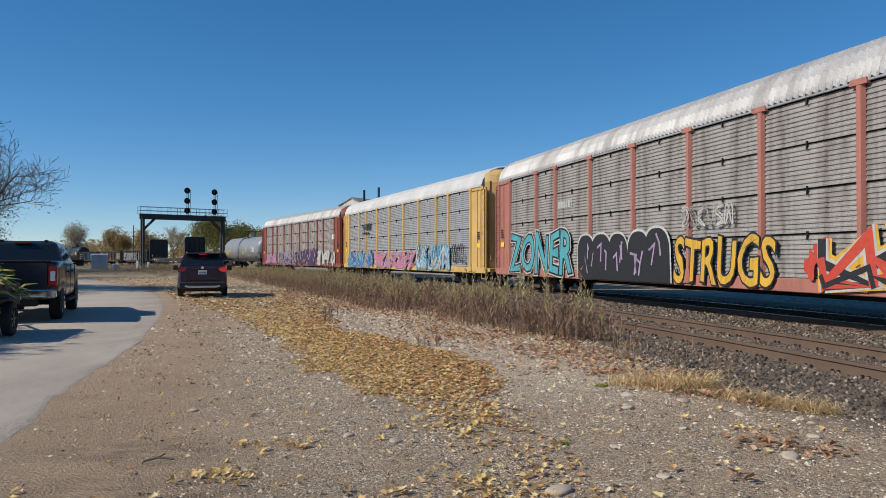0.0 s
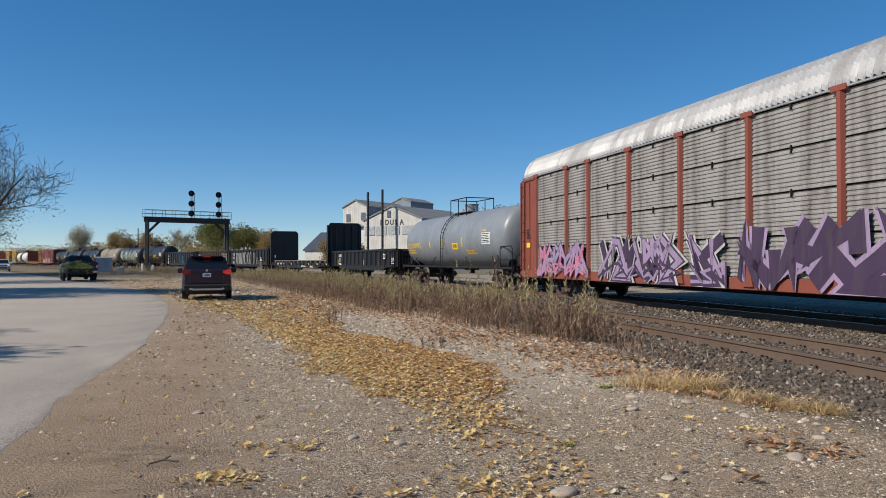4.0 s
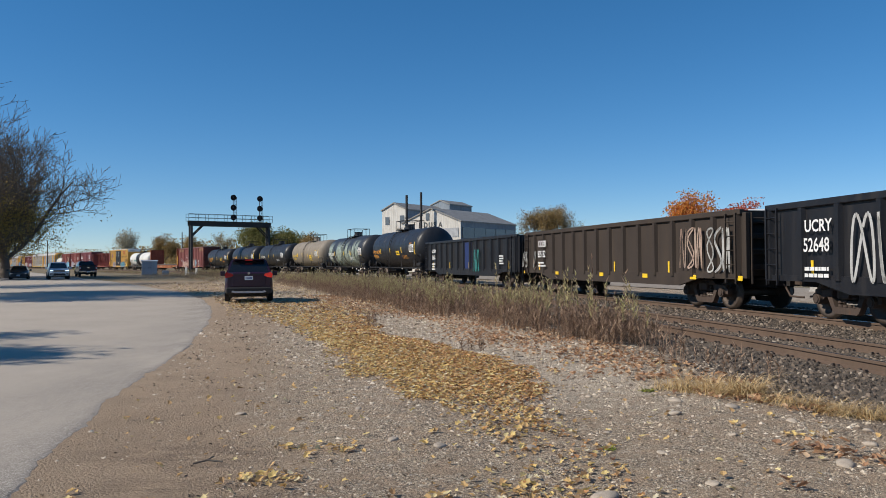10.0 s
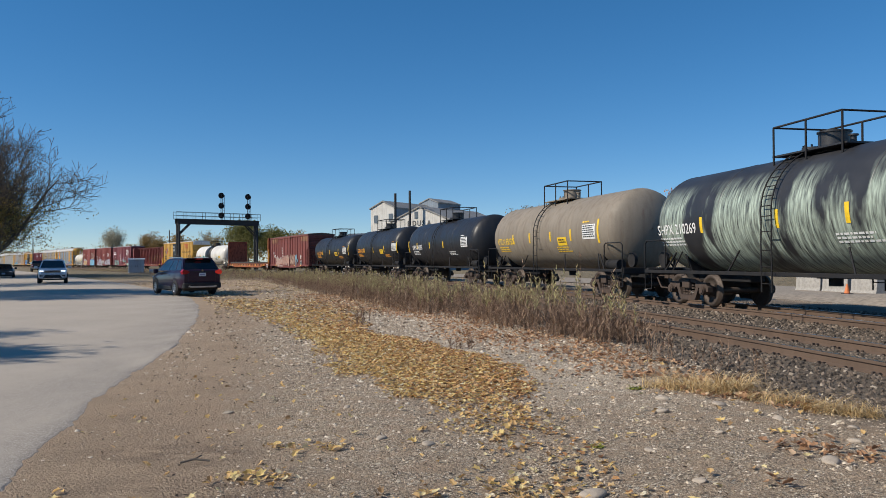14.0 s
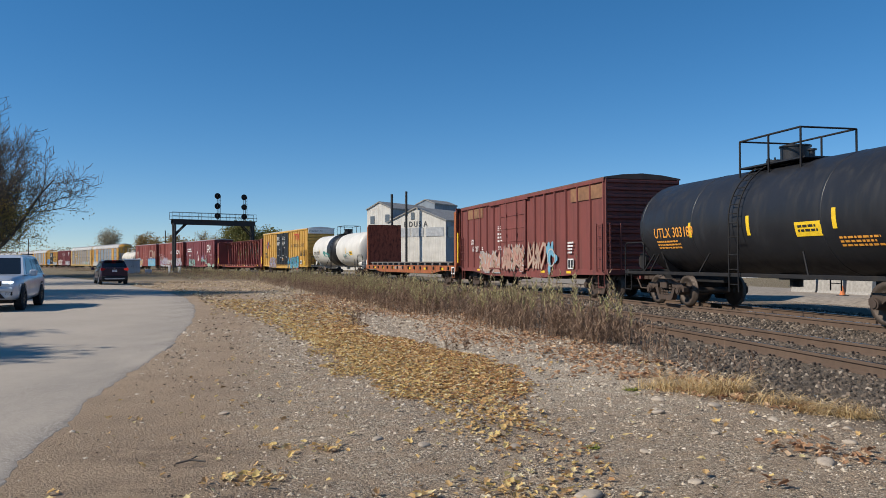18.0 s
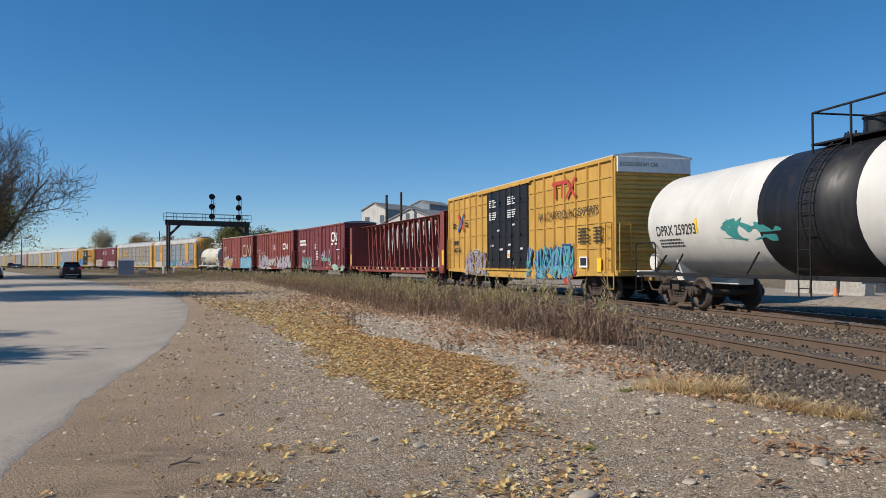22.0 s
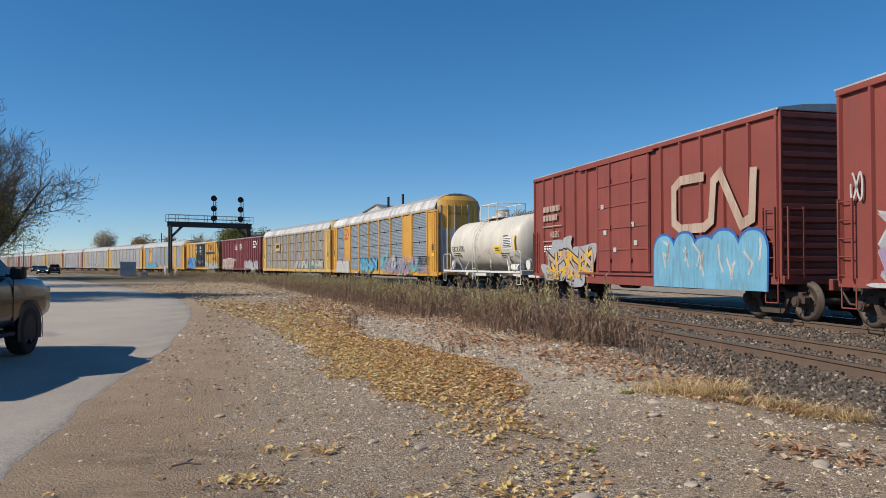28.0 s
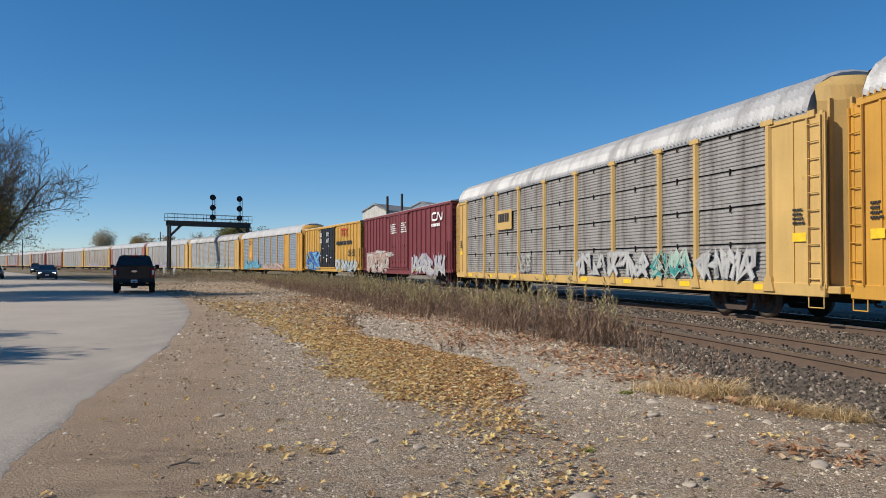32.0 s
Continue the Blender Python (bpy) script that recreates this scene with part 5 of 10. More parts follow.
def centerbeam(nose, tail, label, mat):
    car, half = begin("centerbeam_flatcar", label, nose, tail, (tail - nose) / 2 - 3.25)
    L, top = half - 0.55, 4.42
    for sy in (-1.44, 1.44):
        part("side_sill", Geo().prism("y", [(-L, 1.05), (-L, 0.82), (-L + 2.4, 0.82), (-L + 3.6, 0.68), (L - 3.6, 0.68), (L - 2.4, 0.82), (L, 0.82), (L, 1.05)], sy - 0.06, sy + 0.06), mat, car)
    part("deck", Geo().box(-L, L, -1.40, 1.40, 0.98, 1.04), mat, car)
    part("top_chord", Geo().box(-L, L, -0.62, 0.62, top - 0.05, top, 0.015).box(-L, L, -0.46, 0.46, top - 0.16, top - 0.04), mat, car)
    for i in range(16):
        x = (i - 7.5) * 1.2
        for sy in (-1, 1):
            g = Geo()
            for e in (-1, 1):
                g.add([(x - 0.11, sy * (0.30 + 0.06 * (e > 0)), 1.03), (x + 0.11, sy * (0.30 + 0.06 * (e > 0)), 1.03), (x + 0.085, sy * (0.44 + 0.06 * (e > 0)), top - 0.09), (x - 0.085, sy * (0.44 + 0.06 * (e > 0)), top - 0.09)], [(0, 1, 2, 3)] if (e > 0) == (sy < 0) else [(3, 2, 1, 0)])
            for q in (-1, 1):
                a, b = sorted((x + q * 0.11, x + q * 0.09))
                c, d = sorted((x + q * 0.085, x + q * 0.065))
                g.add([(a, sy * 0.18, 1.03), (b, sy * 0.18, 1.03), (b, sy * 0.36, 1.03), (a, sy * 0.36, 1.03), (c, sy * 0.32, top - 0.09), (d, sy * 0.32, top - 0.09), (d, sy * 0.50, top - 0.09), (c, sy * 0.50, top - 0.09)], [(0, 3, 7, 4), (1, 5, 6, 2), (2, 6, 7, 3), (0, 4, 5, 1)])
            part("post", g, mat, car)
    for sgn in (-1, 1):
        for k in range(3):
            hi, lo = sgn * (1.8 + k * 2.4), sgn * (4.2 + k * 2.4)
            for sy in (-1, 1):
                part("diagonal", Geo().add([(hi - 0.075, sy * 0.40, top - 0.12), (hi + 0.075, sy * 0.40, top - 0.12), (lo + 0.075, sy * 0.24, 1.05), (lo - 0.075, sy * 0.24, 1.05), (hi - 0.075, sy * 0.36, top - 0.12), (hi + 0.075, sy * 0.36, top - 0.12), (lo + 0.075, sy * 0.20, 1.05), (lo - 0.075, sy * 0.20, 1.05)], [(0, 1, 2, 3), (7, 6, 5, 4), (0, 3, 7, 4), (1, 5, 6, 2)]), mat, car)
                part("gusset", Geo().box(hi - 0.22, hi + 0.22, min(sy * 0.5, sy * 0.52), max(sy * 0.5, sy * 0.52), top - 0.42, top - 0.14), mat, car)
        x = sgn * (L - 0.62)
        bulk = part("bulkhead", Geo().prism("x", [(-1.46, 0.95), (-1.44, top - 0.12), (-1.2, top), (1.2, top), (1.44, top - 0.12), (1.46, 0.95)], x - 0.03, x + 0.03), mat, car)
        for sy in (-1, 1):
            part("side_plate", Geo().box(min(x, x + sgn * 0.66), max(x, x + sgn * 0.66), min(sy * 1.42, sy * 1.47), max(sy * 1.42, sy * 1.47), 0.72, top - 0.06, 0.008), mat, bulk)
        for q in (-0.75, 0.0, 0.75):
            part("stiffener", Geo().box(min(x, x + sgn * 0.3), max(x, x + sgn * 0.3), q - 0.05, q + 0.05, 0.95, top - 0.05), mat, bulk)
        for k in range(6):
            zz = 1.35 + k * 0.56
            part("cross_rib", Geo().box(min(x, x + sgn * 0.34), max(x, x + sgn * 0.34), -1.42, 1.42, zz - 0.04, zz + 0.04), mat, bulk)
        part("cap_plate", Geo().box(min(x - sgn * 0.05, x + sgn * 0.66), max(x - sgn * 0.05, x + sgn * 0.66), -1.3, 1.3, top, top + 0.04, 0.01), mat, bulk)
        ladder(car, x + sgn * 0.68, -1.05, 0.9, top - 0.1, mat, 0.46, "y")
        part("hand_brake", Geo().cyl((x + sgn * 0.5, 0.5, 2.2), (x + sgn * 0.62, 0.5, 2.2), 0.28, 14), BLACK_DULL, bulk)
        part("stirrup_step", Geo().tube([(x, -1.5, 0.85), (x, -1.5, 0.42), (x + sgn * 0.4, -1.5, 0.42), (x + sgn * 0.4, -1.5, 0.85)], 0.018, 5), mat, car)
        plate(car, x + sgn * 0.33, 2.1, 0.3, 0.9, YELLOW_MARK, -1.48, "reflector")
    for i in range(18):
        x = -L + 0.9 + (2 * L - 1.8) * i / 17
        part("winch", Geo().cyl((x, -1.62, 0.95), (x, -1.50, 0.95), 0.08, 8).box(x - 0.12, x + 0.12, -1.56, -1.49, 0.86, 0.98, 0.01), BLACK_DULL, car)
    part("underframe", Geo().box(-L + 0.2, L - 0.2, -0.35, 0.35, 0.55, 1.0), DARK, car)
    return car, L

# ---- the train, nose to tail ----
c = autorack(-468.6, -440.0, "autorack with ribbed dirty grey panels and faded red posts", PINK_RED, GALV_DIRTY, ROOF_GREY, PINK_RED)
CAR_1 = c
c = autorack(-440.0, -411.0, "autorack with grey ribbed panels, yellow posts and a white roof", YELLOW, GALV, ROOF_WHITE, YELLOW)
CAR_2 = c
c = autorack(-411.0, -383.2, "autorack with dirty pale panels and brown-red posts", BROWN_RED, GALV_DIRTY, ROOF_GREY, BROWN_RED)
CAR_3 = c
CAR_4 = tank(-383.2, -364.9, "grey tank car on black frame", TANK_GREY, 1.50, 2.42)
CAR_5 = gondola(-364.9, -347.3, "low black gondola car", BLACK, 2.02, 15)
CAR_6 = bulkhead_flat(-347.3, -325.1, "black bulkhead flatcar with timber risers", BLACK, BLACK, 4.62, broad=1.53, cut=0.25)
CAR_7 = gondola(-325.1, -307.1, "black gondola car with white scrawls", BLACK, 2.62, 13)
CAR_8 = gondola(-307.1, -289.7, "brown-black weathered gondola car", GOND_BROWN, 2.62, 15)
CAR_9 = gondola(-289.7, -272.5, "black gondola car with a blue patch", BLACK, 2.62, 14)
CAR_10 = tank(-272.5, -257.0, "glossy black tank car", TANK_BLACK, 1.47, 2.46)
CAR_11 = tank(-257.0, -241.7, "black tank car with pale green washes of spray paint", TANK_SPRAYED, 1.47, 2.46)
CAR_12 = tank(-241.7, -226.3, "tan weathered tank car", TANK_TAN, 1.47, 2.46)
CAR_13 = tank(-226.3, -210.4, "dull black tank car", TANK_BLACK, 1.45, 2.46)
CAR_14 = tank(-210.4, -196.0, "black tank car with yellow stripes", TANK_BLACK, 1.50, 2.46)
CAR_15 = tank(-196.0, -181.1, "black tank car with small yellow panels", TANK_BLACK, 1.42, 2.40)
CAR_16 = boxcar(-181.1, -163.5, "old red boxcar with a sliding door", BOX_OLD, 4.3, 16, (-2.15, 1.1), roof_mat=ROOF_RUST)
CAR_17 = bulkhead_flat(-163.5, -141.7, "orange bulkhead flatcar with rusty bulkheads", ORANGE, RUSTY, 4.42, seed=5, broad=1.40, cut=0.02)
CAR_18 = tank(-141.7, -122.6, "white tank car with a wide black band", TANK_WHITE, 1.53, 2.50, BLACK, (-2.2, 1.0), TANK_WHITE, BLACK_DULL)
CAR_19 = boxcar(-122.6, -102.5, "golden yellow boxcar with black double doors", YELLOW_BOX, 4.97, 20, (-2.9, 2.1), BLACK, True, (1.85, 2.75, 3.65, 4.3), YELLOW_BOX, ROOF_WHITE, 7.3)
CAR_20 = centerbeam(-102.5, -78.7, "dark red centerbeam flatcar without a load", BOX_RED)
CAR_21 = boxcar(-78.7, -60.0, "dark red boxcar with white lettering", BOX_MAROON, 4.93, 14, (-2.3, 1.05), None, False, (1.55, 2.55, 3.9), inset=1.03)
CAR_22 = boxcar(-60.0, -42.07, "red-brown boxcar covered in graffiti", BOX_RED, 4.98, 17, (-1.7, 1.55), inset=1.03)
CAR_23 = boxcar(-42.07, -24.6, "red-brown boxcar with large cream letters", BOX_RED, 4.98, 15, (-1.7, 1.9), inset=1.03)
TANK_CREAM = paint("dirty_cream_tank_paint", (0.66, 0.61, 0.52), 0.5, 0, 0.3, (0.32, 0.25, 0.18))
CAR_24 = tank(-24.6, -11.7, "small cream-white tank car", TANK_CREAM, 1.36, 2.40, None, None, TANK_WHITE, TANK_WHITE)
CAR_25 = autorack(-11.7, 16.9, "yellow autorack with blue-grey louvred panels", YELLOW_DEEP, GALV_BLUE, ROOF_GREY, YELLOW_DEEP, (1, 7), YELLOW_DEEP, end_plate=GALV)
CAR_26 = autorack(16.8, 44.9, "autorack with dirty grey panels and yellow posts", YELLOW, GALV_DIRTY, ROOF_GREY, YELLOW)
CAR_27 = boxcar(44.9, 65.9, "maroon boxcar with pale graffiti", BOX_MAROON, 4.98, 22, (-2.4, 1.8), None, True, truck_off=7.4)
CAR_28 = boxcar(65.9, 86.0, "yellow boxcar with black double doors", YELLOW_BOX, 4.95, 20, (-3.0, 1.9), BLACK, True, (), YELLOW_BOX, ROOF_WHITE, 7.3)
CAR_29 = autorack(86.0, 115.2, "yellow autorack with blue-grey panels and a white roof", YELLOW_DEEP, GALV_BLUE, ROOF_WHITE, YELLOW_DEEP, (1, 7), YELLOW_DEEP, False)
c = autorack(115.2, 143.0, "autorack with grey panels and pale yellow ends", YELLOW, GALV, ROOF_GREY, YELLOW, detail=False)
CAR_30 = c
s0 = 143.0
for lab, fm, pm, rm in (("autorack with pale panels and yellow posts", YELLOW, GALV, ROOF_WHITE), ("autorack with a white roof and red ends", PINK_RED, GALV, ROOF_WHITE), ("autorack with pale dirty panels", YELLOW, GALV_DIRTY, ROOF_GREY),
                        ("autorack with a white roof", YELLOW, GALV, ROOF_WHITE), ("autorack with brown ends", BROWN_RED, GALV_DIRTY, ROOF_GREY), ("autorack with grey panels", BROWN_RED, GALV_DIRTY, ROOF_GREY),
                        ("autorack with grey panels and a pale roof", YELLOW, GALV, ROOF_WHITE), ("autorack with grey panels far down the train", PINK_RED, GALV, ROOF_GREY), ("autorack with pale panels at the far end", YELLOW, GALV, ROOF_WHITE)):
    autorack(s0, s0 + 28.6, lab, fm, pm, rm, fm, detail=False)
    s0 += 28.6


# ---- lettering, signs and graffiti on the cars ----
BEFORE_MARKS = set(bpy.data.objects)
Y1 = GRAF_Y
word_art(CAR_1, "ZONER", -12.0, -5.4, 0.66, 2.42, CYAN, BLACK_MARK, Y1, BONE)
bubble_art(CAR_1, -5.0, 0.6, 0.66, 2.2, BLACK_MARK, BONE, LILAC, Y1, 5, 3)
word_art(CAR_1, "STRUGS", 0.8, 4.9, 0.66, 1.9, GOLD, BLACK_MARK, Y1)
tag_art(CAR_1, 6.2, 12.5, 0.66, 1.95, (BLACK_MARK, RED_MARK), BONE, Y1, 5, 8, GOLD)
smear(CAR_1, 5.7, 6.3, 1.1, 1.9, RED_MARK, Y1, 4, 5)
bars(CAR_1, -6.9, 3.42, 1.5, 0.3, 1, BONE, -SIDE - 0.01, 0.15, "owner_mark", 4)
scribble(CAR_1, 1.2, 3.4, 2.15, 2.7, BONE, Y1, 6, 5, 0.04)
tag_art(CAR_2, -12.1, -5.2, 0.64, 1.85, (BLUE, SKY_BLUE), BLACK_MARK, Y1, 7, 11, BONE)
tag_art(CAR_2, -4.8, 4.0, 0.64, 1.75, (PINK, LILAC), RED_MARK, Y1, 7, 12, BONE)
tag_art(CAR_2, 4.1, 9.3, 0.64, 2.1, (BONE, SKY_BLUE), BLACK_MARK, Y1, 6, 13, SKY_BLUE, 0.3)
scribble(CAR_2, 9.5, 11.3, 1.1, 2.1, BLACK_MARK, Y1, 5, 14, 0.05)
g = Geo()
for k in range(5):
    g.prism("y", [(-7.9 + k * 0.06, 3.36 + k * 0.09), (-7.2, 3.36 + k * 0.09), (-7.16, 3.42 + k * 0.09), (-7.9 + k * 0.06, 3.42 + k * 0.09)], Y1 - 0.004, Y1)
part("railway_sign", g, BLACK_MARK, CAR_2, "railway sign as plain bars")
bars(CAR_2, -7.05, 3.82, 1.4, 0.5, 1, BLACK_MARK, Y1, 0.1, "owner_mark", 6)
bars(CAR_2, -7.9, 3.2, 2.3, 0.16, 1, BLACK_MARK, Y1, 0.1, "owner_mark", 7)
tag_art(CAR_3, -11.8, -7.0, 0.66, 2.0, (PINK, LILAC), PURPLE, Y1, 5, 21, fat=0.3)
tag_art(CAR_3, -6.2, 0.6, 0.66, 2.05, (PURPLE, LILAC), PURPLE, Y1, 7, 22, BONE, 0.3)
tag_art(CAR_3, 1.2, 7.2, 0.66, 2.25, (PURPLE,), PURPLE, Y1, 5, 23, LILAC, 0.36)
tag_art(CAR_3, 7.4, 12.4, 0.7, 2.0, (BONE,), GALV, Y1, 5, 24, fat=0.36)
plate(CAR_3, 11.6, 3.35, 0.5, 0.4, WHITE, Y1 + 0.03)


def tank_marks(car, num, mat, radius, zc, x_num, plate_x, table_x, stripes, mark="UTLX"):
    shell_number(car, (mark + " " + num).strip(), 0.42, mat, x_num, 104, radius, zc)
    shell_bars(car, x_num + 0.1, 1.5, 114, 0.30, 3, mat, radius, zc, 4)
    if plate_x is not None:
        on_shell(car, plate_x, 0.85, 104, 0.34, YELLOW_MARK, radius, zc, "warning_panel", "yellow warning panel")
        shell_bars(car, plate_x + 0.1, 0.65, 104, 0.2, 2, BLACK_MARK, radius + 0.006, zc, 5)
    if table_x is not None:
        on_shell(car, table_x, 1.05, 92, 0.55, WHITE, radius, zc, "data_panel", "white data panel")
        shell_bars(car, table_x + 0.06, 0.95, 92, 0.48, 6, BLACK_MARK, radius + 0.006, zc, 6)
        shell_bars(car, table_x, 0.7, 78, 0.1, 1, mat, radius, zc, 8)
    for x, a, h in stripes:
        on_shell(car, x, 0.13, a, h, YELLOW_MARK, radius, zc, "reflector")
    shell_bars(car, 2.2, 1.3, 118, 0.28, 3, mat, radius, zc, 9)


STR = ((-3.6, 97, 0.42), (-0.9, 97, 0.5), (2.1, 96, 0.45), (5.3, 92, 0.9))
tank_marks(CAR_4[0], "663797", YELLOW_MARK, 1.50, 2.42, -7.6, 0.3, 4.4, ((-5.2, 97, 0.4), (-3.4, 97, 0.4), (-1.2, 97, 0.5), (1.7, 96, 0.5)))
tank_marks(CAR_10[0], "641242", ORANGE_MARK, 1.47, 2.46, -5.9, 0.75, 4.1, STR)
tank_marks(CAR_11[0], "210269", WHITE, 1.47, 2.46, -5.4, None, 5.2, ((6.0, 94, 0.7), (-3.0, 96, 0.45), (0.3, 96, 0.45), (2.6, 96, 0.45)), "SHPX")
tank_marks(CAR_12[0], "650305", YELLOW_MARK, 1.47, 2.46, -4.6, 2.4, 4.7, ((-2.6, 95, 0.45), (-0.6, 95, 0.45), (1.65, 95, 0.4), (3.6, 95, 0.45), (5.9, 92, 0.9)))
tank_marks(CAR_13[0], "210203", WHITE, 1.45, 2.46, -5.2, None, 4.4, ((-4.2, 94, 0.4), (-6.2, 96, 0.8), (-1.5, 95, 0.4), (1.2, 95, 0.4)), "SHPX")
tank_marks(CAR_14[0], "662631", ORANGE_MARK, 1.50, 2.46, -5.5, 0.95, 4.1, STR)
tank_marks(CAR_15[0], "303189", ORANGE_MARK, 1.42, 2.40, -5.6, 0.9, 3.6, STR)
tank_marks(CAR_18[0], "259293", BLACK_MARK, 1.53, 2.50, -8.2, 4.2, None, ((-6.0, 96, 0.4), (-3.0, 96, 0.5), (3.0, 95, 0.5)), "DPRX")
tank_marks(CAR_24[0], "65261", BLACK_MARK, 1.36, 2.40, -5.0, 1.5, 2.7, ((4.0, 92, 0.7),), "GATX")


def shell_swirl(car, x0, x1, radius, zc, mat, count, seed, low=118, high=55, width=0.16, name="graffiti", label="long pale sprayed sweeps round the shell"):
    """Long bent sprayed sweeps that follow the round shell."""
    r = random.Random(seed)
    for i in range(count):
        g, cx = Geo(), x0 + (x1 - x0) * (i + r.random()) / count
        a0, a1, bend, w = r.uniform(high, high + 25), r.uniform(low - 22, low), r.uniform(-1.0, 0.6), width * r.uniform(0.4, 1.6)
        rows = []
        for k in range(15):
            f = k / 14
            a = radians(a0 + (a1 - a0) * f)
            x = cx + bend * math.sin(f * 2.4) + 0.55 * f
            ww = w * (0.15 + math.sin(math.pi * f) ** 0.7)
            rr = radius + 0.007 + 0.0004 * i
            rows.append([(x - ww / 2, -rr * math.sin(a), zc + rr * math.cos(a)), (x + ww / 2, -rr * math.sin(a), zc + rr * math.cos(a))])
        g.sheet(rows[::-1], True)
        part(name, g, mat, car, label)


shell_swirl(CAR_18[0], -4.9, -3.0, 1.53, 2.50, TEAL, 9, 5, 118, 92, 0.3)
shell_swirl(CAR_18[0], 2.2, 3.8, 1.53, 2.50, TEAL, 7, 6, 116, 96, 0.2)
shell_swirl(CAR_24[0], -0.5, 1.2, 1.36, 2.40, SALMON, 9, 7, 112, 100, 0.06)

# gondolas and flats
G7 = -1.57
c, L = CAR_5
railmark(c, "SUEX", -7.0, 1.62, 0.9, 0.2, WHITE, G7)
number(c, "721", -6.85, 1.25, 0.24, WHITE, G7)
bars(c, -7.0, 1.12, 0.9, 0.22, 2, WHITE, G7, seed=4)
plate(c, 4.65, 1.78, 0.42, 0.36, WHITE, G7, "sign", "small white framed sign")
plate(c, 4.72, 1.72, 0.28, 0.22, BLACK_MARK, G7 - 0.005, "sign")
bars(c, 6.4, 1.5, 0.5, 0.45, 4, WHITE, G7, seed=5)
scribble(c, 5.8, 6.3, 1.2, 1.7, BONE, -1.476, 1, 4)
c, L = CAR_7
railmark(c, "UCRY", -8.0, 2.0, 0.95, 0.26, WHITE, G7)
number(c, "52648", -8.05, 1.55, 0.30, WHITE, G7)
bars(c, -8.0, 1.2, 0.9, 0.3, 2, WHITE, G7, seed=6)
scribble(c, -6.5, -3.3, 0.85, 2.35, BONE, G7, 4, 31, 0.075)
scribble(c, -3.2, 0.6, 0.85, 2.40, BONE, G7, 4, 37, 0.08)
scribble(c, 1.5, 2.4, 0.95, 2.3, BONE, G7, 3, 33, 0.06)
scribble(c, 2.6, 3.5, 0.95, 1.7, BONE, G7, 2, 34, 0.05)
scribble(c, 4.2, 5.0, 0.75, 1.2, LILAC, G7, 3, 36, 0.05)
bars(c, 4.4, 1.75, 0.6, 0.5, 4, WHITE, G7, seed=7)
c, L = CAR_8
railmark(c, "COER", -7.1, 2.02, 0.95, 0.26, WHITE, G7)
number(c, "805132", -7.15, 1.56, 0.28, WHITE, G7, 0.75)
bars(c, -7.1, 1.35, 0.9, 0.26, 2, WHITE, G7, seed=8)
scribble(c, -8.4, -7.4, 1.1, 1.85, BONE, G7, 3, 41, 0.05)
scribble(c, 4.5, 5.7, 1.1, 2.35, CREAM, G7, 3, 42, 0.05)
scribble(c, 5.9, 7.0, 1.0, 2.3, BONE, G7, 3, 43, 0.05)
for x in (-8.3, -5.2, -1.0, 2.2, 5.0, 7.9):
    plate(c, x, 0.95, 0.32, 0.13, YELLOW_MARK, -1.53, "reflector")
c, L = CAR_9
railmark(c, "UCRY", -6.8, 1.98, 0.95, 0.22, WHITE, G7)
number(c, "52606", -6.8, 1.55, 0.26, WHITE, G7, 0.8)
bars(c, -6.8, 1.3, 0.9, 0.5, 3, WHITE, G7, seed=9)
plate(c, -0.45, 2.5, 1.2, 1.6, plain("blue_panel_paint", (0.016, 0.032, 0.12), 0.6), -1.468, "painted_panel", "dull blue painted panel")
scribble(c, 1.3, 2.3, 0.8, 2.1, TEAL, G7, 4, 44, 0.035)
bars(c, 5.3, 1.7, 0.65, 0.5, 4, WHITE, G7, seed=10)
c, L = CAR_6
railmark(c, "COER", -8.9, 0.92, 0.9, 0.17, WHITE, -1.505)
number(c, "804972", -7.6, 0.92, 0.17, WHITE, -1.505, 1.0)
for x in (-8.4, -6.2, -3.3, -0.2, 2.8, 5.6, 8.3):
    plate(c, x, 1.06, 0.26, 0.12, YELLOW_MARK, -1.505, "reflector")
bars(c, 0.5, 0.84, 1.6, 0.14, 2, WHITE, -1.505, seed=12)
bars(c, 3.4, 0.84, 1.4, 0.2, 3, WHITE, -1.505, seed=13)
plate(c, -9.95, 1.9, 0.16, 0.3, WHITE, -1.495, "sign")
c, L = CAR_17
number(c, "975936", -2.2, 0.82, 0.22, CREAM, -1.505, 1.0)
bars(c, -3.0, 1.04, 0.6, 0.22, 1, CREAM, -1.505, 0.1)
for x in (-8.6, -6.3, -3.7, 0.4, 3.6, 6.9):
    plate(c, x, 0.98, 0.36, 0.13, YELLOW_MARK, -1.505, "reflector")
plate(c, 8.6, 1.05, 0.5, 0.42, WHITE, -1.505, "sign")
plate(c, 8.66, 0.98, 0.38, 0.28, BLACK_MARK, -1.51, "sign")
plate(c, 9.55, 3.0, 0.14, 1.7, YELLOW_MARK, -1.497, "reflector")

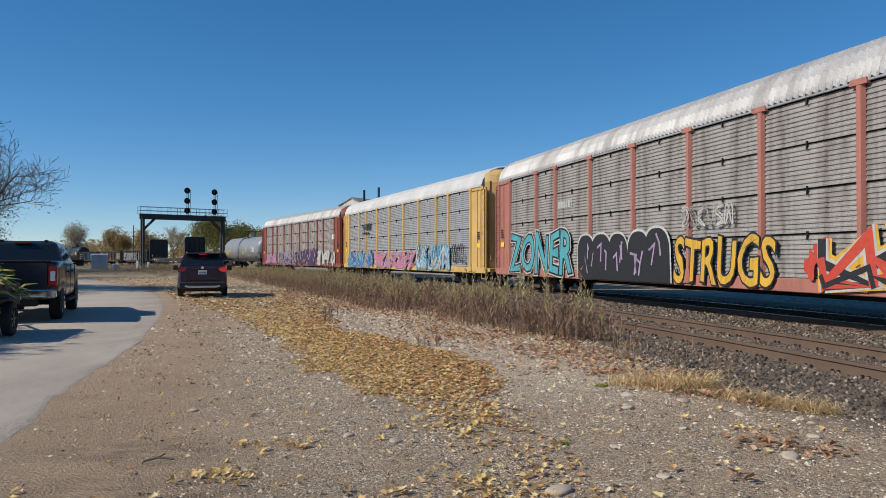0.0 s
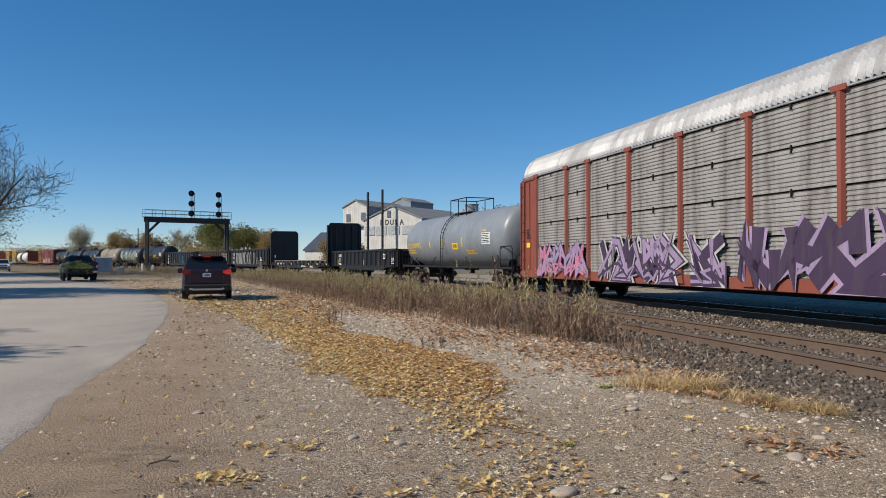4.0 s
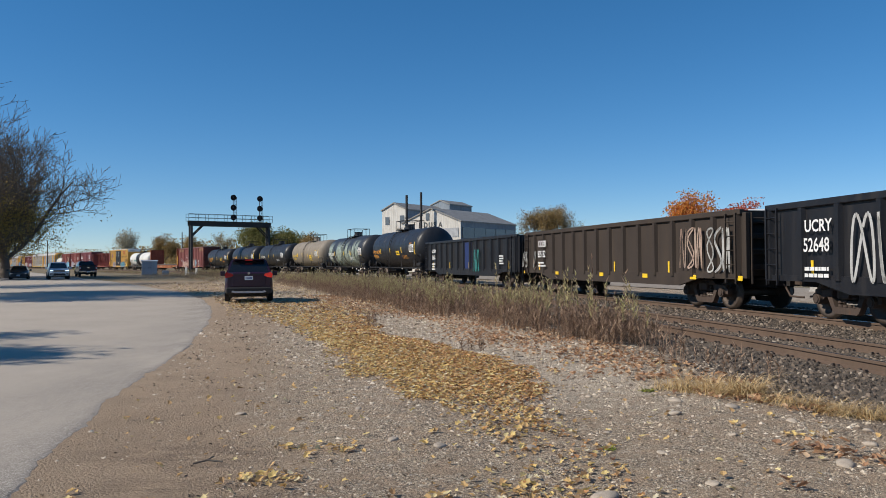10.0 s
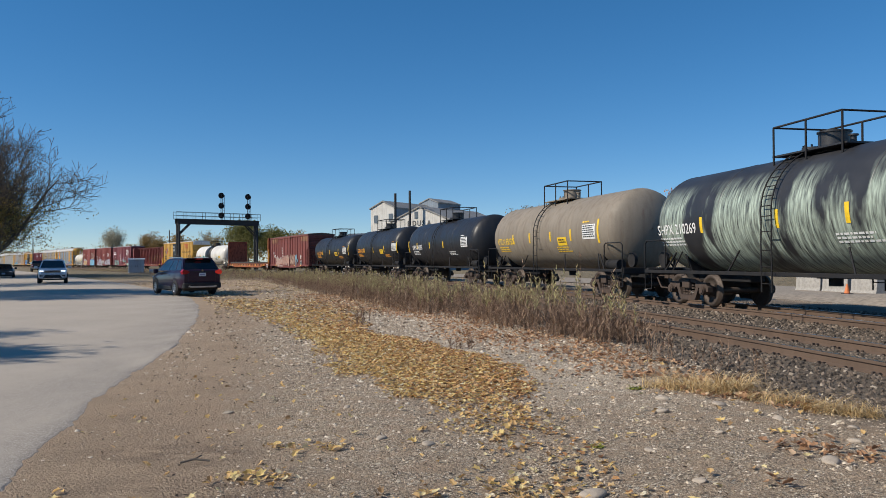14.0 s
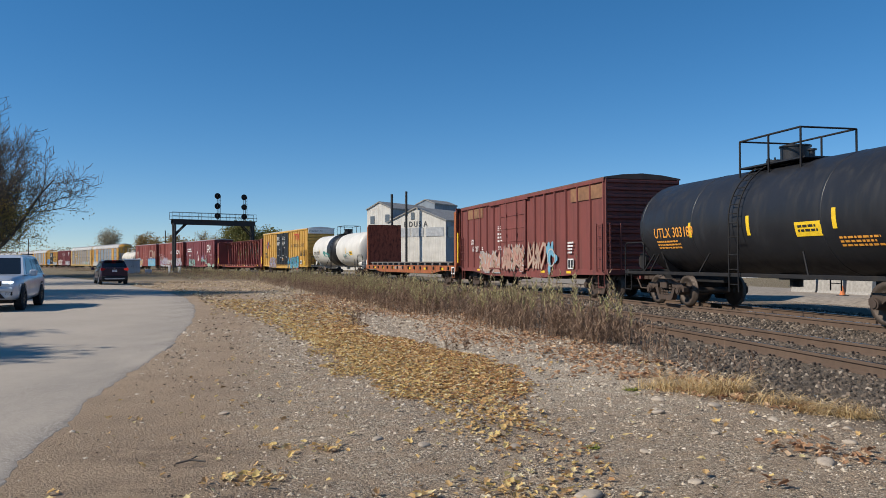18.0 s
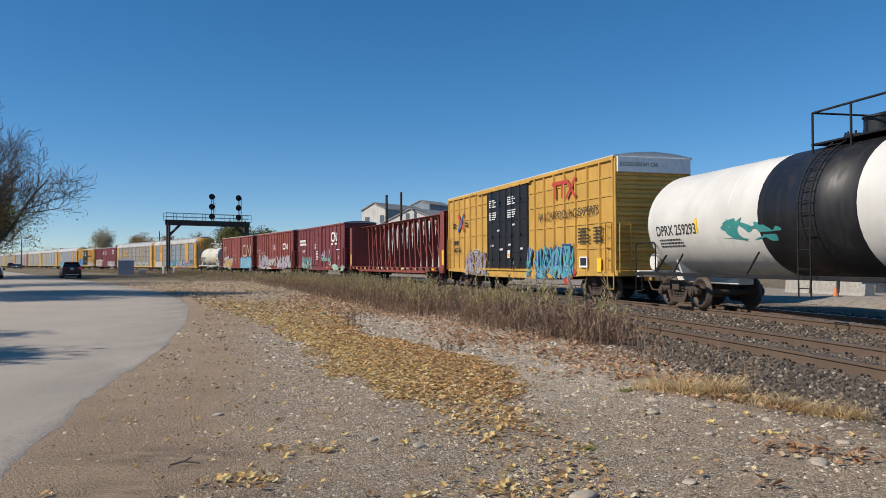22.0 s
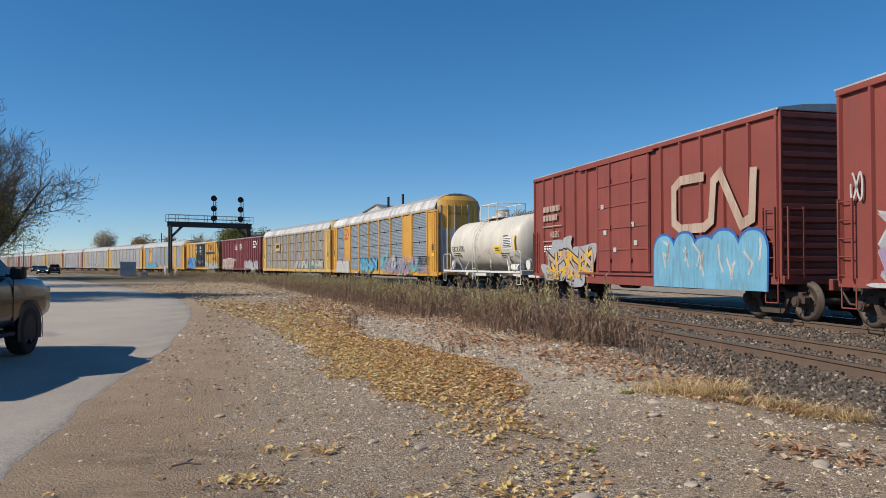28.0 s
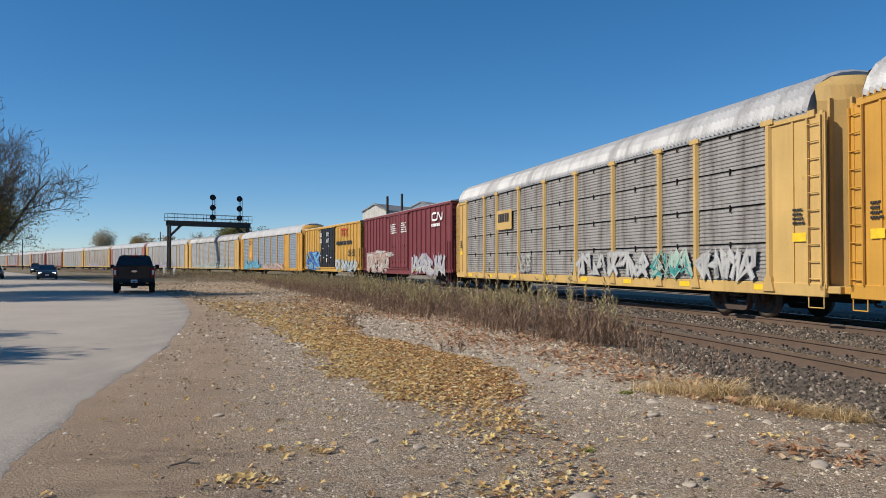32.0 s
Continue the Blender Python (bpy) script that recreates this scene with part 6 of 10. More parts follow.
# boxcars
YB = -1.47 - 0.081
c, L = CAR_16
railmark(c, "UCRY", -7.35, 2.27, 0.5, 0.24, WHITE, YB)
number(c, "61", -7.1, 1.88, 0.26, WHITE, YB, 0.8)
number(c, "207", -6.6, 1.88, 0.26, WHITE, YB, 0.8)
for x, z, w, h in ((-3.28, 3.05, 0.55, 0.24), (-3.3, 2.72, 0.65, 0.5), (-3.2, 2.1, 0.5, 0.2), (-5.6, 2.1, 0.2, 0.3)):
    bars(c, x, z, w, h, 3, WHITE, YB, seed=14)
tag_art(c, -5.9, -3.0, 0.8, 1.85, (CREAM, SALMON), GREY_MARK, YB - 0.01, 4, 51, BONE)
tag_art(c, -2.5, 0.2, 0.9, 2.1, (CREAM, SALMON), BROWN_RED, YB - 0.08, 4, 52, BONE)
tag_art(c, 0.5, 2.3, 0.95, 2.2, (CREAM,), BROWN_RED, YB - 0.01, 3, 53)
smear(c, 2.5, 3.3, 1.0, 1.9, SKY_BLUE, YB - 0.01, 3, 5)
stroke(g := Geo(), [(2.9 + 0.35 * math.cos(a), 1.5 + 0.35 * math.sin(a)) for a in [6.2832 * k / 14 for k in range(15)]], 0.06, YB - 0.02)
part("graffiti", g, BONE, c, "sprayed ring")
bars(c, 4.4, 2.1, 0.5, 0.5, 4, WHITE, YB, seed=15)
plate(c, 4.4, 1.45, 0.5, 0.4, WHITE, YB, "sign")
plate(c, 4.46, 1.40, 0.17, 0.3, BLACK_MARK, YB - 0.005, "sign")
plate(c, 4.68, 1.40, 0.17, 0.3, BLACK_MARK, YB - 0.005, "sign")
plate(c, -8.0, 4.12, 2.4, 0.5, plain("patched_brown_paint", (0.24, 0.12, 0.06), 0.7, vary=0.3, scale=3), YB + 0.045, "patched_panel")
plate(c, 4.6, 4.12, 2.6, 0.5, bpy.data.materials["patched_brown_paint"], YB + 0.045, "patched_panel")


def yellow_box(c, word):
    g = Geo()
    for a, b in (((3.9, 4.45), (5.2, 4.45)), ((4.15, 4.45), (4.15, 3.9)), ((4.75, 4.45), (4.75, 3.9)), ((5.15, 4.5), (5.85, 3.85)), ((5.85, 4.5), (5.15, 3.85))):
        stroke(g, [a, b], 0.15, YB)
    part("owner_sign", g, RED_MARK, c, "red owner's sign as plain bars")
    if word:
        part("slogan", lettering("RAILCARPOOLING EXPERTS", 0.47, BLACK_MARK, 2.5, YB, 3.05, 0.88), None, c)
    else:
        bars(c, 2.5, 3.4, 4.6, 0.35, 1, BLACK_MARK, YB, 0.1, "slogan", 2)
    for x, z in ((-3.3, 4.35), (-0.9, 4.35)):
        bars(c, x, z, 1.0, 0.4, 4, WHITE, -1.47 - 0.104, seed=21)
        bars(c, x, z - 0.6, 1.0, 0.4, 4, WHITE, -1.47 - 0.104, seed=22)
    for x, z in ((-3.1, 2.2), (-1.9, 2.0), (-0.8, 2.2), (0.5, 2.0), (-2.2, 2.9), (-0.3, 3.1)):
        bars(c, x, z, 0.4, 0.16, 1, WHITE, -1.47 - 0.104, seed=int(z * 10))
    plate(c, -0.9, 1.9, 0.3, 0.35, WHITE, -1.47 - 0.104, "sign")
    plate(c, -0.86, 1.75, 0.22, 0.14, ORANGE_MARK, -1.47 - 0.109, "sign")
    bars(c, 6.1, 2.6, 0.9, 0.6, 5, BLACK_MARK, YB, seed=24)
    bars(c, 7.3, 2.6, 0.8, 0.6, 5, BLACK_MARK, YB, seed=25)
    plate(c, 6.2, 1.55, 0.62, 0.4, WHITE, YB, "sign")
    plate(c, 6.28, 1.5, 0.46, 0.28, BLACK_MARK, YB - 0.005, "sign")


c, L = CAR_19
yellow_box(c, True)
bars(c, -9.1, 2.54, 1.2, 0.22, 1, BLACK_MARK, YB, 0.1)
number(c, "640766", -9.1, 1.9, 0.27, BLACK_MARK, YB, 1.1)
g = Geo()
stroke(g, [(-8.2, 3.9), (-7.3, 3.1)], 0.2, YB)
part("owner_sign", g, RED_MARK, c)
g = Geo()
stroke(g, [(-7.3, 3.9), (-8.2, 3.1)], 0.2, YB - 0.003)
part("owner_sign", g, BLUE, c)
bars(c, -9.2, 3.5, 0.6, 0.3, 2, BLACK_MARK, YB, seed=27)
bars(c, -7.1, 3.5, 0.6, 0.3, 2, BLACK_MARK, YB, seed=28)
tag_art(c, -6.9, -3.8, 0.7, 1.95, (LILAC, GREY_MARK), BLACK_MARK, YB - 0.012, 5, 61, BONE, 0.28)
tag_art(c, 1.35, 5.7, 0.66, 2.0, (SKY_BLUE, CYAN), BLACK_MARK, YB - 0.012, 6, 62, BLUE, 0.28)
smear(c, 4.6, 5.9, 0.6, 1.1, RED_MARK, YB - 0.01, 6, 6)
plate(c, 7.55, 1.5, 0.3, 0.5, YELLOW_MARK, YB, "reflector")
for sgn in (1,):
    g = Geo().box(L - 0.02, L + 0.13, -1.43, 1.43, 4.42, 4.95, 0.01)
    ep = part("end_band", g, WHITE, c, "white end band with height warning")
    me = lettering("EXCESS HEIGHT CAR", 0.2, BLACK_MARK, 0, 0, 0, 0.8)
    me.transform(Matrix.Translation((L + 0.137, -1.35, 4.62)) @ Matrix.Rotation(math.pi / 2, 4, "Z"))
    part("warning_text", me, None, ep)
c, L = CAR_28
yellow_box(c, False)
tag_art(c, -8.5, -3.2, 0.75, 2.6, (SKY_BLUE, BLUE), BLUE, YB - 0.012, 4, 63, fat=0.5)
tag_art(c, 2.3, 8.9, 0.7, 1.75, (BONE,), SKY_BLUE, YB - 0.012, 7, 64)

c, L = CAR_21
worm(c, 4.0, 5.9, 3.3, 4.2, WHITE, YB, 0.2)
bars(c, 4.0, 3.2, 0.8, 0.22, 1, WHITE, YB, 0.1, "owner_mark", 31)
bars(c, 5.1, 3.2, 0.9, 0.22, 1, WHITE, YB, 0.1, "owner_mark", 32)
bars(c, -7.7, 3.75, 2.7, 0.7, 2, WHITE, YB, 0.35, "owner_mark", 33)
number(c, "405608", -6.6, 2.46, 0.26, WHITE, YB, 0.95)
for x, z, w, h, n in ((-1.9, 3.2, 0.9, 0.5, 4), (-1.2, 2.5, 0.9, 0.9, 6), (3.3, 2.6, 0.2, 0.5, 4), (5.6, 2.6, 1.2, 0.16, 1), (6.2, 2.0, 0.4, 0.3, 3)):
    bars(c, x, z, w, h, n, WHITE, -1.575, seed=34)
plate(c, 3.2, 1.55, 0.55, 0.42, WHITE, YB, "sign")
plate(c, 3.26, 1.5, 0.18, 0.32, BLACK_MARK, YB - 0.005, "sign")
plate(c, 3.5, 1.5, 0.18, 0.32, BLACK_MARK, YB - 0.005, "sign")
tag_art(c, -6.7, -2.9, 0.72, 2.0, (TEAL, MINT), BONE, YB - 0.012, 5, 71, fat=0.2)
tag_art(c, 0.7, 3.8, 1.5, 2.1, (MINT, TEAL), BONE, YB - 0.012, 4, 72, fat=0.22)
smear(c, 0.9, 2.2, 2.0, 2.6, LILAC, YB - 0.01, 7, 5)
smear(c, 4.9, 7.6, 0.72, 1.1, MINT, YB - 0.01, 8, 8)
scribble(c, -8.3, -7.8, 2.5, 3.1, LILAC, YB, 2, 73, 0.05)

c, L = CAR_22
worm(c, 3.4, 5.4, 2.9, 3.6, WHITE, YB, 0.22)
number(c, "40", -7.1, 2.45, 0.24, WHITE, YB, 0.9)
number(c, "57", -6.0, 2.45, 0.24, WHITE, YB, 0.9)
number(c, "97", -5.0, 2.45, 0.24, WHITE, YB, 0.9)
bars(c, -7.1, 3.07, 0.45, 0.22, 1, WHITE, YB, 0.1)
tag_art(c, -7.3, -2.4, 0.72, 2.35, (GREY_MARK, LILAC), BONE, YB - 0.012, 6, 81, fat=0.4)
tag_art(c, -2.2, 0.6, 0.95, 1.95, (BONE,), BROWN_RED, YB - 0.08, 3, 82)
tag_art(c, 0.9, 6.8, 0.72, 2.2, (BONE, LILAC), GREY_MARK, YB - 0.012, 7, 83, fat=0.34)
smear(c, -7.2, -2.4, 0.7, 0.95, BONE, YB - 0.006, 9, 8)
scribble(c, -8.2, -7.8, 2.6, 3.2, BONE, YB, 1, 84, 0.05)
bars(c, -0.4, 3.5, 0.8, 0.6, 5, WHITE, -1.575, seed=36)

c, L = CAR_23
worm(c, 2.4, 6.4, 2.2, 3.85, CREAM, YB, 0.16)
bars(c, -7.3, 3.7, 1.9, 0.72, 2, CREAM, YB, 0.35, "owner_mark", 38)
number(c, "406595", -6.6, 2.42, 0.25, CREAM, YB, 0.85)
g = Geo().box(-7.3, -5.4, YB - 0.004, YB, 2.86, 2.9).box(-7.3, -5.4, YB - 0.004, YB, 2.26, 2.3)
part("stencil", g, CREAM, c)
bars(c, -7.2, 2.1, 1.6, 0.3, 3, WHITE, YB, seed=39)
smear(c, -6.6, -2.9, 0.9, 2.1, GREY_MARK, YB - 0.006, 10, 9)
tag_art(c, -6.9, -2.7, 0.7, 1.95, (CREAM, GOLD), BLACK_MARK, YB - 0.012, 4, 91, GREY_MARK, 0.34)
bubble_art(c, 1.6, 6.6, 0.68, 2.25, SKY_BLUE, BLUE, BONE, YB - 0.04, 5, 92)
for x, z in ((-2.0, 3.4), (-1.8, 2.5), (0.1, 2.7), (0.3, 2.1), (-1.1, 1.9)):
    plate(c, x, z, 0.22, 0.16, BONE, -1.575, "sign")

c, L = CAR_27
worm(c, 6.6, 8.6, 3.95, 4.5, WHITE, YB, 0.24)
bars(c, 6.6, 3.8, 1.8, 0.2, 1, WHITE, YB, 0.1, "owner_mark", 41)
for x in (-2.1, 0.2):
    bars(c, x, 4.2, 1.5, 0.75, 5, WHITE, -1.575, seed=42)
tag_art(c, -8.8, -2.6, 0.66, 2.2, (CREAM, BONE), BROWN_RED, YB - 0.012, 7, 93, BONE)
tag_art(c, 2.8, 9.0, 0.66, 2.0, (GREY_MARK, BONE), LILAC, YB - 0.012, 6, 94)
for i, m in enumerate((BONE,)):
    smear(c, -8.6, -2.6, 1.9, 2.3, m, YB - 0.006, 12, 8)

# centerbeam end bulkhead and sill
c, L = CAR_20
for sgn in (-1, 1):
    bars(c, sgn * 3.0, 1.0, 1.4, 0.14, 1, WHITE, -1.505, seed=44)
me = lettering("WARNING", 0.26, WHITE, 0, 0, 0, 0.8)
me.transform(Matrix.Translation((L - 0.055, -0.2, 3.3)) @ Matrix.Rotation(-math.pi / 2, 4, "Z"))
for v in me.vertices:
    v.co.x = -(L - 0.145) - 0.0
part("warning_text", me, None, c)
for x in (-9.8, -6.9, -3.8, -0.6, 2.6, 5.7, 8.8):
    plate(c, x, 0.99, 0.4, 0.12, YELLOW_MARK, -1.505, "reflector")

# autoracks of the second half
worm(CAR_25, -9.5, -7.85, 3.85, 4.5, RED_MARK, Y1 + 0.06, 0.2)
bars(CAR_25, -9.4, 3.72, 1.5, 0.2, 1, RED_MARK, Y1 + 0.06, 0.1, "owner_mark", 45)
bubble_art(CAR_25, -12.2, -7.8, 0.66, 1.8, BONE, LILAC, GREY_MARK, Y1, 4, 101)
tag_art(CAR_25, -4.1, 0.7, 0.66, 1.95, (CYAN, SKY_BLUE), BLUE, Y1, 5, 102, BLUE)
for i, (m, a, b) in enumerate(((CYAN_FOG, 1.6, 3.4), (LILAC_FOG, 2.6, 5.2), (PINK_FOG, 3.8, 6.2), (MINT_FOG, 4.5, 8.0), (LILAC_FOG, 5.6, 8.2), (PINK_FOG, 7.2, 9.0), (CYAN_FOG, 8.0, 9.8))):
    smear(CAR_25, a, b, 0.9, 1.9, m, Y1 - 0.004 * i, 40 + i, 6)
tag_art(CAR_25, 2.4, 8.6, 0.7, 1.7, (LILAC_FOG, PINK_FOG), CYAN_FOG, Y1 - 0.04, 6, 103, fat=0.2)
scribble(CAR_25, 10.0, 12.0, 1.3, 1.9, BLACK_MARK, Y1, 6, 104, 0.035)
scribble(CAR_25, 9.9, 12.1, 0.8, 1.2, LILAC, Y1, 6, 105, 0.03)
plate(CAR_25, -6.2, 0.84, 1.9, 0.22, BLACK_MARK, Y1 + 0.05, "number_panel")
number(CAR_25, "TTGX 696811", -6.08, 0.67, 0.13, WHITE, Y1 + 0.044, 0.95)
plate(CAR_26, -7.0, 3.85, 2.0, 0.9, YELLOW, Y1, "owner_panel", "yellow panel with dark bars")
bars(CAR_26, -6.75, 3.7, 1.5, 0.45, 1, BLACK_MARK, Y1 - 0.006, 0.1, "owner_mark", 46)
for a, b, s in ((1.6, 3.9, 111), (4.1, 6.6, 112), (9.1, 11.5, 114)):
    tag_art(CAR_26, a, b, 0.9, 1.75, (BONE,), GREY_MARK, Y1, 4, s, fat=0.3)
tag_art(CAR_26, 6.8, 8.9, 0.9, 1.75, (MINT, TEAL), BONE, Y1, 4, 113, fat=0.3)
scribble(CAR_26, -4.4, -2.8, 1.0, 1.75, BONE, Y1, 3, 115, 0.06)
for x in (-11.5, -8.3, -5.0, -1.5, 1.9, 5.0, 8.2, 11.4):
    plate(CAR_26, x, 0.86, 0.5, 0.14, YELLOW_MARK, -1.534, "reflector")
tag_art(CAR_29, -11.6, -2.9, 0.66, 1.9, (SKY_BLUE, CYAN), BLUE, Y1, 6, 121)
tag_art(CAR_29, -1.8, 7.0, 0.66, 1.5, (BONE, SALMON), SALMON, Y1, 7, 122)
worm(CAR_29, -8.9, -7.3, 3.9, 4.4, BLACK_MARK, Y1 + 0.06, 0.22)
plate(CAR_29, -8.7, 3.0, 1.0, 0.7, ORANGE_MARK, Y1 + 0.06, "sign")
tag_art(CAR_30, -9, 9, 0.7, 1.6, (BONE, MINT), GREY_MARK, Y1, 12, 123, fat=0.3)
for i in range(4):
    car = CARS[30 + i][0]
    tag_art(car, -9 + i, 6 - i, 0.7, 1.6, (BONE, SKY_BLUE if i % 2 else LILAC), GREY_MARK, Y1, 9, 130 + i, fat=0.35)

HALF = {car.name: (tail - nose) / 2 for car, nose, tail, off in CARS}
# the marks were laid out from the cars' measured couplings; each set sits a little along its car
ALONG = {CAR_25.name: 0.35, CAR_4[0].name: 0.55, CAR_5[0].name: 1.1, CAR_6[0].name: 1.25, CAR_7[0].name: 1.2, CAR_8[0].name: 0.75, CAR_9[0].name: 0.5, CAR_10[0].name: 0.15, CAR_11[0].name: -0.55, CAR_12[0].name: -0.8, CAR_13[0].name: -0.05, CAR_14[0].name: 0.65, CAR_15[0].name: 0.85, CAR_16[0].name: 0.9, CAR_17[0].name: 0.95, CAR_18[0].name: 0.95, CAR_19[0].name: 0.75, CAR_20[0].name: 0.5, CAR_21[0].name: 0.45, CAR_22[0].name: 0.66, CAR_23[0].name: 0.7, CAR_24[0].name: 0.65}
for ob in bpy.data.objects:
    if ob not in BEFORE_MARKS and ob.parent is not None and ob.parent.name in ALONG:
        xs = [v.co.x + ob.location.x for v in ob.data.vertices]
        if xs and max(max(xs), -min(xs)) < HALF[ob.parent.name] - 0.75:
            ob.location.x += ALONG[ob.parent.name]

# ---- road vehicles ----
# A vehicle's space: x ahead, y to its left, z up from the road, origin under its middle.
MOVERS = []


def car_paint(name, col, flake=0.25):
    m, nt, b = nodes_of(name, 0.3, flake)
    b.inputs["Specular IOR Level"].default_value = 0.3
    n = noise_of(nt, 2.2, 4)
    c = mixed(nt, ramp(nt, n, 0.35, 0.7), scaled(col, 0.92), scaled(col, 1.1))
    dust = ramp(nt, noise_of(nt, 5, 5, (1, 1, 2.5)), 0.5, 0.8)
    nt.links.new(mixed(nt, times(nt, dust, 0.05), c, (0.16, 0.14, 0.12)), b.inputs["Base Color"])
    b.inputs["Coat Weight"].default_value, b.inputs["Coat Roughness"].default_value = 0.45, 0.06
    return m


PLUM = car_paint("dark_plum_car_paint", (0.030, 0.013, 0.030), 0.15)
INK = car_paint("black_truck_paint", (0.004, 0.004, 0.005), 0.0)
NAVY = car_paint("dark_grey_truck_paint", (0.022, 0.024, 0.034))
PALE = car_paint("pale_silver_blue_car_paint", (0.52, 0.56, 0.62))
SLATE = car_paint("dark_slate_car_paint", (0.03, 0.035, 0.042))
GLASS, nt, b = nodes_of("tinted_window_glass", 0.04)
b.inputs["Base Color"].default_value = (0.012, 0.014, 0.016, 1)
b.inputs["Specular IOR Level"].default_value = 0.7
TYRE = plain("tyre_rubber", (0.016, 0.016, 0.017), 0.85, bump=0.2, scale=20)
RIM = plain("alloy_rim", (0.48, 0.48, 0.50), 0.3, 0.9)
RIM_DARK = plain("dark_alloy_rim", (0.05, 0.05, 0.055), 0.35, 0.8)
TRIM = plain("black_plastic_trim", (0.015, 0.015, 0.016), 0.7, bump=0.1, scale=30)
CHROME = plain("chrome_trim", (0.62, 0.62, 0.64), 0.12, 1.0, vary=0.03)
RED_LENS = plain("red_lamp_lens", (0.32, 0.008, 0.012), 0.15, vary=0.05)
RED_GLOW = plain("lit_red_lamp", (0.9, 0.05, 0.03), 0.2, glow=0.15, vary=0.05)
AMBER_GLOW = plain("lit_amber_lamp", (1.0, 0.35, 0.04), 0.2, glow=2.5, vary=0.05)
HEAD_GLOW = plain("lit_head_lamp", (0.85, 0.95, 1.0), 0.1, glow=2.2, vary=0.03)
PLATE_WHITE = plain("white_number_plate", (0.70, 0.72, 0.74), 0.4)
PLATE_MARK = plain("blue_plate_marks", (0.05, 0.09, 0.25), 0.5)


def body_loft(stations):
    """Stations of (x, half width, low z, high z, top half width): a rounded closed body."""
    rings = []
    for x, w, lo, hi, tw in stations:
        h = hi - lo
        half = [(w * 0.86, lo), (w * 0.97, lo + 0.06), (w, lo + 0.25 * h), (w, lo + 0.55 * h), (w * 0.985, lo + 0.8 * h), (max(tw, w * 0.5) + 0.02, hi - 0.035), (tw - 0.06, hi), (tw * 0.5, hi + 0.012)]
        rings.append([(x, -y, z) for y, z in half] + [(x, y, z) for y, z in half[::-1]])
    g = Geo().sheet(rings, True, True)
    n = len(rings[0])
    g.add(rings[0], [tuple(range(n))])
    g.add(rings[-1], [tuple(range(n))[::-1]])
    return g


def patch(g, quad, u0, u1, v0, v1, lift=0.006):
    """A quad inset on another quad (corners: low-left, low-right, high-right, high-left)."""
    a, b, c, d = (Vector(p) for p in quad)
    n = (b - a).cross(d - a).normalized() * lift

    def at(u, v):
        return (a * (1 - u) + b * u) * (1 - v) + (d * (1 - u) + c * u) * v + n
    g.add([at(u0, v0), at(u1, v0), at(u1, v1), at(u0, v1)], [(0, 1, 2, 3)])


def cabin(car, mat, base, roof, side_panes, name="cabin"):
    """The glasshouse: base and roof are (rear x, front x, half width, z)."""
    xr, xf, w, z = base
    rr, rf, rw, rz = roof
    g = Geo()
    lower = [(xr, -w, z), (xf, -w, z), (xf, w, z), (xr, w, z)]
    upper = [(rr, -rw, rz - 0.07), (rf, -rw, rz - 0.07), (rf, rw, rz - 0.07), (rr, rw, rz - 0.07)]
    top = [(rr + 0.12, -rw + 0.13, rz), (rf - 0.2, -rw + 0.13, rz), (rf - 0.2, rw - 0.13, rz), (rr + 0.12, rw - 0.13, rz)]
    g.sheet([lower, upper, top], False, True)
    g.add(top, [(0, 1, 2, 3)])
    cab = part(name, g, mat, car)
    right = (lower[0], lower[1], upper[1], upper[0])
    left = (lower[2], lower[3], upper[3], upper[2])
    back = (lower[3], lower[0], upper[0], upper[3])
    front = (lower[1], lower[2], upper[2], upper[1])
    for quad, panes in ((right, side_panes), (left, [(1 - b, 1 - a) for a, b in side_panes])):
        for u0, u1 in panes:
            g = Geo()
            patch(g, quad, u0, u1, 0.06, 0.93)
            part("side_window", g, GLASS, cab)
    g = Geo()
    patch(g, back, 0.05, 0.95, 0.10, 0.94)
    part("rear_window", g, GLASS, cab)
    g = Geo()
    patch(g, front, 0.05, 0.95, 0.06, 0.95)
    part("windscreen", g, GLASS, cab)
    return cab


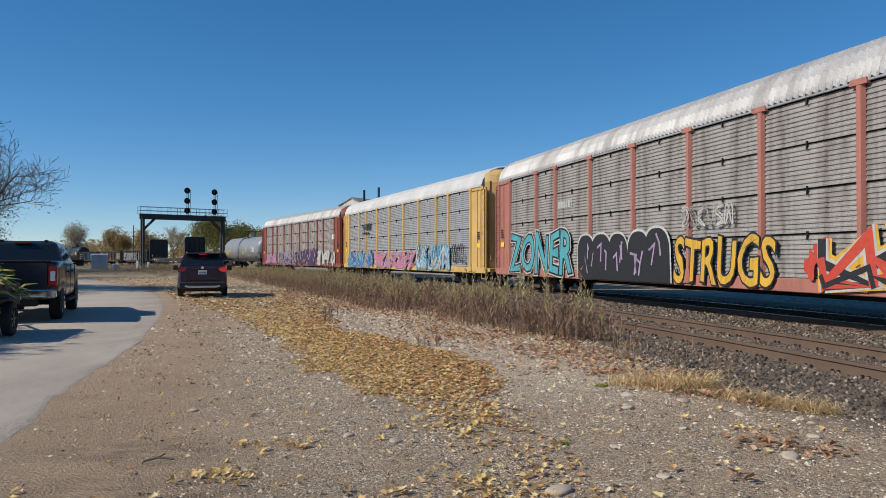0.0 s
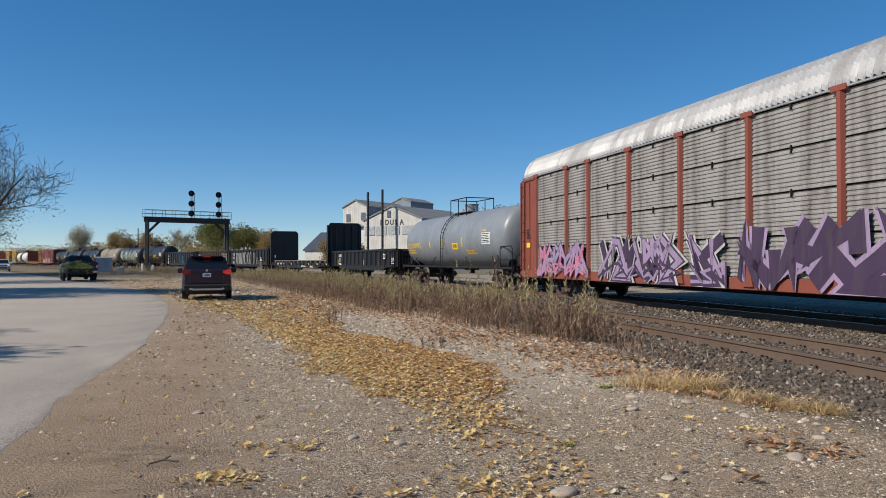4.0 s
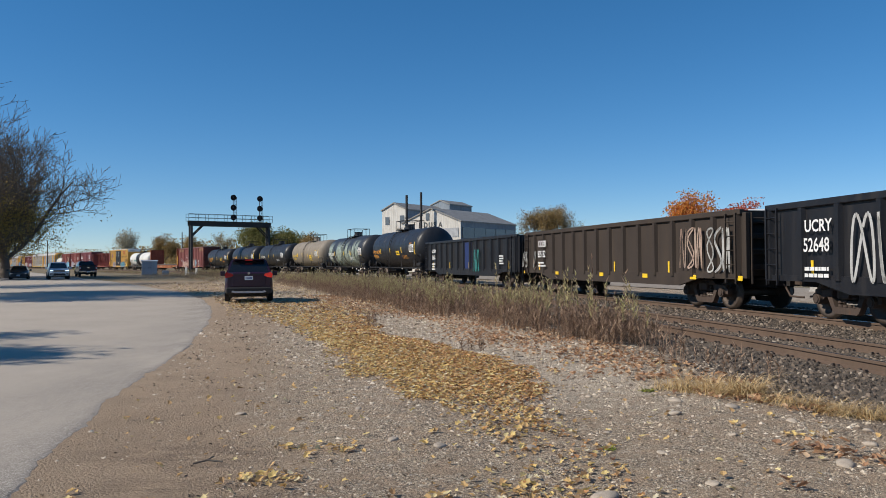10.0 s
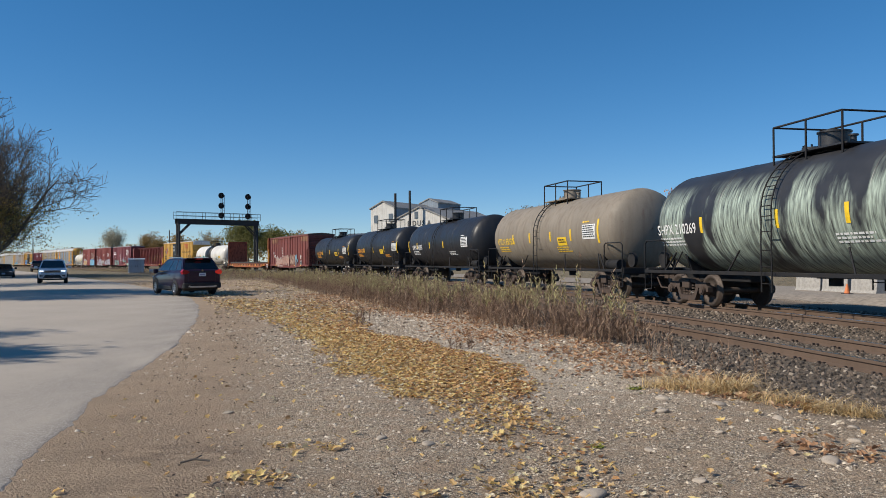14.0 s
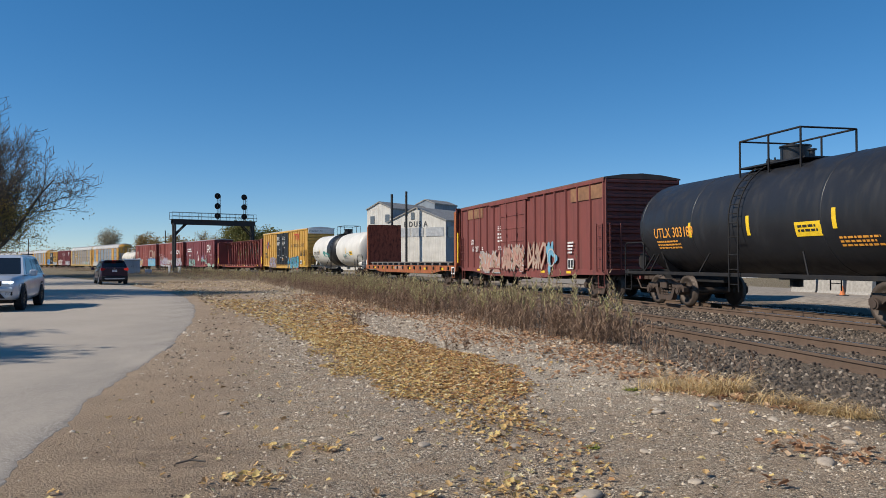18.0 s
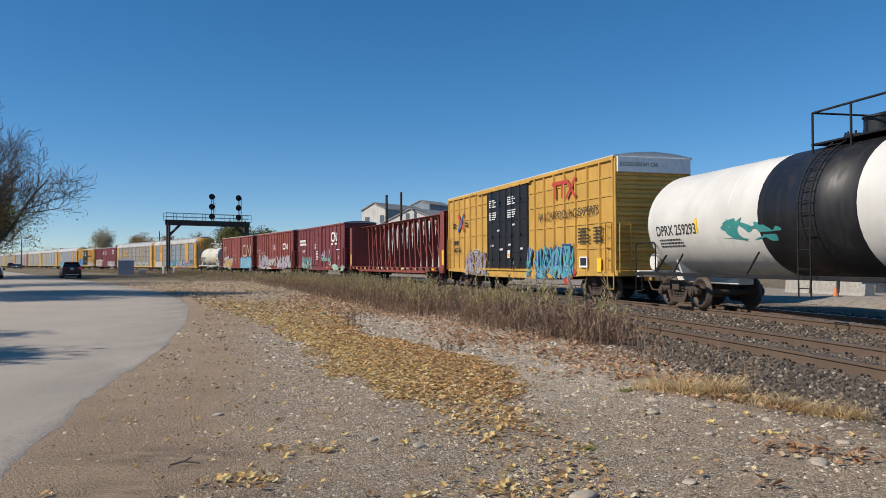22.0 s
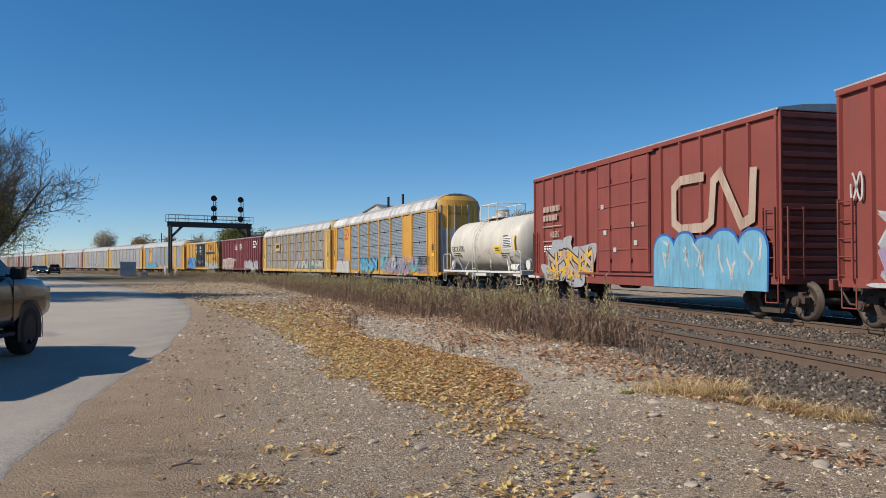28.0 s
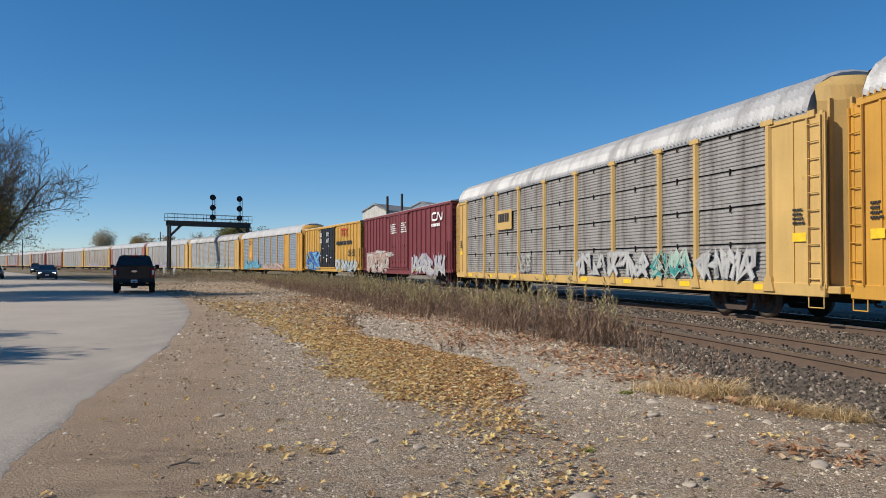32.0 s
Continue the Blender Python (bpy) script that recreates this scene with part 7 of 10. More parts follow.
def wheel(car, x, y, r, wide, rim_mat, spokes=10):
    sgn = -1 if y < 0 else 1
    tyre_prof = [(-0.5, 0.62), (-0.5, 0.86), (-0.44, 0.97), (-0.3, 1.0), (0.3, 1.0), (0.44, 0.97), (0.5, 0.86), (0.5, 0.62)]
    g = Geo()
    g.sheet([[(r * q * math.cos(a), p * wide, r * q * math.sin(a)) for a in [6.2832 * i / 28 for i in range(28)]] for p, q in tyre_prof], True, True)
    ob = part("wheel", g, TYRE, car)
    ob.location = (x, y, r)
    f = sgn * wide * 0.5
    g = Geo()
    g.sheet([[(r * q * math.cos(a), p, r * q * math.sin(a)) for a in [6.2832 * i / 28 for i in range(28)]] for p, q in ((f, 0.64), (f * 0.86, 0.60), (f * 0.45, 0.57), (f * 0.42, 0.0))], True, True)
    for k in range(spokes):
        a = 6.2832 * k / spokes
        ca, sa = math.cos(a), math.sin(a)
        p, q, t = r * 0.12, r * 0.60, 0.022
        g.add([(p * ca - t * sa, f * 0.9, p * sa + t * ca), (p * ca + t * sa, f * 0.9, p * sa - t * ca), (q * ca + t * sa, f * 0.84, q * sa - t * ca), (q * ca - t * sa, f * 0.84, q * sa + t * ca),
               (p * ca - t * sa, f * 0.5, p * sa + t * ca), (p * ca + t * sa, f * 0.5, p * sa - t * ca), (q * ca + t * sa, f * 0.5, q * sa - t * ca), (q * ca - t * sa, f * 0.5, q * sa + t * ca)],
              [(0, 1, 2, 3), (0, 4, 5, 1), (2, 6, 7, 3), (1, 5, 6, 2), (3, 7, 4, 0)])
    g.cyl((0, f * 0.5, 0), (0, f * 0.94, 0), r * 0.14, 10)
    part("rim", g, rim_mat, ob)
    return ob


def arches(car, xs, half, r):
    """Black wheel wells and lips round the wheels."""
    for x in xs:
        for sgn in (-1, 1):
            g = Geo()
            pts = [(x + r * 1.16 * math.cos(a), max(0.2, r + r * 1.16 * math.sin(a))) for a in [-0.35 + (math.pi + 0.7) * i / 16 for i in range(17)]]
            y = sgn * (half + 0.004)
            n = len(pts)
            g.add([(p, y, q) for p, q in pts], [tuple(range(n)) if sgn > 0 else tuple(range(n))[::-1]])
            out = [(x + (p - x) * 1.07, r + (q - r) * 1.07) for p, q in pts]
            g.add([(p, y + sgn * 0.012, q) for p, q in pts] + [(p, y + sgn * 0.012, q) for p, q in out], [(i, i + 1, i + 1 + n, i + n) for i in range(n - 1)])
            part("wheel_arch", g, TRIM, car)


def box_part(car, name, mat, x0, x1, y0, y1, z0, z1, c=0.015, label=""):
    return part(name, Geo().box(x0, x1, y0, y1, z0, z1, c), mat, car, label)


def mirrors(car, x, half, z, mat):
    for sgn in (-1, 1):
        g = Geo().box(x - 0.07, x + 0.07, min(sgn * half, sgn * (half + 0.1)), max(sgn * half, sgn * (half + 0.1)), z - 0.02, z + 0.02)
        g.box(x - 0.09, x + 0.06, min(sgn * (half + 0.07), sgn * (half + 0.28)), max(sgn * (half + 0.07), sgn * (half + 0.28)), z - 0.06, z + 0.14, 0.03)
        part("side_mirror", g, mat, car)


def number_plate(car, x, z, facing):
    p = box_part(car, "number_plate", PLATE_WHITE, x - 0.008, x + 0.008, -0.155, 0.155, z - 0.075, z + 0.075, 0.003, "white plate with blue bars")
    g = Geo()
    for k in range(6):
        y = -0.12 + k * 0.042
        g.box(x + facing * 0.008, x + facing * 0.012, y, y + 0.028, z - 0.04, z + 0.03)
    part("plate_bar", g, PLATE_MARK, p)


def compact_suv(name, label, mat, rear_lit=False, group=""):
    car = thing(name, label, "car", group)
    w = 0.91
    g = body_loft([(-2.28, 0.80, 0.42, 1.06, 0.74), (-2.22, 0.87, 0.34, 1.15, 0.80), (-1.9, w, 0.30, 1.18, 0.85), (-0.6, w + 0.01, 0.26, 1.12, 0.86), (0.7, w, 0.26, 1.05, 0.85), (1.2, w - 0.01, 0.27, 1.02, 0.84), (1.9, 0.87, 0.30, 0.92, 0.76), (2.2, 0.76, 0.34, 0.80, 0.62), (2.3, 0.62, 0.40, 0.70, 0.5)])
    part("body", g, mat, car)
    cabin(car, mat, (-2.18, 1.28, 0.86, 1.10), (-1.80, 0.35, 0.68, 1.68), [(0.05, 0.22), (0.26, 0.50), (0.53, 0.88)])
    box_part(car, "rear_bumper", TRIM, -2.36, -2.1, -0.86, 0.86, 0.32, 0.58, 0.04)
    part("bumper_trim", Geo().prism("x", [(-0.66, 0.40), (-0.52, 0.36), (0.52, 0.36), (0.66, 0.40), (0.60, 0.46), (0.5, 0.43), (-0.5, 0.43), (-0.60, 0.46)], -2.385, -2.34), RIM, car, "silver lower bumper trim")
    box_part(car, "tailgate", mat, -2.30, -2.2, -0.64, 0.64, 0.60, 1.14, 0.03)
    box_part(car, "tailgate_strip", TRIM, -2.315, -2.29, -0.42, 0.42, 1.05, 1.09, 0.008)
    for sgn in (-1, 1):
        g = Geo().prism("x", [(sgn * 0.58, 1.03), (sgn * 0.70, 0.97), (sgn * 0.87, 0.95), (sgn * 0.905, 1.07), (sgn * 0.84, 1.17), (sgn * 0.60, 1.10)], -2.315, -2.06)
        part("tail_lamp", g, RED_GLOW if rear_lit and sgn < 0 else RED_LENS, car, "red tail lamp")
        box_part(car, "head_lamp", CHROME, 2.08, 2.24, min(sgn * 0.5, sgn * 0.8), max(sgn * 0.5, sgn * 0.8), 0.70, 0.82, 0.02)
        box_part(car, "roof_rail", CHROME, -1.5, 0.3, sgn * 0.60 - 0.02, sgn * 0.60 + 0.02, 1.70, 1.73, 0.008)
        g = Geo()
        for x in (-0.55, 0.55):
            g.box(x - 0.1, x + 0.1, min(sgn * 0.91, sgn * 0.935), max(sgn * 0.91, sgn * 0.935), 0.90, 0.93, 0.005)
        part("door_handle", g, mat, car)
        box_part(car, "sill_trim", TRIM, -0.9, 0.95, min(sgn * 0.86, sgn * 0.925), max(sgn * 0.86, sgn * 0.925), 0.24, 0.42, 0.02)
    box_part(car, "brake_lamp", RED_GLOW if rear_lit else RED_LENS, -1.98, -1.90, -0.14, 0.14, 1.62, 1.655, 0.005)
    box_part(car, "rear_spoiler", mat, -1.98, -1.55, -0.60, 0.60, 1.64, 1.68, 0.012)
    part("badge", Geo().cyl((-2.31, 0, 1.12), (-2.325, 0, 1.12), 0.05, 12), CHROME, car)
    number_plate(car, -2.32, 0.94, -1)
    mirrors(car, 0.82, 0.9, 1.04, mat)
    arches(car, (-1.33, 1.33), 0.905, 0.35)
    wheels = [wheel(car, x, y, 0.35, 0.22, RIM) for x in (-1.33, 1.33) for y in (-0.82, 0.82)]
    box_part(car, "underbody", TRIM, -2.0, 2.0, -0.75, 0.75, 0.2, 0.4, 0.02)
    return car, wheels, 0.35


def crew_pickup(name, label, mat, chrome_bumper=False, tall=1.95, rim=RIM_DARK):
    car = thing(name, label, "pickup truck")
    w, bed = 1.0, 1.42
    g = body_loft([(-2.92, 0.90, 0.62, 1.36, 0.92), (-2.88, 0.97, 0.58, 1.40, 0.95), (-2.4, w, 0.55, bed, 0.97), (-1.25, w, 0.50, bed, 0.97), (-1.0, w, 0.46, 1.34, 0.95), (0.6, w, 0.46, 1.32, 0.95), (1.35, w, 0.48, 1.34, 0.94), (2.5, 0.98, 0.55, 1.26, 0.90), (2.85, 0.93, 0.6, 1.18, 0.82), (2.95, 0.84, 0.66, 1.08, 0.74)])
    part("body", g, mat, car)
    cabin(car, mat, (-1.12, 1.42, 0.95, 1.32), (-0.82, 0.62, 0.76, tall), [(0.05, 0.10), (0.13, 0.45), (0.49, 0.90)])
    box_part(car, "tailgate", mat, -2.95, -2.87, -0.80, 0.80, 0.72, 1.40, 0.025)
    box_part(car, "tailgate_cap", TRIM, -2.96, -2.80, -0.84, 0.84, 1.40, 1.44, 0.012)
    box_part(car, "tailgate_handle", TRIM, -2.965, -2.94, -0.14, 0.14, 1.22, 1.30, 0.01)
    g = Geo().prism("x", [(0.14 * math.cos(a), 1.13 + 0.06 * math.sin(a)) for a in [6.2832 * i / 18 for i in range(18)]], -2.965, -2.945)
    part("badge", g, CHROME, car, "oval badge")
    bm = CHROME if chrome_bumper else TRIM
    g = Geo()
    for a, b in ((-0.98, -0.24), (0.24, 0.98)):
        g.box(-3.06, -2.86, a, b, 0.56, 0.76, 0.03)
    g.box(-3.0, -2.86, -0.26, 0.26, 0.52, 0.68, 0.02)
    part("rear_bumper", g, bm, car)
    part("tow_hitch", Geo().box(-3.08, -2.8, -0.05, 0.05, 0.44, 0.54, 0.01).cyl((-3.04, 0, 0.54), (-3.04, 0, 0.62), 0.025, 8), TRIM, car)
    number_plate(car, -3.03, 0.63, -1)
    for sgn in (-1, 1):
        lamp = box_part(car, "tail_lamp", RED_LENS, -2.96, -2.80, min(sgn * 0.80, sgn * 0.985), max(sgn * 0.80, sgn * 0.985), 0.84, 1.32, 0.02, "red tail lamp with a pale centre")
        box_part(lamp, "reverse_lamp", PLATE_WHITE, -2.97, -2.955, min(sgn * 0.85, sgn * 0.95), max(sgn * 0.85, sgn * 0.95), 0.96, 1.18, 0.006)
        box_part(car, "head_lamp", CHROME, 2.74, 2.92, min(sgn * 0.6, sgn * 0.92), max(sgn * 0.6, sgn * 0.92), 0.92, 1.12, 0.02)
        g = Geo()
        for x in (-0.55, 0.45):
            g.box(x - 0.12, x + 0.12, min(sgn * 0.99, sgn * 1.03), max(sgn * 0.99, sgn * 1.03), 1.12, 1.16, 0.008)
        part("door_handle", g, TRIM, car)
        box_part(car, "running_board", TRIM, -0.95, 1.15, min(sgn * 0.92, sgn * 1.06), max(sgn * 0.92, sgn * 1.06), 0.38, 0.44, 0.012)
        g = Geo()
        for x in (-1.07, 0.02, 1.2):
            g.box(x - 0.006, x + 0.006, min(sgn * 0.99, sgn * 1.006), max(sgn * 0.99, sgn * 1.006), 0.52, 1.30)
        part("door_gap", g, TRIM, car)
    box_part(car, "brake_lamp", RED_LENS, -0.90, -0.80, -0.2, 0.2, tall - 0.07, tall - 0.005, 0.01)
    for y in (-0.5, 0.5):
        box_part(car, "roof_fin", TRIM, -0.75, -0.55, y - 0.04, y + 0.04, tall - 0.01, tall + 0.03, 0.01)
    mirrors(car, 1.02, 0.98, 1.33, TRIM)
    arches(car, (-1.85, 1.85), 0.995, 0.41)
    wheels = [wheel(car, x, y, 0.41, 0.27, rim, 6) for x in (-1.85, 1.85) for y in (-0.87, 0.87)]
    box_part(car, "underbody", TRIM, -2.7, 2.6, -0.55, 0.55, 0.36, 0.62, 0.03)
    part("axle", Geo().cyl((-1.85, -0.8, 0.41), (-1.85, 0.8, 0.41), 0.06, 8).cyl((-1.85, -0.16, 0.41), (-1.85, 0.16, 0.41), 0.16, 10).cyl((-2.2, 0.45, 0.42), (-2.9, 0.5, 0.46), 0.045, 8), TRIM, car)
    return car, wheels, 0.41


def large_suv(name, label, mat):
    car = thing(name, label, "car")
    w = 0.96
    g = body_loft([(-2.38, 0.82, 0.45, 1.0, 0.78), (-2.3, 0.92, 0.38, 1.12, 0.84), (-1.8, w, 0.34, 1.15, 0.88), (0.6, w, 0.30, 1.12, 0.88), (1.2, w, 0.32, 1.12, 0.86), (2.1, 0.92, 0.36, 1.06, 0.80), (2.36, 0.84, 0.38, 0.98, 0.74), (2.42, 0.78, 0.44, 0.9, 0.7)])
    part("body", g, mat, car)
    cabin(car, mat, (-2.26, 1.18, 0.90, 1.1), (-1.85, 0.3, 0.70, 1.76), [(0.05, 0.24), (0.28, 0.52), (0.55, 0.88)])
    g = Geo().box(2.40, 2.46, -0.52, 0.52, 0.80, 0.95, 0.015)
    grille = part("grille", g, TRIM, car)
    g = Geo()
    for k in range(8):
        y = -0.5 + k * 0.132
        g.box(2.455, 2.475, y, y + 0.016, 0.81, 0.94).box(2.455, 2.475, y + 0.06, y + 0.076, 0.81, 0.94)
    part("grille_slot", g, CHROME, grille)
    part("lower_grille", Geo().prism("x", [(-0.62, 0.42), (0.62, 0.42), (0.46, 0.62), (-0.46, 0.62)], 2.38, 2.47), TRIM, car)
    for sgn in (-1, 1):
        box_part(car, "head_lamp", HEAD_GLOW, 2.34, 2.44, min(sgn * 0.55, sgn * 0.84), max(sgn * 0.58, sgn * 0.84), 0.88, 0.94, 0.012, "lit white head lamp")
        box_part(car, "fog_lamp", TRIM, 2.33, 2.42, min(sgn * 0.6, sgn * 0.82), max(sgn * 0.6, sgn * 0.82), 0.5, 0.66, 0.02)
        box_part(car, "tail_lamp", RED_LENS, -2.36, -2.2, min(sgn * 0.6, sgn * 0.9), max(sgn * 0.6, sgn * 0.9), 0.92, 1.08, 0.02)
        box_part(car, "roof_rail", TRIM, -1.6, 0.2, sgn * 0.64 - 0.02, sgn * 0.64 + 0.02, 1.78, 1.81, 0.008)
    box_part(car, "bumper", mat, 2.3, 2.48, -0.86, 0.86, 0.62, 0.76, 0.04)
    box_part(car, "skid_plate", CHROME, 2.38, 2.47, -0.5, 0.5, 0.34, 0.40, 0.01)
    number_plate(car, 2.485, 0.69, 1)
    mirrors(car, 0.85, 0.94, 1.14, mat)
    arches(car, (-1.46, 1.46), 0.955, 0.385)
    wheels = [wheel(car, x, y, 0.385, 0.26, RIM_DARK, 7) for x in (-1.46, 1.46) for y in (-0.86, 0.86)]
    box_part(car, "underbody", TRIM, -2.0, 2.0, -0.75, 0.75, 0.25, 0.45, 0.02)
    return car, wheels, 0.385


def sedan(name, label, mat, lit=False):
    car = thing(name, label, "car")
    g = body_loft([(-2.3, 0.74, 0.4, 0.86, 0.66), (-2.2, 0.84, 0.3, 0.95, 0.74), (-1.4, 0.9, 0.24, 0.98, 0.8), (0.6, 0.9, 0.22, 0.96, 0.82), (1.3, 0.89, 0.24, 0.93, 0.8), (2.1, 0.83, 0.28, 0.78, 0.7), (2.32, 0.66, 0.34, 0.64, 0.52)])
    part("body", g, mat, car)
    cabin(car, mat, (-1.75, 1.25, 0.82, 0.92), (-1.0, 0.25, 0.62, 1.44), [(0.08, 0.3), (0.34, 0.58), (0.61, 0.9)])
    for sgn in (-1, 1):
        box_part(car, "head_lamp", HEAD_GLOW if lit else CHROME, 2.12, 2.28, min(sgn * 0.45, sgn * 0.76), max(sgn * 0.45, sgn * 0.76), 0.58, 0.70, 0.02)
        box_part(car, "tail_lamp", RED_LENS, -2.28, -2.12, min(sgn * 0.45, sgn * 0.8), max(sgn * 0.45, sgn * 0.8), 0.74, 0.88, 0.02)
    box_part(car, "grille", TRIM, 2.24, 2.35, -0.42, 0.42, 0.38, 0.60, 0.03)
    box_part(car, "bumper", mat, 2.2, 2.37, -0.78, 0.78, 0.28, 0.40, 0.03)
    number_plate(car, 2.38, 0.45, 1)
    mirrors(car, 0.8, 0.88, 0.95, mat)
    arches(car, (-1.36, 1.36), 0.895, 0.33)
    wheels = [wheel(car, x, y, 0.33, 0.21, RIM, 9) for x in (-1.36, 1.36) for y in (-0.8, 0.8)]
    box_part(car, "underbody", TRIM, -2.0, 2.0, -0.7, 0.7, 0.18, 0.36, 0.02)
    return car, wheels, 0.33


def drive(made, track, lead=0.0, turn=(), base=0.05):
    """Rows of (t, x, y) for the middle of a vehicle; it heads along its way. turn: (t, degrees) where the heading is given."""
    car, wheels, r = made
    ts = [p[0] for p in track]
    grid = sorted(set(list(np.arange(0, 32.01, 0.5)) + ts))
    xs = [float(np.interp(t, ts, [p[1] for p in track])) for t in grid]
    ys = [float(np.interp(t, ts, [p[2] for p in track])) for t in grid]
    rows, roll, last, heads = [], 0.0, None, []
    for i, t in enumerate(grid):
        a, b = max(0, i - 1), min(len(grid) - 1, i + 1)
        d = math.hypot(xs[b] - xs[a], ys[b] - ys[a])
        if turn:
            h = float(np.interp(t, [p[0] for p in turn], [p[1] for p in turn]))
        elif d > 0.3:
            h = math.degrees(math.atan2(ys[b] - ys[a], xs[b] - xs[a]))
        else:
            h = heads[-1] if heads else 90.0
        heads.append(h)
        rows.append((t, pose(xs[i], ys[i], base, 0, 0, h)))
    MOVERS.append((car, rows))
    # wheels roll with the way gone
    for k in wheels:
        spin, ang, prev = [], 0.0, None
        for i, t in enumerate(grid):
            if prev is not None:
                step = math.hypot(xs[i] - xs[i - 1], ys[i] - ys[i - 1]) / r
                n = max(1, int(math.degrees(step) / 80) + 1) if step < 60 else 1
                for j in range(1, n + 1):
                    ang += step / n
                    spin.append((grid[i - 1] + (t - grid[i - 1]) * j / n, ang))
            else:
                spin.append((t, 0.0))
            prev = t
        MOVERS.append((k, [(t, pose(*k.location, 0, math.degrees(a), 0)) for t, a in spin]))


SUV = compact_suv("suv", "dark plum compact sport utility car with lit tail lamps", PLUM, True)
drive(SUV, [(0, -8.9, 31.6), (11.3, -8.9, 31.6), (12, -9.2, 32.0), (12.5, -9.8, 32.3), (13, -10.8, 33.3), (13.5, -11.7, 34.5), (14, -12.6, 35.9), (14.5, -13.7, 37.5), (16.5, -18.0, 43.6), (17.5, -22.0, 50.4), (18.5, -26.3, 58.6), (20, -32.5, 69), (22, -39, 80), (25, -53, 106), (27.5, -66, 130), (32, -92, 172)],
      turn=[(0, 105.5), (11.3, 105.5), (12, 112), (12.5, 122), (13, 130), (14.5, 128), (16.5, 123), (18.5, 120), (32, 120)])
RAM = crew_pickup("pickup_truck", "dark grey pickup truck with a chrome bumper, towing a trailer", NAVY, True, 1.92, RIM)
drive(RAM, [(0, -10.3, 20.4), (0.5, -11.9, 25.0), (1, -13.6, 29.4), (1.5, -15.4, 34.0), (2.5, -19.0, 44.0), (3.5, -25.2, 57.5), (5.5, -32.8, 69.5), (6, -34, 71.5), (8, -37.6, 78), (9, -41.5, 85), (10, -47, 94), (12, -60, 114), (14, -72, 132), (20, -140, 250), (32, -250, 430)])
JEEP = large_suv("suv", "pale silver sport utility car with lit head lamps", PALE)
drive(JEEP, [(0, -80, 147), (5.5, -56, 103), (8, -48.2, 88.2), (11, -38.6, 72.6), (12.5, -34.2, 65.0), (14, -29.8, 56.8), (15.5, -24.9, 46.6), (16.8, -19.3, 35.6), (17, -18.6, 34.0), (17.5, -16.5, 29.8), (18, -14.8, 25.2), (18.5, -13.3, 20.2), (19, -12.3, 15), (20, -11.2, 4), (21, -10.8, -8), (32, -10.8, -150)])
F150 = crew_pickup("pickup_truck", "black crew-cab pickup truck driving away along the road", INK, False, 1.97)
drive(F150, [(0, -6.5, -330), (24, -6.6, -38), (27, -7.2, 2.0), (27.5, -7.5, 6.6), (28, -7.75, 10.9), (28.5, -8.45, 14.9), (29, -9.3, 18.6), (29.5, -10.4, 22.4), (30, -11.6, 26.3), (31, -13.9, 34.2), (32, -16.8, 41.6)])
CAR_A = sedan("sedan_car", "dark slate car coming along the road", SLATE, True)
drive(CAR_A, [(0, -330, 560), (26, -92, 172), (27.5, -76, 144), (28, -69, 131), (30, -52.5, 102), (31, -45.5, 88), (32, -39.2, 75.6)])
CAR_B = sedan("sedan_car", "dark car following along the road", INK, True)
drive(CAR_B, [(0, -360, 610), (27.5, -101, 188), (30, -82, 154), (32, -66, 124)])
parked = sedan("sedan_car", "dark parked car under the bare trees", SLATE)
parked[0].matrix_basis = pose(-46.7, 79.3, 0.03, 0, 0, -62)

# trailer heaped with cut green stalks
TRAILER_STEEL = plain("black_trailer_steel", (0.02, 0.02, 0.021), 0.6, 0.3)
trailer = thing("trailer", "black utility trailer heaped with green and yellow cut stalks", "trailer")
box_part(trailer, "bed", TRAILER_STEEL, -1.3, 1.3, -0.8, 0.8, 0.55, 0.62, 0.01)
for sgn in (-1, 1):
    box_part(trailer, "side_board", TRAILER_STEEL, -1.3, 1.3, min(sgn * 0.78, sgn * 0.82), max(sgn * 0.78, sgn * 0.82), 0.55, 0.98, 0.008)
    box_part(trailer, "mudguard", TRAILER_STEEL, -0.5, 0.5, min(sgn * 0.82, sgn * 1.06), max(sgn * 0.82, sgn * 1.06), 0.72, 0.76, 0.01)
    box_part(trailer, "tail_lamp", RED_LENS, -1.36, -1.3, min(sgn * 0.6, sgn * 0.78), max(sgn * 0.6, sgn * 0.78), 0.55, 0.63, 0.005)
box_part(trailer, "tail_board", TRAILER_STEEL, -1.34, -1.29, -0.8, 0.8, 0.5, 0.92, 0.008)
part("drawbar", Geo().tube([(1.3, -0.5, 0.5), (2.5, 0, 0.5)], 0.035, 6).tube([(1.3, 0.5, 0.5), (2.5, 0, 0.5)], 0.035, 6).box(2.4, 2.7, -0.06, 0.06, 0.46, 0.56, 0.01), TRAILER_STEEL, trailer)
part("axle", Geo().cyl((0, -0.85, 0.33), (0, 0.85, 0.33), 0.035, 8), TRAILER_STEEL, trailer)
tw = [wheel(trailer, 0, y, 0.33, 0.18, RIM_DARK, 6) for y in (-0.94, 0.94)]
STALK = islands("cut_green_stalks", [(0.0, (0.10, 0.16, 0.03)), (0.4, (0.22, 0.26, 0.05)), (0.7, (0.42, 0.33, 0.07)), (1.0, (0.05, 0.10, 0.03))])
g, r = Geo(), random.Random(11)
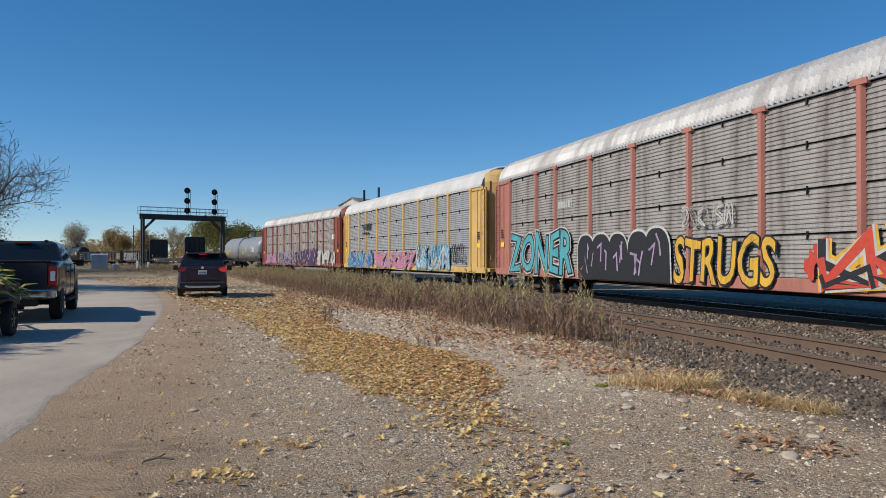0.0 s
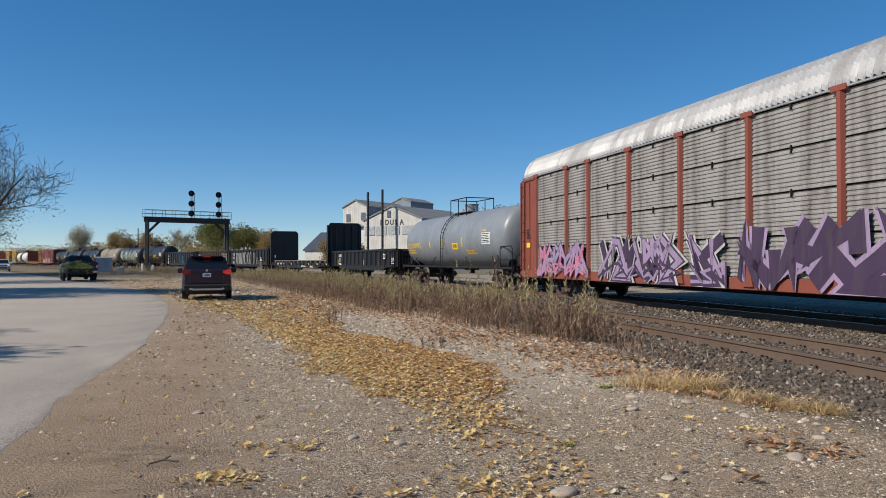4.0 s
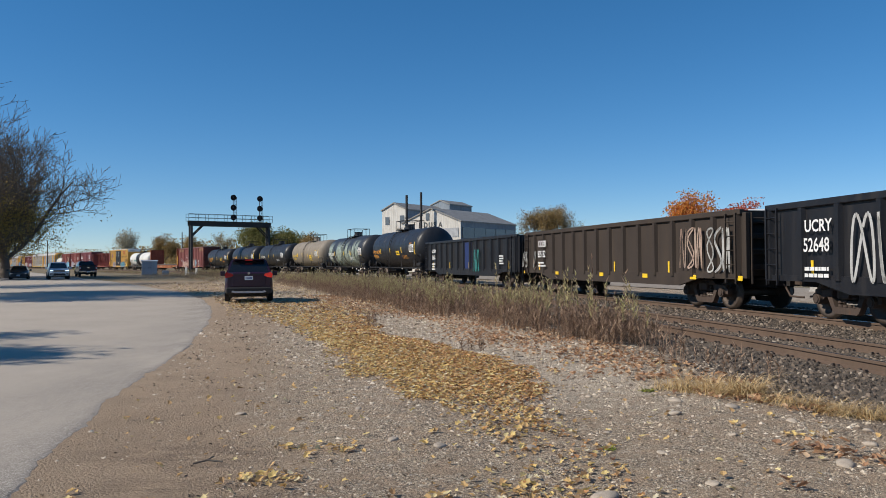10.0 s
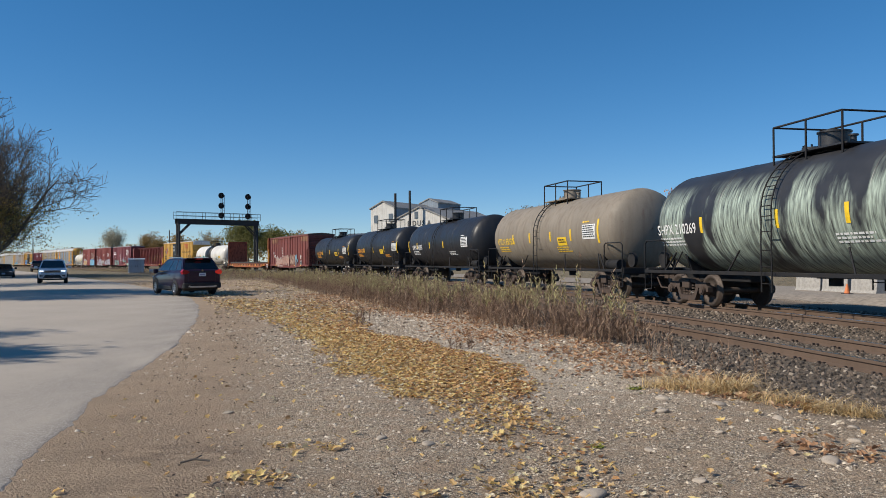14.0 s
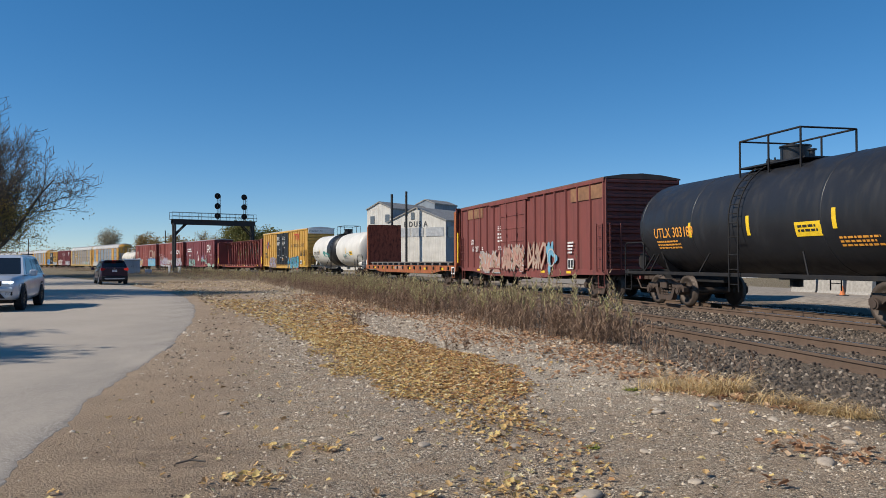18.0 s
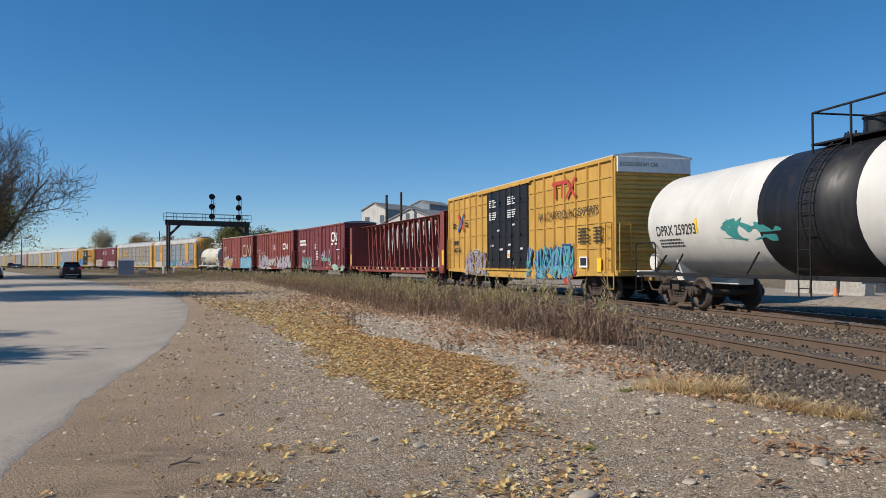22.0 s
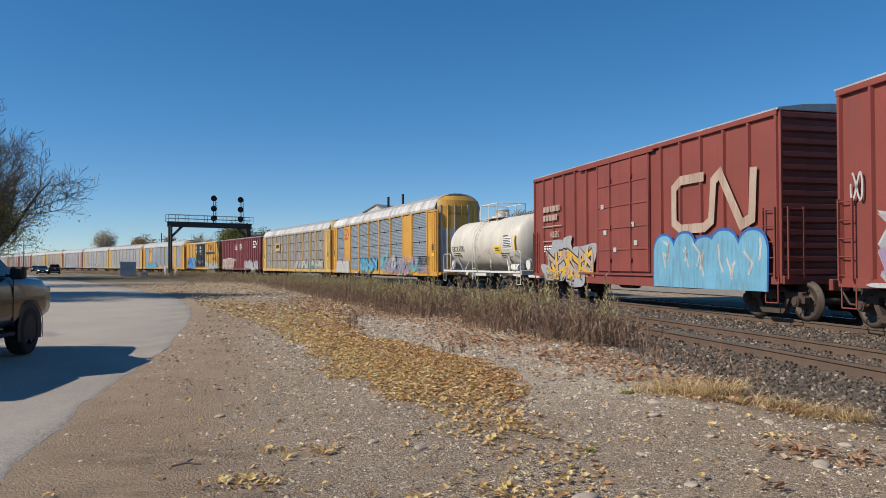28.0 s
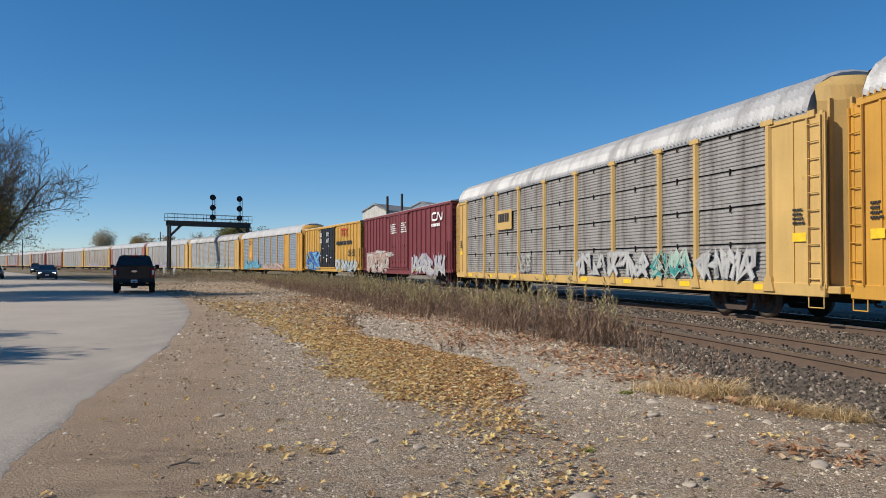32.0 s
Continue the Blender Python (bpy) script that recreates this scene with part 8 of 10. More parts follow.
for i in range(620):
    x, y = r.uniform(-1.35, 1.2), r.uniform(-0.8, 0.8)
    z = 0.7 + 0.75 * max(0.0, 1 - (x / 1.6) ** 2 - (y / 1.05) ** 2) * r.uniform(0.5, 1.0)
    a, e, l, wd = r.uniform(0, 6.28), r.uniform(-0.5, 0.5), r.uniform(0.25, 0.6), r.uniform(0.018, 0.04)
    d = Vector((math.cos(a) * math.cos(e), math.sin(a) * math.cos(e), math.sin(e)))
    n = d.orthogonal().normalized() * wd
    p = Vector((x, y, z))
    q, k = p + d * l * 0.5 + Vector((0, 0, 0.04)), p + d * l - Vector((0, 0, 0.12 * l + (0.2 if x < -1.1 else 0)))
    g.add([p - n, p + n, q + n, q - n, k], [(0, 1, 2, 3), (3, 2, 4)])
load = tagged(part("plant_load", g, STALK, trailer, "heap of green and yellow cut stalks"), kind="stuff")
drive((trailer, tw, 0.33), [(0, -8.75, 14.6), (0.5, -9.9, 19.2), (1, -11.5, 23.8), (1.5, -13.1, 28.3), (2.5, -16.9, 38.6), (3.5, -22.6, 52.3), (5.5, -35.6, 74), (6, -38, 78), (8, -45, 92), (9, -52.2, 105), (10, -62.2, 123), (12, -81, 155), (20, -147, 263), (32, -247, 425)])

# ---- signal gantry ----
GANTRY = paint("weathered_black_gantry_steel", (0.03, 0.032, 0.034), 0.65, 0.1, 0.45, (0.12, 0.09, 0.07), rust=0.08)
GL, GR = Vector((-40.6, 113.0, 0)), Vector((-30.9, 120.4, 0))
span = (GR - GL).length
gm = Matrix.Translation(GL) @ Matrix.Rotation(math.atan2((GR - GL).y, (GR - GL).x), 4, "Z")
gantry = thing("signal_gantry", "black steel signal gantry spanning the tracks", "signal gantry", m=gm)
for x in (0.0, span):
    g = Geo()
    for dy in (-0.45, 0.45):
        g.box(x - 0.14, x + 0.14, dy - 0.14, dy + 0.14, 0.0, 7.4, 0.02)
    for k in range(6):
        z = 0.8 + k * 1.15
        g.tube([(x, -0.42, z), (x, 0.42, z + 0.9)], 0.04, 5).tube([(x, -0.42, z), (x, 0.42, z)], 0.03, 5)
    leg = part("leg", g, GANTRY, gantry)
    part("footing", Geo().box(x - 0.5, x + 0.5, -0.9, 0.9, -0.1, 0.35, 0.03), KERB, gantry, "pale concrete footing")
g = Geo()
for dy in (-0.5, 0.5):
    g.box(-0.3, span + 0.3, dy - 0.08, dy + 0.08, 7.25, 7.42, 0.01).box(-0.3, span + 0.3, dy - 0.08, dy + 0.08, 7.78, 7.95, 0.01)
    for k in range(12):
        a, b = span * k / 12, span * (k + 1) / 12
        g.tube([(a, dy, 7.35), (b, dy, 7.88)] if k % 2 else [(a, dy, 7.88), (b, dy, 7.35)], 0.05, 5)
    g.box(-0.3, span + 0.3, dy - 0.03, dy + 0.03, 7.42, 7.78)
part("beam", g, GANTRY, gantry)
for x, d in ((0.0, 1), (span, -1)):
    part("knee_brace", Geo().cyl((x, -0.45, 5.6), (x + d * 1.7, -0.45, 7.3), 0.1, 8).cyl((x, 0.45, 5.6), (x + d * 1.7, 0.45, 7.3), 0.1, 8), GANTRY, gantry)
part("walkway", Geo().box(-0.5, span + 0.5, -0.65, 0.65, 7.95, 8.02, 0.01), GANTRY, gantry)
for dy in (-0.65, 0.65):
    g = Geo()
    for k in range(10):
        x = -0.5 + (span + 1.0) * k / 9
        g.cyl((x, dy, 8.0), (x, dy, 9.05), 0.03, 5)
    for z in (8.5, 9.05):
        g.tube([(-0.5, dy, z), (span + 0.5, dy, z)], 0.03, 5)
    part("railing", g, GANTRY, gantry)
LENS = plain("dark_signal_lens", (0.03, 0.03, 0.035), 0.15)
for sx in (span * 0.53, span * 0.88):
    g = Geo().cyl((sx + 0.35, 0.0, 8.0), (sx + 0.35, 0.0, 12.0), 0.045, 6).cyl((sx, -0.2, 8.0), (sx, -0.2, 12.1), 0.05, 8)
    for k in range(9):
        g.cyl((sx + 0.35, 0, 8.2 + k * 0.42), (sx + 0.62, 0, 8.2 + k * 0.42), 0.02, 5)
    g.cyl((sx + 0.62, 0, 8.0), (sx + 0.62, 0, 11.9), 0.03, 6).tube([(sx, -0.2, 11.6), (sx + 0.62, 0, 11.6)], 0.03, 5)
    mast = part("signal_mast", g, GANTRY, gantry)
    for z in (8.7, 10.2, 11.75):
        head_ob = part("signal_head", Geo().cyl((sx, -0.30, z), (sx, -0.38, z), 0.46, 20).cyl((sx, -0.2, z), (sx, -0.30, z), 0.22, 12), BLACK_DULL, mast, "round black signal target")
        hood = Geo()
        hood.sheet([[(sx + 0.15 * math.cos(a), -0.38, z + 0.15 * math.sin(a)) for a in [6.2832 * i / 12 for i in range(13)]], [(sx + 0.15 * math.cos(a), -0.66, z + 0.15 * math.sin(a)) for a in [6.2832 * i / 12 for i in range(13)]]], True)
        hood.cyl((sx, -0.381, z), (sx, -0.395, z), 0.14, 12)
        hood_ob = new("lamp_hood", hood.mesh("lamp_hood", LENS))
        hood_ob.parent = mast

# relay cabinet and posts by the gantry
CABINET = paint("pale_grey_cabinet_paint", (0.42, 0.46, 0.52), 0.5, 0.1, 0.2)
cab_m = pose(-45.0, 108.6, 0, 0, 0, 22)
cabinet = thing("relay_cabinet", "pale grey steel relay cabinet on the gravel", "cabinet", m=cab_m)
part("body", Geo().box(-1.05, 1.05, -0.55, 0.55, 0.12, 1.95, 0.02), CABINET, cabinet)
part("roof", Geo().prism("x", [(-0.65, 1.95), (0.65, 1.95), (0.62, 2.02), (0, 2.14), (-0.62, 2.02)], -1.15, 1.15), CABINET, cabinet)
part("base", Geo().box(-1.15, 1.15, -0.65, 0.65, -0.05, 0.13, 0.02), KERB, cabinet)
for x in (-0.52, 0.52):
    d = part("door", Geo().box(x - 0.48, x + 0.48, -0.575, -0.552, 0.22, 1.88, 0.006), CABINET, cabinet)
    part("handle", Geo().box(x * 0.25 - 0.02, x * 0.25 + 0.02, -0.6, -0.575, 0.95, 1.15, 0.004), GANTRY, d)
small = thing("junction_box", "small pale junction box beside the relay cabinet", "cabinet", m=pose(-42.3, 107.6, 0, 0, 0, 22))
part("body", Geo().box(-0.45, 0.45, -0.3, 0.3, 0, 0.62, 0.02), CABINET, small)
for x, y, h in ((-39.6, 108.4, 1.15), (-38.9, 110.6, 0.95)):
    post_ob = thing("marker_post", "white marker post beside the gantry", "post", "marker posts", pose(x, y, 0))
    part("post", Geo().box(-0.14, 0.14, -0.14, 0.14, 0, h, 0.03), WHITE, post_ob)
signal_box = thing("switch_stand", "dark switch stand with a small lamp near the track", "switch stand", m=pose(-41.6, 116.0, 0))
part("post", Geo().cyl((0, 0, 0), (0, 0, 1.5), 0.07, 8).box(-0.3, 0.3, -0.3, 0.3, 0, 0.2, 0.02), GANTRY, signal_box)
part("lamp", Geo().cyl((0, 0, 1.5), (0, 0, 1.85), 0.14, 10), GANTRY, signal_box)

# ---- buildings across the tracks ----
CORR = paint("pale_corrugated_cladding", (0.66, 0.63, 0.57), 0.7, 0, 0.35, (0.26, 0.22, 0.18))
CORR_BLUE = paint("blue_grey_cladding", (0.24, 0.28, 0.32), 0.6, 0.1, 0.35, (0.14, 0.13, 0.12))
ROOF_TIN = paint("grey_tin_roof", (0.30, 0.29, 0.27), 0.6, 0.2, 0.5, (0.15, 0.12, 0.10), rust=0.08)
ROOF_SLATE = paint("dark_blue_roof", (0.06, 0.075, 0.10), 0.6, 0.1, 0.3)
WHITE_WALL = paint("white_sheet_cladding", (0.68, 0.69, 0.70), 0.6, 0, 0.15, (0.35, 0.33, 0.30))
GREY_PANE = plain("dull_window_pane", (0.13, 0.15, 0.17), 0.2)


def ribbed(g, a, b, z0, z1, step=0.35, depth=0.05):
    """A ribbed wall sheet from a to b (x, y), with its foot and head heights at both ends."""
    a, b = Vector((*a, 0)), Vector((*b, 0))
    d = (b - a)
    n = max(2, int(d.length / step))
    out = Vector((d.y, -d.x, 0)).normalized() * depth
    rows = []
    for i in range(n + 1):
        for f, k in ((0.0, 0), (0.5, 1)) if i < n else ((0.0, 0),):
            t = (i + f) / n
            p = a + d * t + out * k
            rows.append([(p.x, p.y, z0), (p.x, p.y, z1(t) if callable(z1) else z1)])
    g.sheet(rows, False)


def shed(name, label, x0, x1, depth, eave, ridge, wall, side_wall, roof, m, overhang=0.25, rib=0.45):
    """A gabled shed; its gable faces -y between x0 and x1."""
    b = thing(name, label, "building", m=m)
    mid_x, w = (x0 + x1) / 2, x1 - x0
    gable = lambda t: eave + (ridge - eave) * (1 - abs(2 * t - 1))
    for nm, a, c, z in (("front_wall", (x0, 0), (x1, 0), gable), ("side_wall", (x1, 0), (x1, depth), eave), ("back_wall", (x1, depth), (x0, depth), gable), ("side_wall", (x0, depth), (x0, 0), eave)):
        g = Geo()
        ribbed(g, a, c, 0.0, z, rib, 0.018)
        part(nm, g, wall if nm == "front_wall" else side_wall, b)
    for sgn in (-1, 1):
        g, n = Geo(), max(6, int(depth / 0.9))
        ex = mid_x + sgn * (w / 2 + overhang)
        drop = eave - (ridge - eave) * overhang / (w / 2)
        rows = []
        for i in range(2 * n + 1):
            y = -overhang + (depth + 2 * overhang) * i / (2 * n)
            k = 0.03 if i % 2 else 0.0
            rows.append([(ex, y, drop + k), (mid_x, y, ridge + 0.04 + k)])
        g.sheet(rows, False)
        g.sheet([[(p[0], p[1], p[2] - 0.1) for p in r][::-1] for r in rows], False)
        g.add([rows[0][0], rows[0][1], (mid_x, -overhang, ridge - 0.16), (ex, -overhang, drop - 0.2)], [(0, 1, 2, 3)])
        g.add([rows[0][0], rows[-1][0], (ex, depth + overhang, drop - 0.2), (ex, -overhang, drop - 0.2)], [(0, 3, 2, 1)])
        part("roof", g, roof, b)
    return b


LETTER = plain("faded_grey_letter_paint", (0.10, 0.10, 0.10), 0.8)
PANEL_GREY = plain("grey_wall_strip", (0.40, 0.41, 0.42), 0.7, vary=0.2, scale=2)
mill_m = pose(-5.29, 128.27, 0, 0, 0, -33)
mill = shed("industrial_shed", "pale corrugated industrial shed with faded wall letters", -6.0, 6.0, 18.5, 8.5, 10.75, CORR, CORR_BLUE, ROOF_TIN, mill_m, 0.2)
for x, w in ((-5.7, 2.1), (-3.3, 2.1), (-0.9, 2.4), (2.0, 3.6)):
    part("wall_panel", Geo().box(x, x + w, -0.09, -0.055, 5.8, 7.3, 0.01), PANEL_GREY, mill)
for k, ch in enumerate("EDUSA"):
    part("wall_letter", lettering(ch, 1.25, LETTER, -2.5 + k * 1.02, -0.06, 7.5, 0.9, 0.03), None, mill, "faded dark wall letter")
part("louvre", Geo().box(-1.0, -0.3, -0.09, -0.055, 8.7, 9.9, 0.01), GREY_PANE, mill)
for k in range(5):
    part("window_strip", Geo().box(6.06, 6.10, 0.5 + k * 3.55, 3.9 + k * 3.55, 5.6, 7.4, 0.01), GREY_PANE, mill)
tower = shed("mill_tower", "tall pale corrugated mill block with a tin roof", -5.6, 0.0, 14, 11.3, 12.5, CORR, CORR_BLUE, ROOF_TIN, pose(-10.0, 136.5, 0, 0, 0, -33), 0.2)
for x, z in ((-4.8, 9.2), (-1.4, 9.4), (-4.8, 6.0)):
    part("window", Geo().box(x, x + 0.9, -0.09, -0.055, z - 0.7, z + 0.7, 0.01), GREY_PANE, tower)
part("hood", Geo().prism("x", [(-0.05, 7.9), (-0.7, 7.6), (-0.05, 7.45)], -1.9, -0.3), ROOF_TIN, tower)
part("door", Geo().box(-1.8, -0.4, -0.09, -0.055, 4.2, 7.4, 0.01), WHITE_WALL, tower)
penthouse = shed("mill_penthouse", "small raised roof house on the mill", -2.2, 2.2, 8, 13.0, 13.8, CORR_BLUE, CORR_BLUE, ROOF_TIN, pose(-4.3, 149.0, 0, 0, 0, -33), 0.15)
low = shed("low_shed", "low shed with a dark blue roof beside the mill", -5.5, 5.5, 9, 3.8, 7.2, CORR, CORR, ROOF_SLATE, pose(-13.0, 152, 0, 0, 0, 60), 0.3)
for x, y, z in ((-8.9, 122.0, 12.4), (-6.85, 127.0, 13.3)):
    stack = thing("chimney_pipe", "tall thin black chimney pipe", "chimney", "mill chimneys", pose(x, y, 0))
    part("pipe", Geo().cyl((0, 0, 0), (0, 0, z), 0.2, 12), GANTRY, stack)
    part("flange", Geo().cyl((0, 0, z * 0.7), (0, 0, z * 0.7 + 0.15), 0.27, 12), GANTRY, stack)

barn = shed("white_shed", "white metal-clad shed with a grey roof across the tracks", -4.95, 4.95, 15, 3.55, 5.25, WHITE_WALL, CORR_BLUE, plain("pale_blue_grey_roof", (0.34, 0.38, 0.42), 0.5, 0.2), pose(28.6, 69.6, 0, 0, 0, -23), 0.3, 0.3)
board = part("sign_board", Geo().box(-2.0, 2.6, -0.1, -0.06, 3.7, 4.75, 0.01), plain("faded_board", (0.34, 0.33, 0.31), 0.8, vary=0.3, scale=3), barn, "faded grey sign board")
part("garage_door", Geo().box(4.97, 5.02, 4, 8, 0, 2.6, 0.01), GREY_PANE, barn)
bill = thing("billboard", "blank white billboard standing behind the shed roof", "billboard", m=pose(31.5, 76.5, 0, 0, 0, -23))
part("panel", Geo().box(-2.9, 2.7, -0.08, 0.08, 5.25, 6.75, 0.02), WHITE_WALL, bill)
for x in (-1.8, 1.8):
    part("post", Geo().box(x - 0.1, x + 0.1, 0.1, 0.3, 0, 6.4, 0.01), GANTRY, bill)
annex = shed("grey_shed", "small blue-grey shed beside the white one", -3.4, 3.4, 8, 3.3, 4.2, CORR_BLUE, CORR_BLUE, CORR_BLUE, pose(44.5, 80, 0, 0, 0, -23), 0.3)

# gravel yard lane beyond the tracks
LANE = plain("pale_gravel_lane", (0.30, 0.25, 0.195), 1.0, vary=0.3, scale=5, bump=0.4)
g, rows = Geo(), []
for s in np.arange(-60, 130, 3.0):
    x, y, h = on_line(s, -8.6)
    x2, y2, _ = on_line(s, -15.5)
    rows.append([(x, y, 0.045), ((x + x2) / 2, (y + y2) / 2, 0.07), (x2, y2, 0.045)])
g.sheet(rows, True)
solid("yard_lane", g, LANE, "pale gravel lane beyond the tracks", "lane", kind="structure")
g, rows, r = Geo(), [], random.Random(5)
for s in np.arange(5, 34, 0.8):
    ring = []
    for k in range(7):
        x, y, h = on_line(s, -6.0 - k * 0.55)
        ring.append((x, y, 0.02 + 0.5 * math.sin(math.pi * k / 6) * max(0, math.sin((s - 5) / 29 * math.pi)) * (0.6 + 0.4 * noise.noise((s * 0.5, k, 0)))))
    rows.append(ring)
g.sheet(rows, True)
solid("gravel_heap", g, LANE, "low heap of pale gravel beyond the tracks", "gravel", kind="stuff")

cone = thing("traffic_cone", "faded orange traffic cone on the gravel yard", "traffic cone", m=pose(16.6, 32.2, 0.07))
part("base", Geo().box(-0.18, 0.18, -0.18, 0.18, 0.0, 0.03, 0.01), BLACK_MARK, cone)
part("body", Geo().cyl((0, 0, 0.03), (0, 0, 0.42), 0.12, 14, 0.03), plain("orange_cone_plastic", (0.70, 0.20, 0.06), 0.6), cone)
block_mesh = Geo().prism("x", [(-0.3, 0.0), (0.3, 0.0), (0.24, 0.12), (0.2, 0.62), (-0.2, 0.62), (-0.24, 0.12)], -0.74, 0.74).mesh("concrete_block", KERB)
for k in range(3):
    x, y, h = on_line(30.5 + k * 1.6, -12.2)
    tagged(new("concrete_block", block_mesh), "grey concrete barrier block at the edge of the yard", "concrete block", "yard blocks").matrix_basis = pose(x, y, 0.05, 0, 0, 90 - math.degrees(h) + (k - 1) * 3)

# utility poles and lamps
WOOD_POLE = paint("grey_wood_pole", (0.11, 0.095, 0.08), 0.85, 0, 0.4, (0.05, 0.04, 0.035))
for x, y, h in ((-118, 214, 8.4), (62, 118, 9.5), (-66, 178, 9.0)):
    pole = thing("utility_pole", "weathered wooden utility pole", "pole", "utility poles", pose(x, y, 0, 0, 0, 30))
    part("pole", Geo().cyl((0, 0, 0), (0, 0, h), 0.16, 8, 0.11), WOOD_POLE, pole)
    part("cap", Geo().cyl((0, 0, h), (0, 0, h + 0.08), 0.13, 8, 0.05), WOOD_POLE, pole)
street = thing("street_lamp", "tall grey street lamp with a long arm", "street lamp", m=pose(-36.5, 44.0, 0, 0, 0, 0))
part("pole", Geo().cyl((0, 0, 0), (0, 0, 9.6), 0.09, 8, 0.06), GREY_MARK, street)
part("arm", Geo().tube([(0, 0, 9.5), (1.6, 0.9, 9.9), (3.0, 1.6, 10.0)], 0.035, 6), GREY_MARK, street)
part("lamp_head", Geo().box(2.9, 3.7, 1.5, 1.8, 9.93, 10.08, 0.03), WHITE, street)

# ---- plants and litter ----
def gathered(name, verts, faces, mat, label, category, group="", smooth=False):
    me = bpy.data.meshes.new(name)
    me.from_pydata(verts, [], faces)
    me.materials.append(mat)
    if smooth:
        me.polygons.foreach_set("use_smooth", [True] * len(me.polygons))
    return tagged(new(name, me), label, category, group, "stuff")


def turns(n, rng, tilt=math.pi):
    """n random turns as 3 x 3 arrays."""
    a, b, c = rng.uniform(0, 2 * math.pi, n), rng.uniform(-tilt, tilt, n), rng.uniform(-tilt, tilt, n)
    out = np.zeros((n, 3, 3))
    ca, sa, cb, sb, cc, sc = np.cos(a), np.sin(a), np.cos(b), np.sin(b), np.cos(c), np.sin(c)
    out[:, 0] = np.stack([ca * cb, ca * sb * sc - sa * cc, ca * sb * cc + sa * sc], -1)
    out[:, 1] = np.stack([sa * cb, sa * sb * sc + ca * cc, sa * sb * cc - ca * sc], -1)
    out[:, 2] = np.stack([-sb, cb * sc, cb * cc], -1)
    return out


def strewn(bases, places, sizes, rng, tilt=math.pi, flat=1.0):
    """Copies of small base shapes at places: joined vertices and faces."""
    n = len(places)
    pick = rng.randint(0, len(bases), n)
    rot = turns(n, rng, tilt)
    verts, faces, count = [], [], 0
    for k, (bv, bf) in enumerate(bases):
        sel = np.where(pick == k)[0]
        if not len(sel):
            continue
        p = np.einsum("nij,vj->nvi", rot[sel], np.asarray(bv)) * np.asarray(sizes)[sel][:, None, None]
        p[..., 2] *= flat
        p += np.asarray(places)[sel][:, None, :]
        verts.append(p.reshape(-1, 3))
        f = np.asarray(bf)[None] + (np.arange(len(sel)) * len(bv))[:, None, None] + count
        faces += f.reshape(-1, f.shape[-1]).tolist()
        count += p.shape[0] * p.shape[1]
    return np.concatenate(verts).tolist(), faces


def stone_bases(n, seed):
    r, out = random.Random(seed), []
    for k in range(n):
        bm = bmesh.new()
        bmesh.ops.create_icosphere(bm, subdivisions=1, radius=0.5)
        sx, sy, sz = r.uniform(0.8, 1.2), r.uniform(0.7, 1.1), r.uniform(0.45, 0.8)
        vs = [(v.co.x * sx * r.uniform(0.78, 1.15), v.co.y * sy * r.uniform(0.78, 1.15), v.co.z * sz * r.uniform(0.78, 1.15)) for v in bm.verts]
        fs = [tuple(v.index for v in f.verts) for f in bm.faces]
        bm.free()
        out.append((vs, fs))
    return out


def leaf_bases(n, seed):
    """Fallen leaves: lobed, folded and curled."""
    r, out = random.Random(seed), []
    for k in range(n):
        pts = [(0.5, 0.0), (0.30, 0.15), (0.26, 0.34), (0.06, 0.27), (-0.24, 0.32), (-0.30, 0.13), (-0.5, 0.0), (-0.30, -0.13), (-0.24, -0.32), (0.06, -0.27), (0.26, -0.34), (0.30, -0.15)]
        pts = [(x * r.uniform(0.7, 1.15), y * r.uniform(0.55, 1.15)) for x, y in pts]
        fold, curl = r.uniform(0.0, 0.7), r.uniform(-0.6, 0.8)
        vs = [(x * r.uniform(0.9, 1.1), y * r.uniform(0.85, 1.1), abs(y) * fold + x * x * curl + r.uniform(0, 0.04)) for x, y in pts] + [(0, 0, 0)]
        fs = [(12, i, (i + 1) % 12) for i in range(12)]
        out.append((vs, fs))
    return out


def on_ground(n, x0, x1, y0, y1, rng, power=1.0):
    return np.stack([rng.uniform(x0, x1, n), y0 + (y1 - y0) * rng.uniform(0, 1, n) ** power], -1)


def raised(p, z):
    return np.concatenate([p, (np.broadcast_to(np.asarray(z, float).reshape(-1), (len(p),)) + ground_z(p[:, 0], p[:, 1]))[:, None]], -1)


rng = np.random.RandomState(7)
STONES = stone_bases(7, 3)
LEAVES = leaf_bases(10, 4)
PEBBLES = []
for k in range(6):
    a = random.Random(k + 40)
    PEBBLES.append(([(0.5 * a.uniform(0.7, 1.2) * math.cos(i * 1.2566), 0.42 * a.uniform(0.7, 1.2) * math.sin(i * 1.2566), -0.12) for i in range(5)] + [(a.uniform(-0.15, 0.15), a.uniform(-0.12, 0.12), a.uniform(0.25, 0.45))], [(i, (i + 1) % 5, 5) for i in range(5)]))
BALLAST = islands("ballast_stone", [(0.0, (0.04, 0.031, 0.024)), (0.4, (0.10, 0.077, 0.058)), (0.8, (0.20, 0.15, 0.11)), (0.96, (0.30, 0.235, 0.175)), (1.0, (0.50, 0.42, 0.33))])
GRAVEL = islands("gravel_stone", [(0.0, (0.14, 0.10, 0.068)), (0.35, (0.46, 0.355, 0.25)), (0.7, (0.66, 0.535, 0.39)), (1.0, (0.84, 0.73, 0.58))])
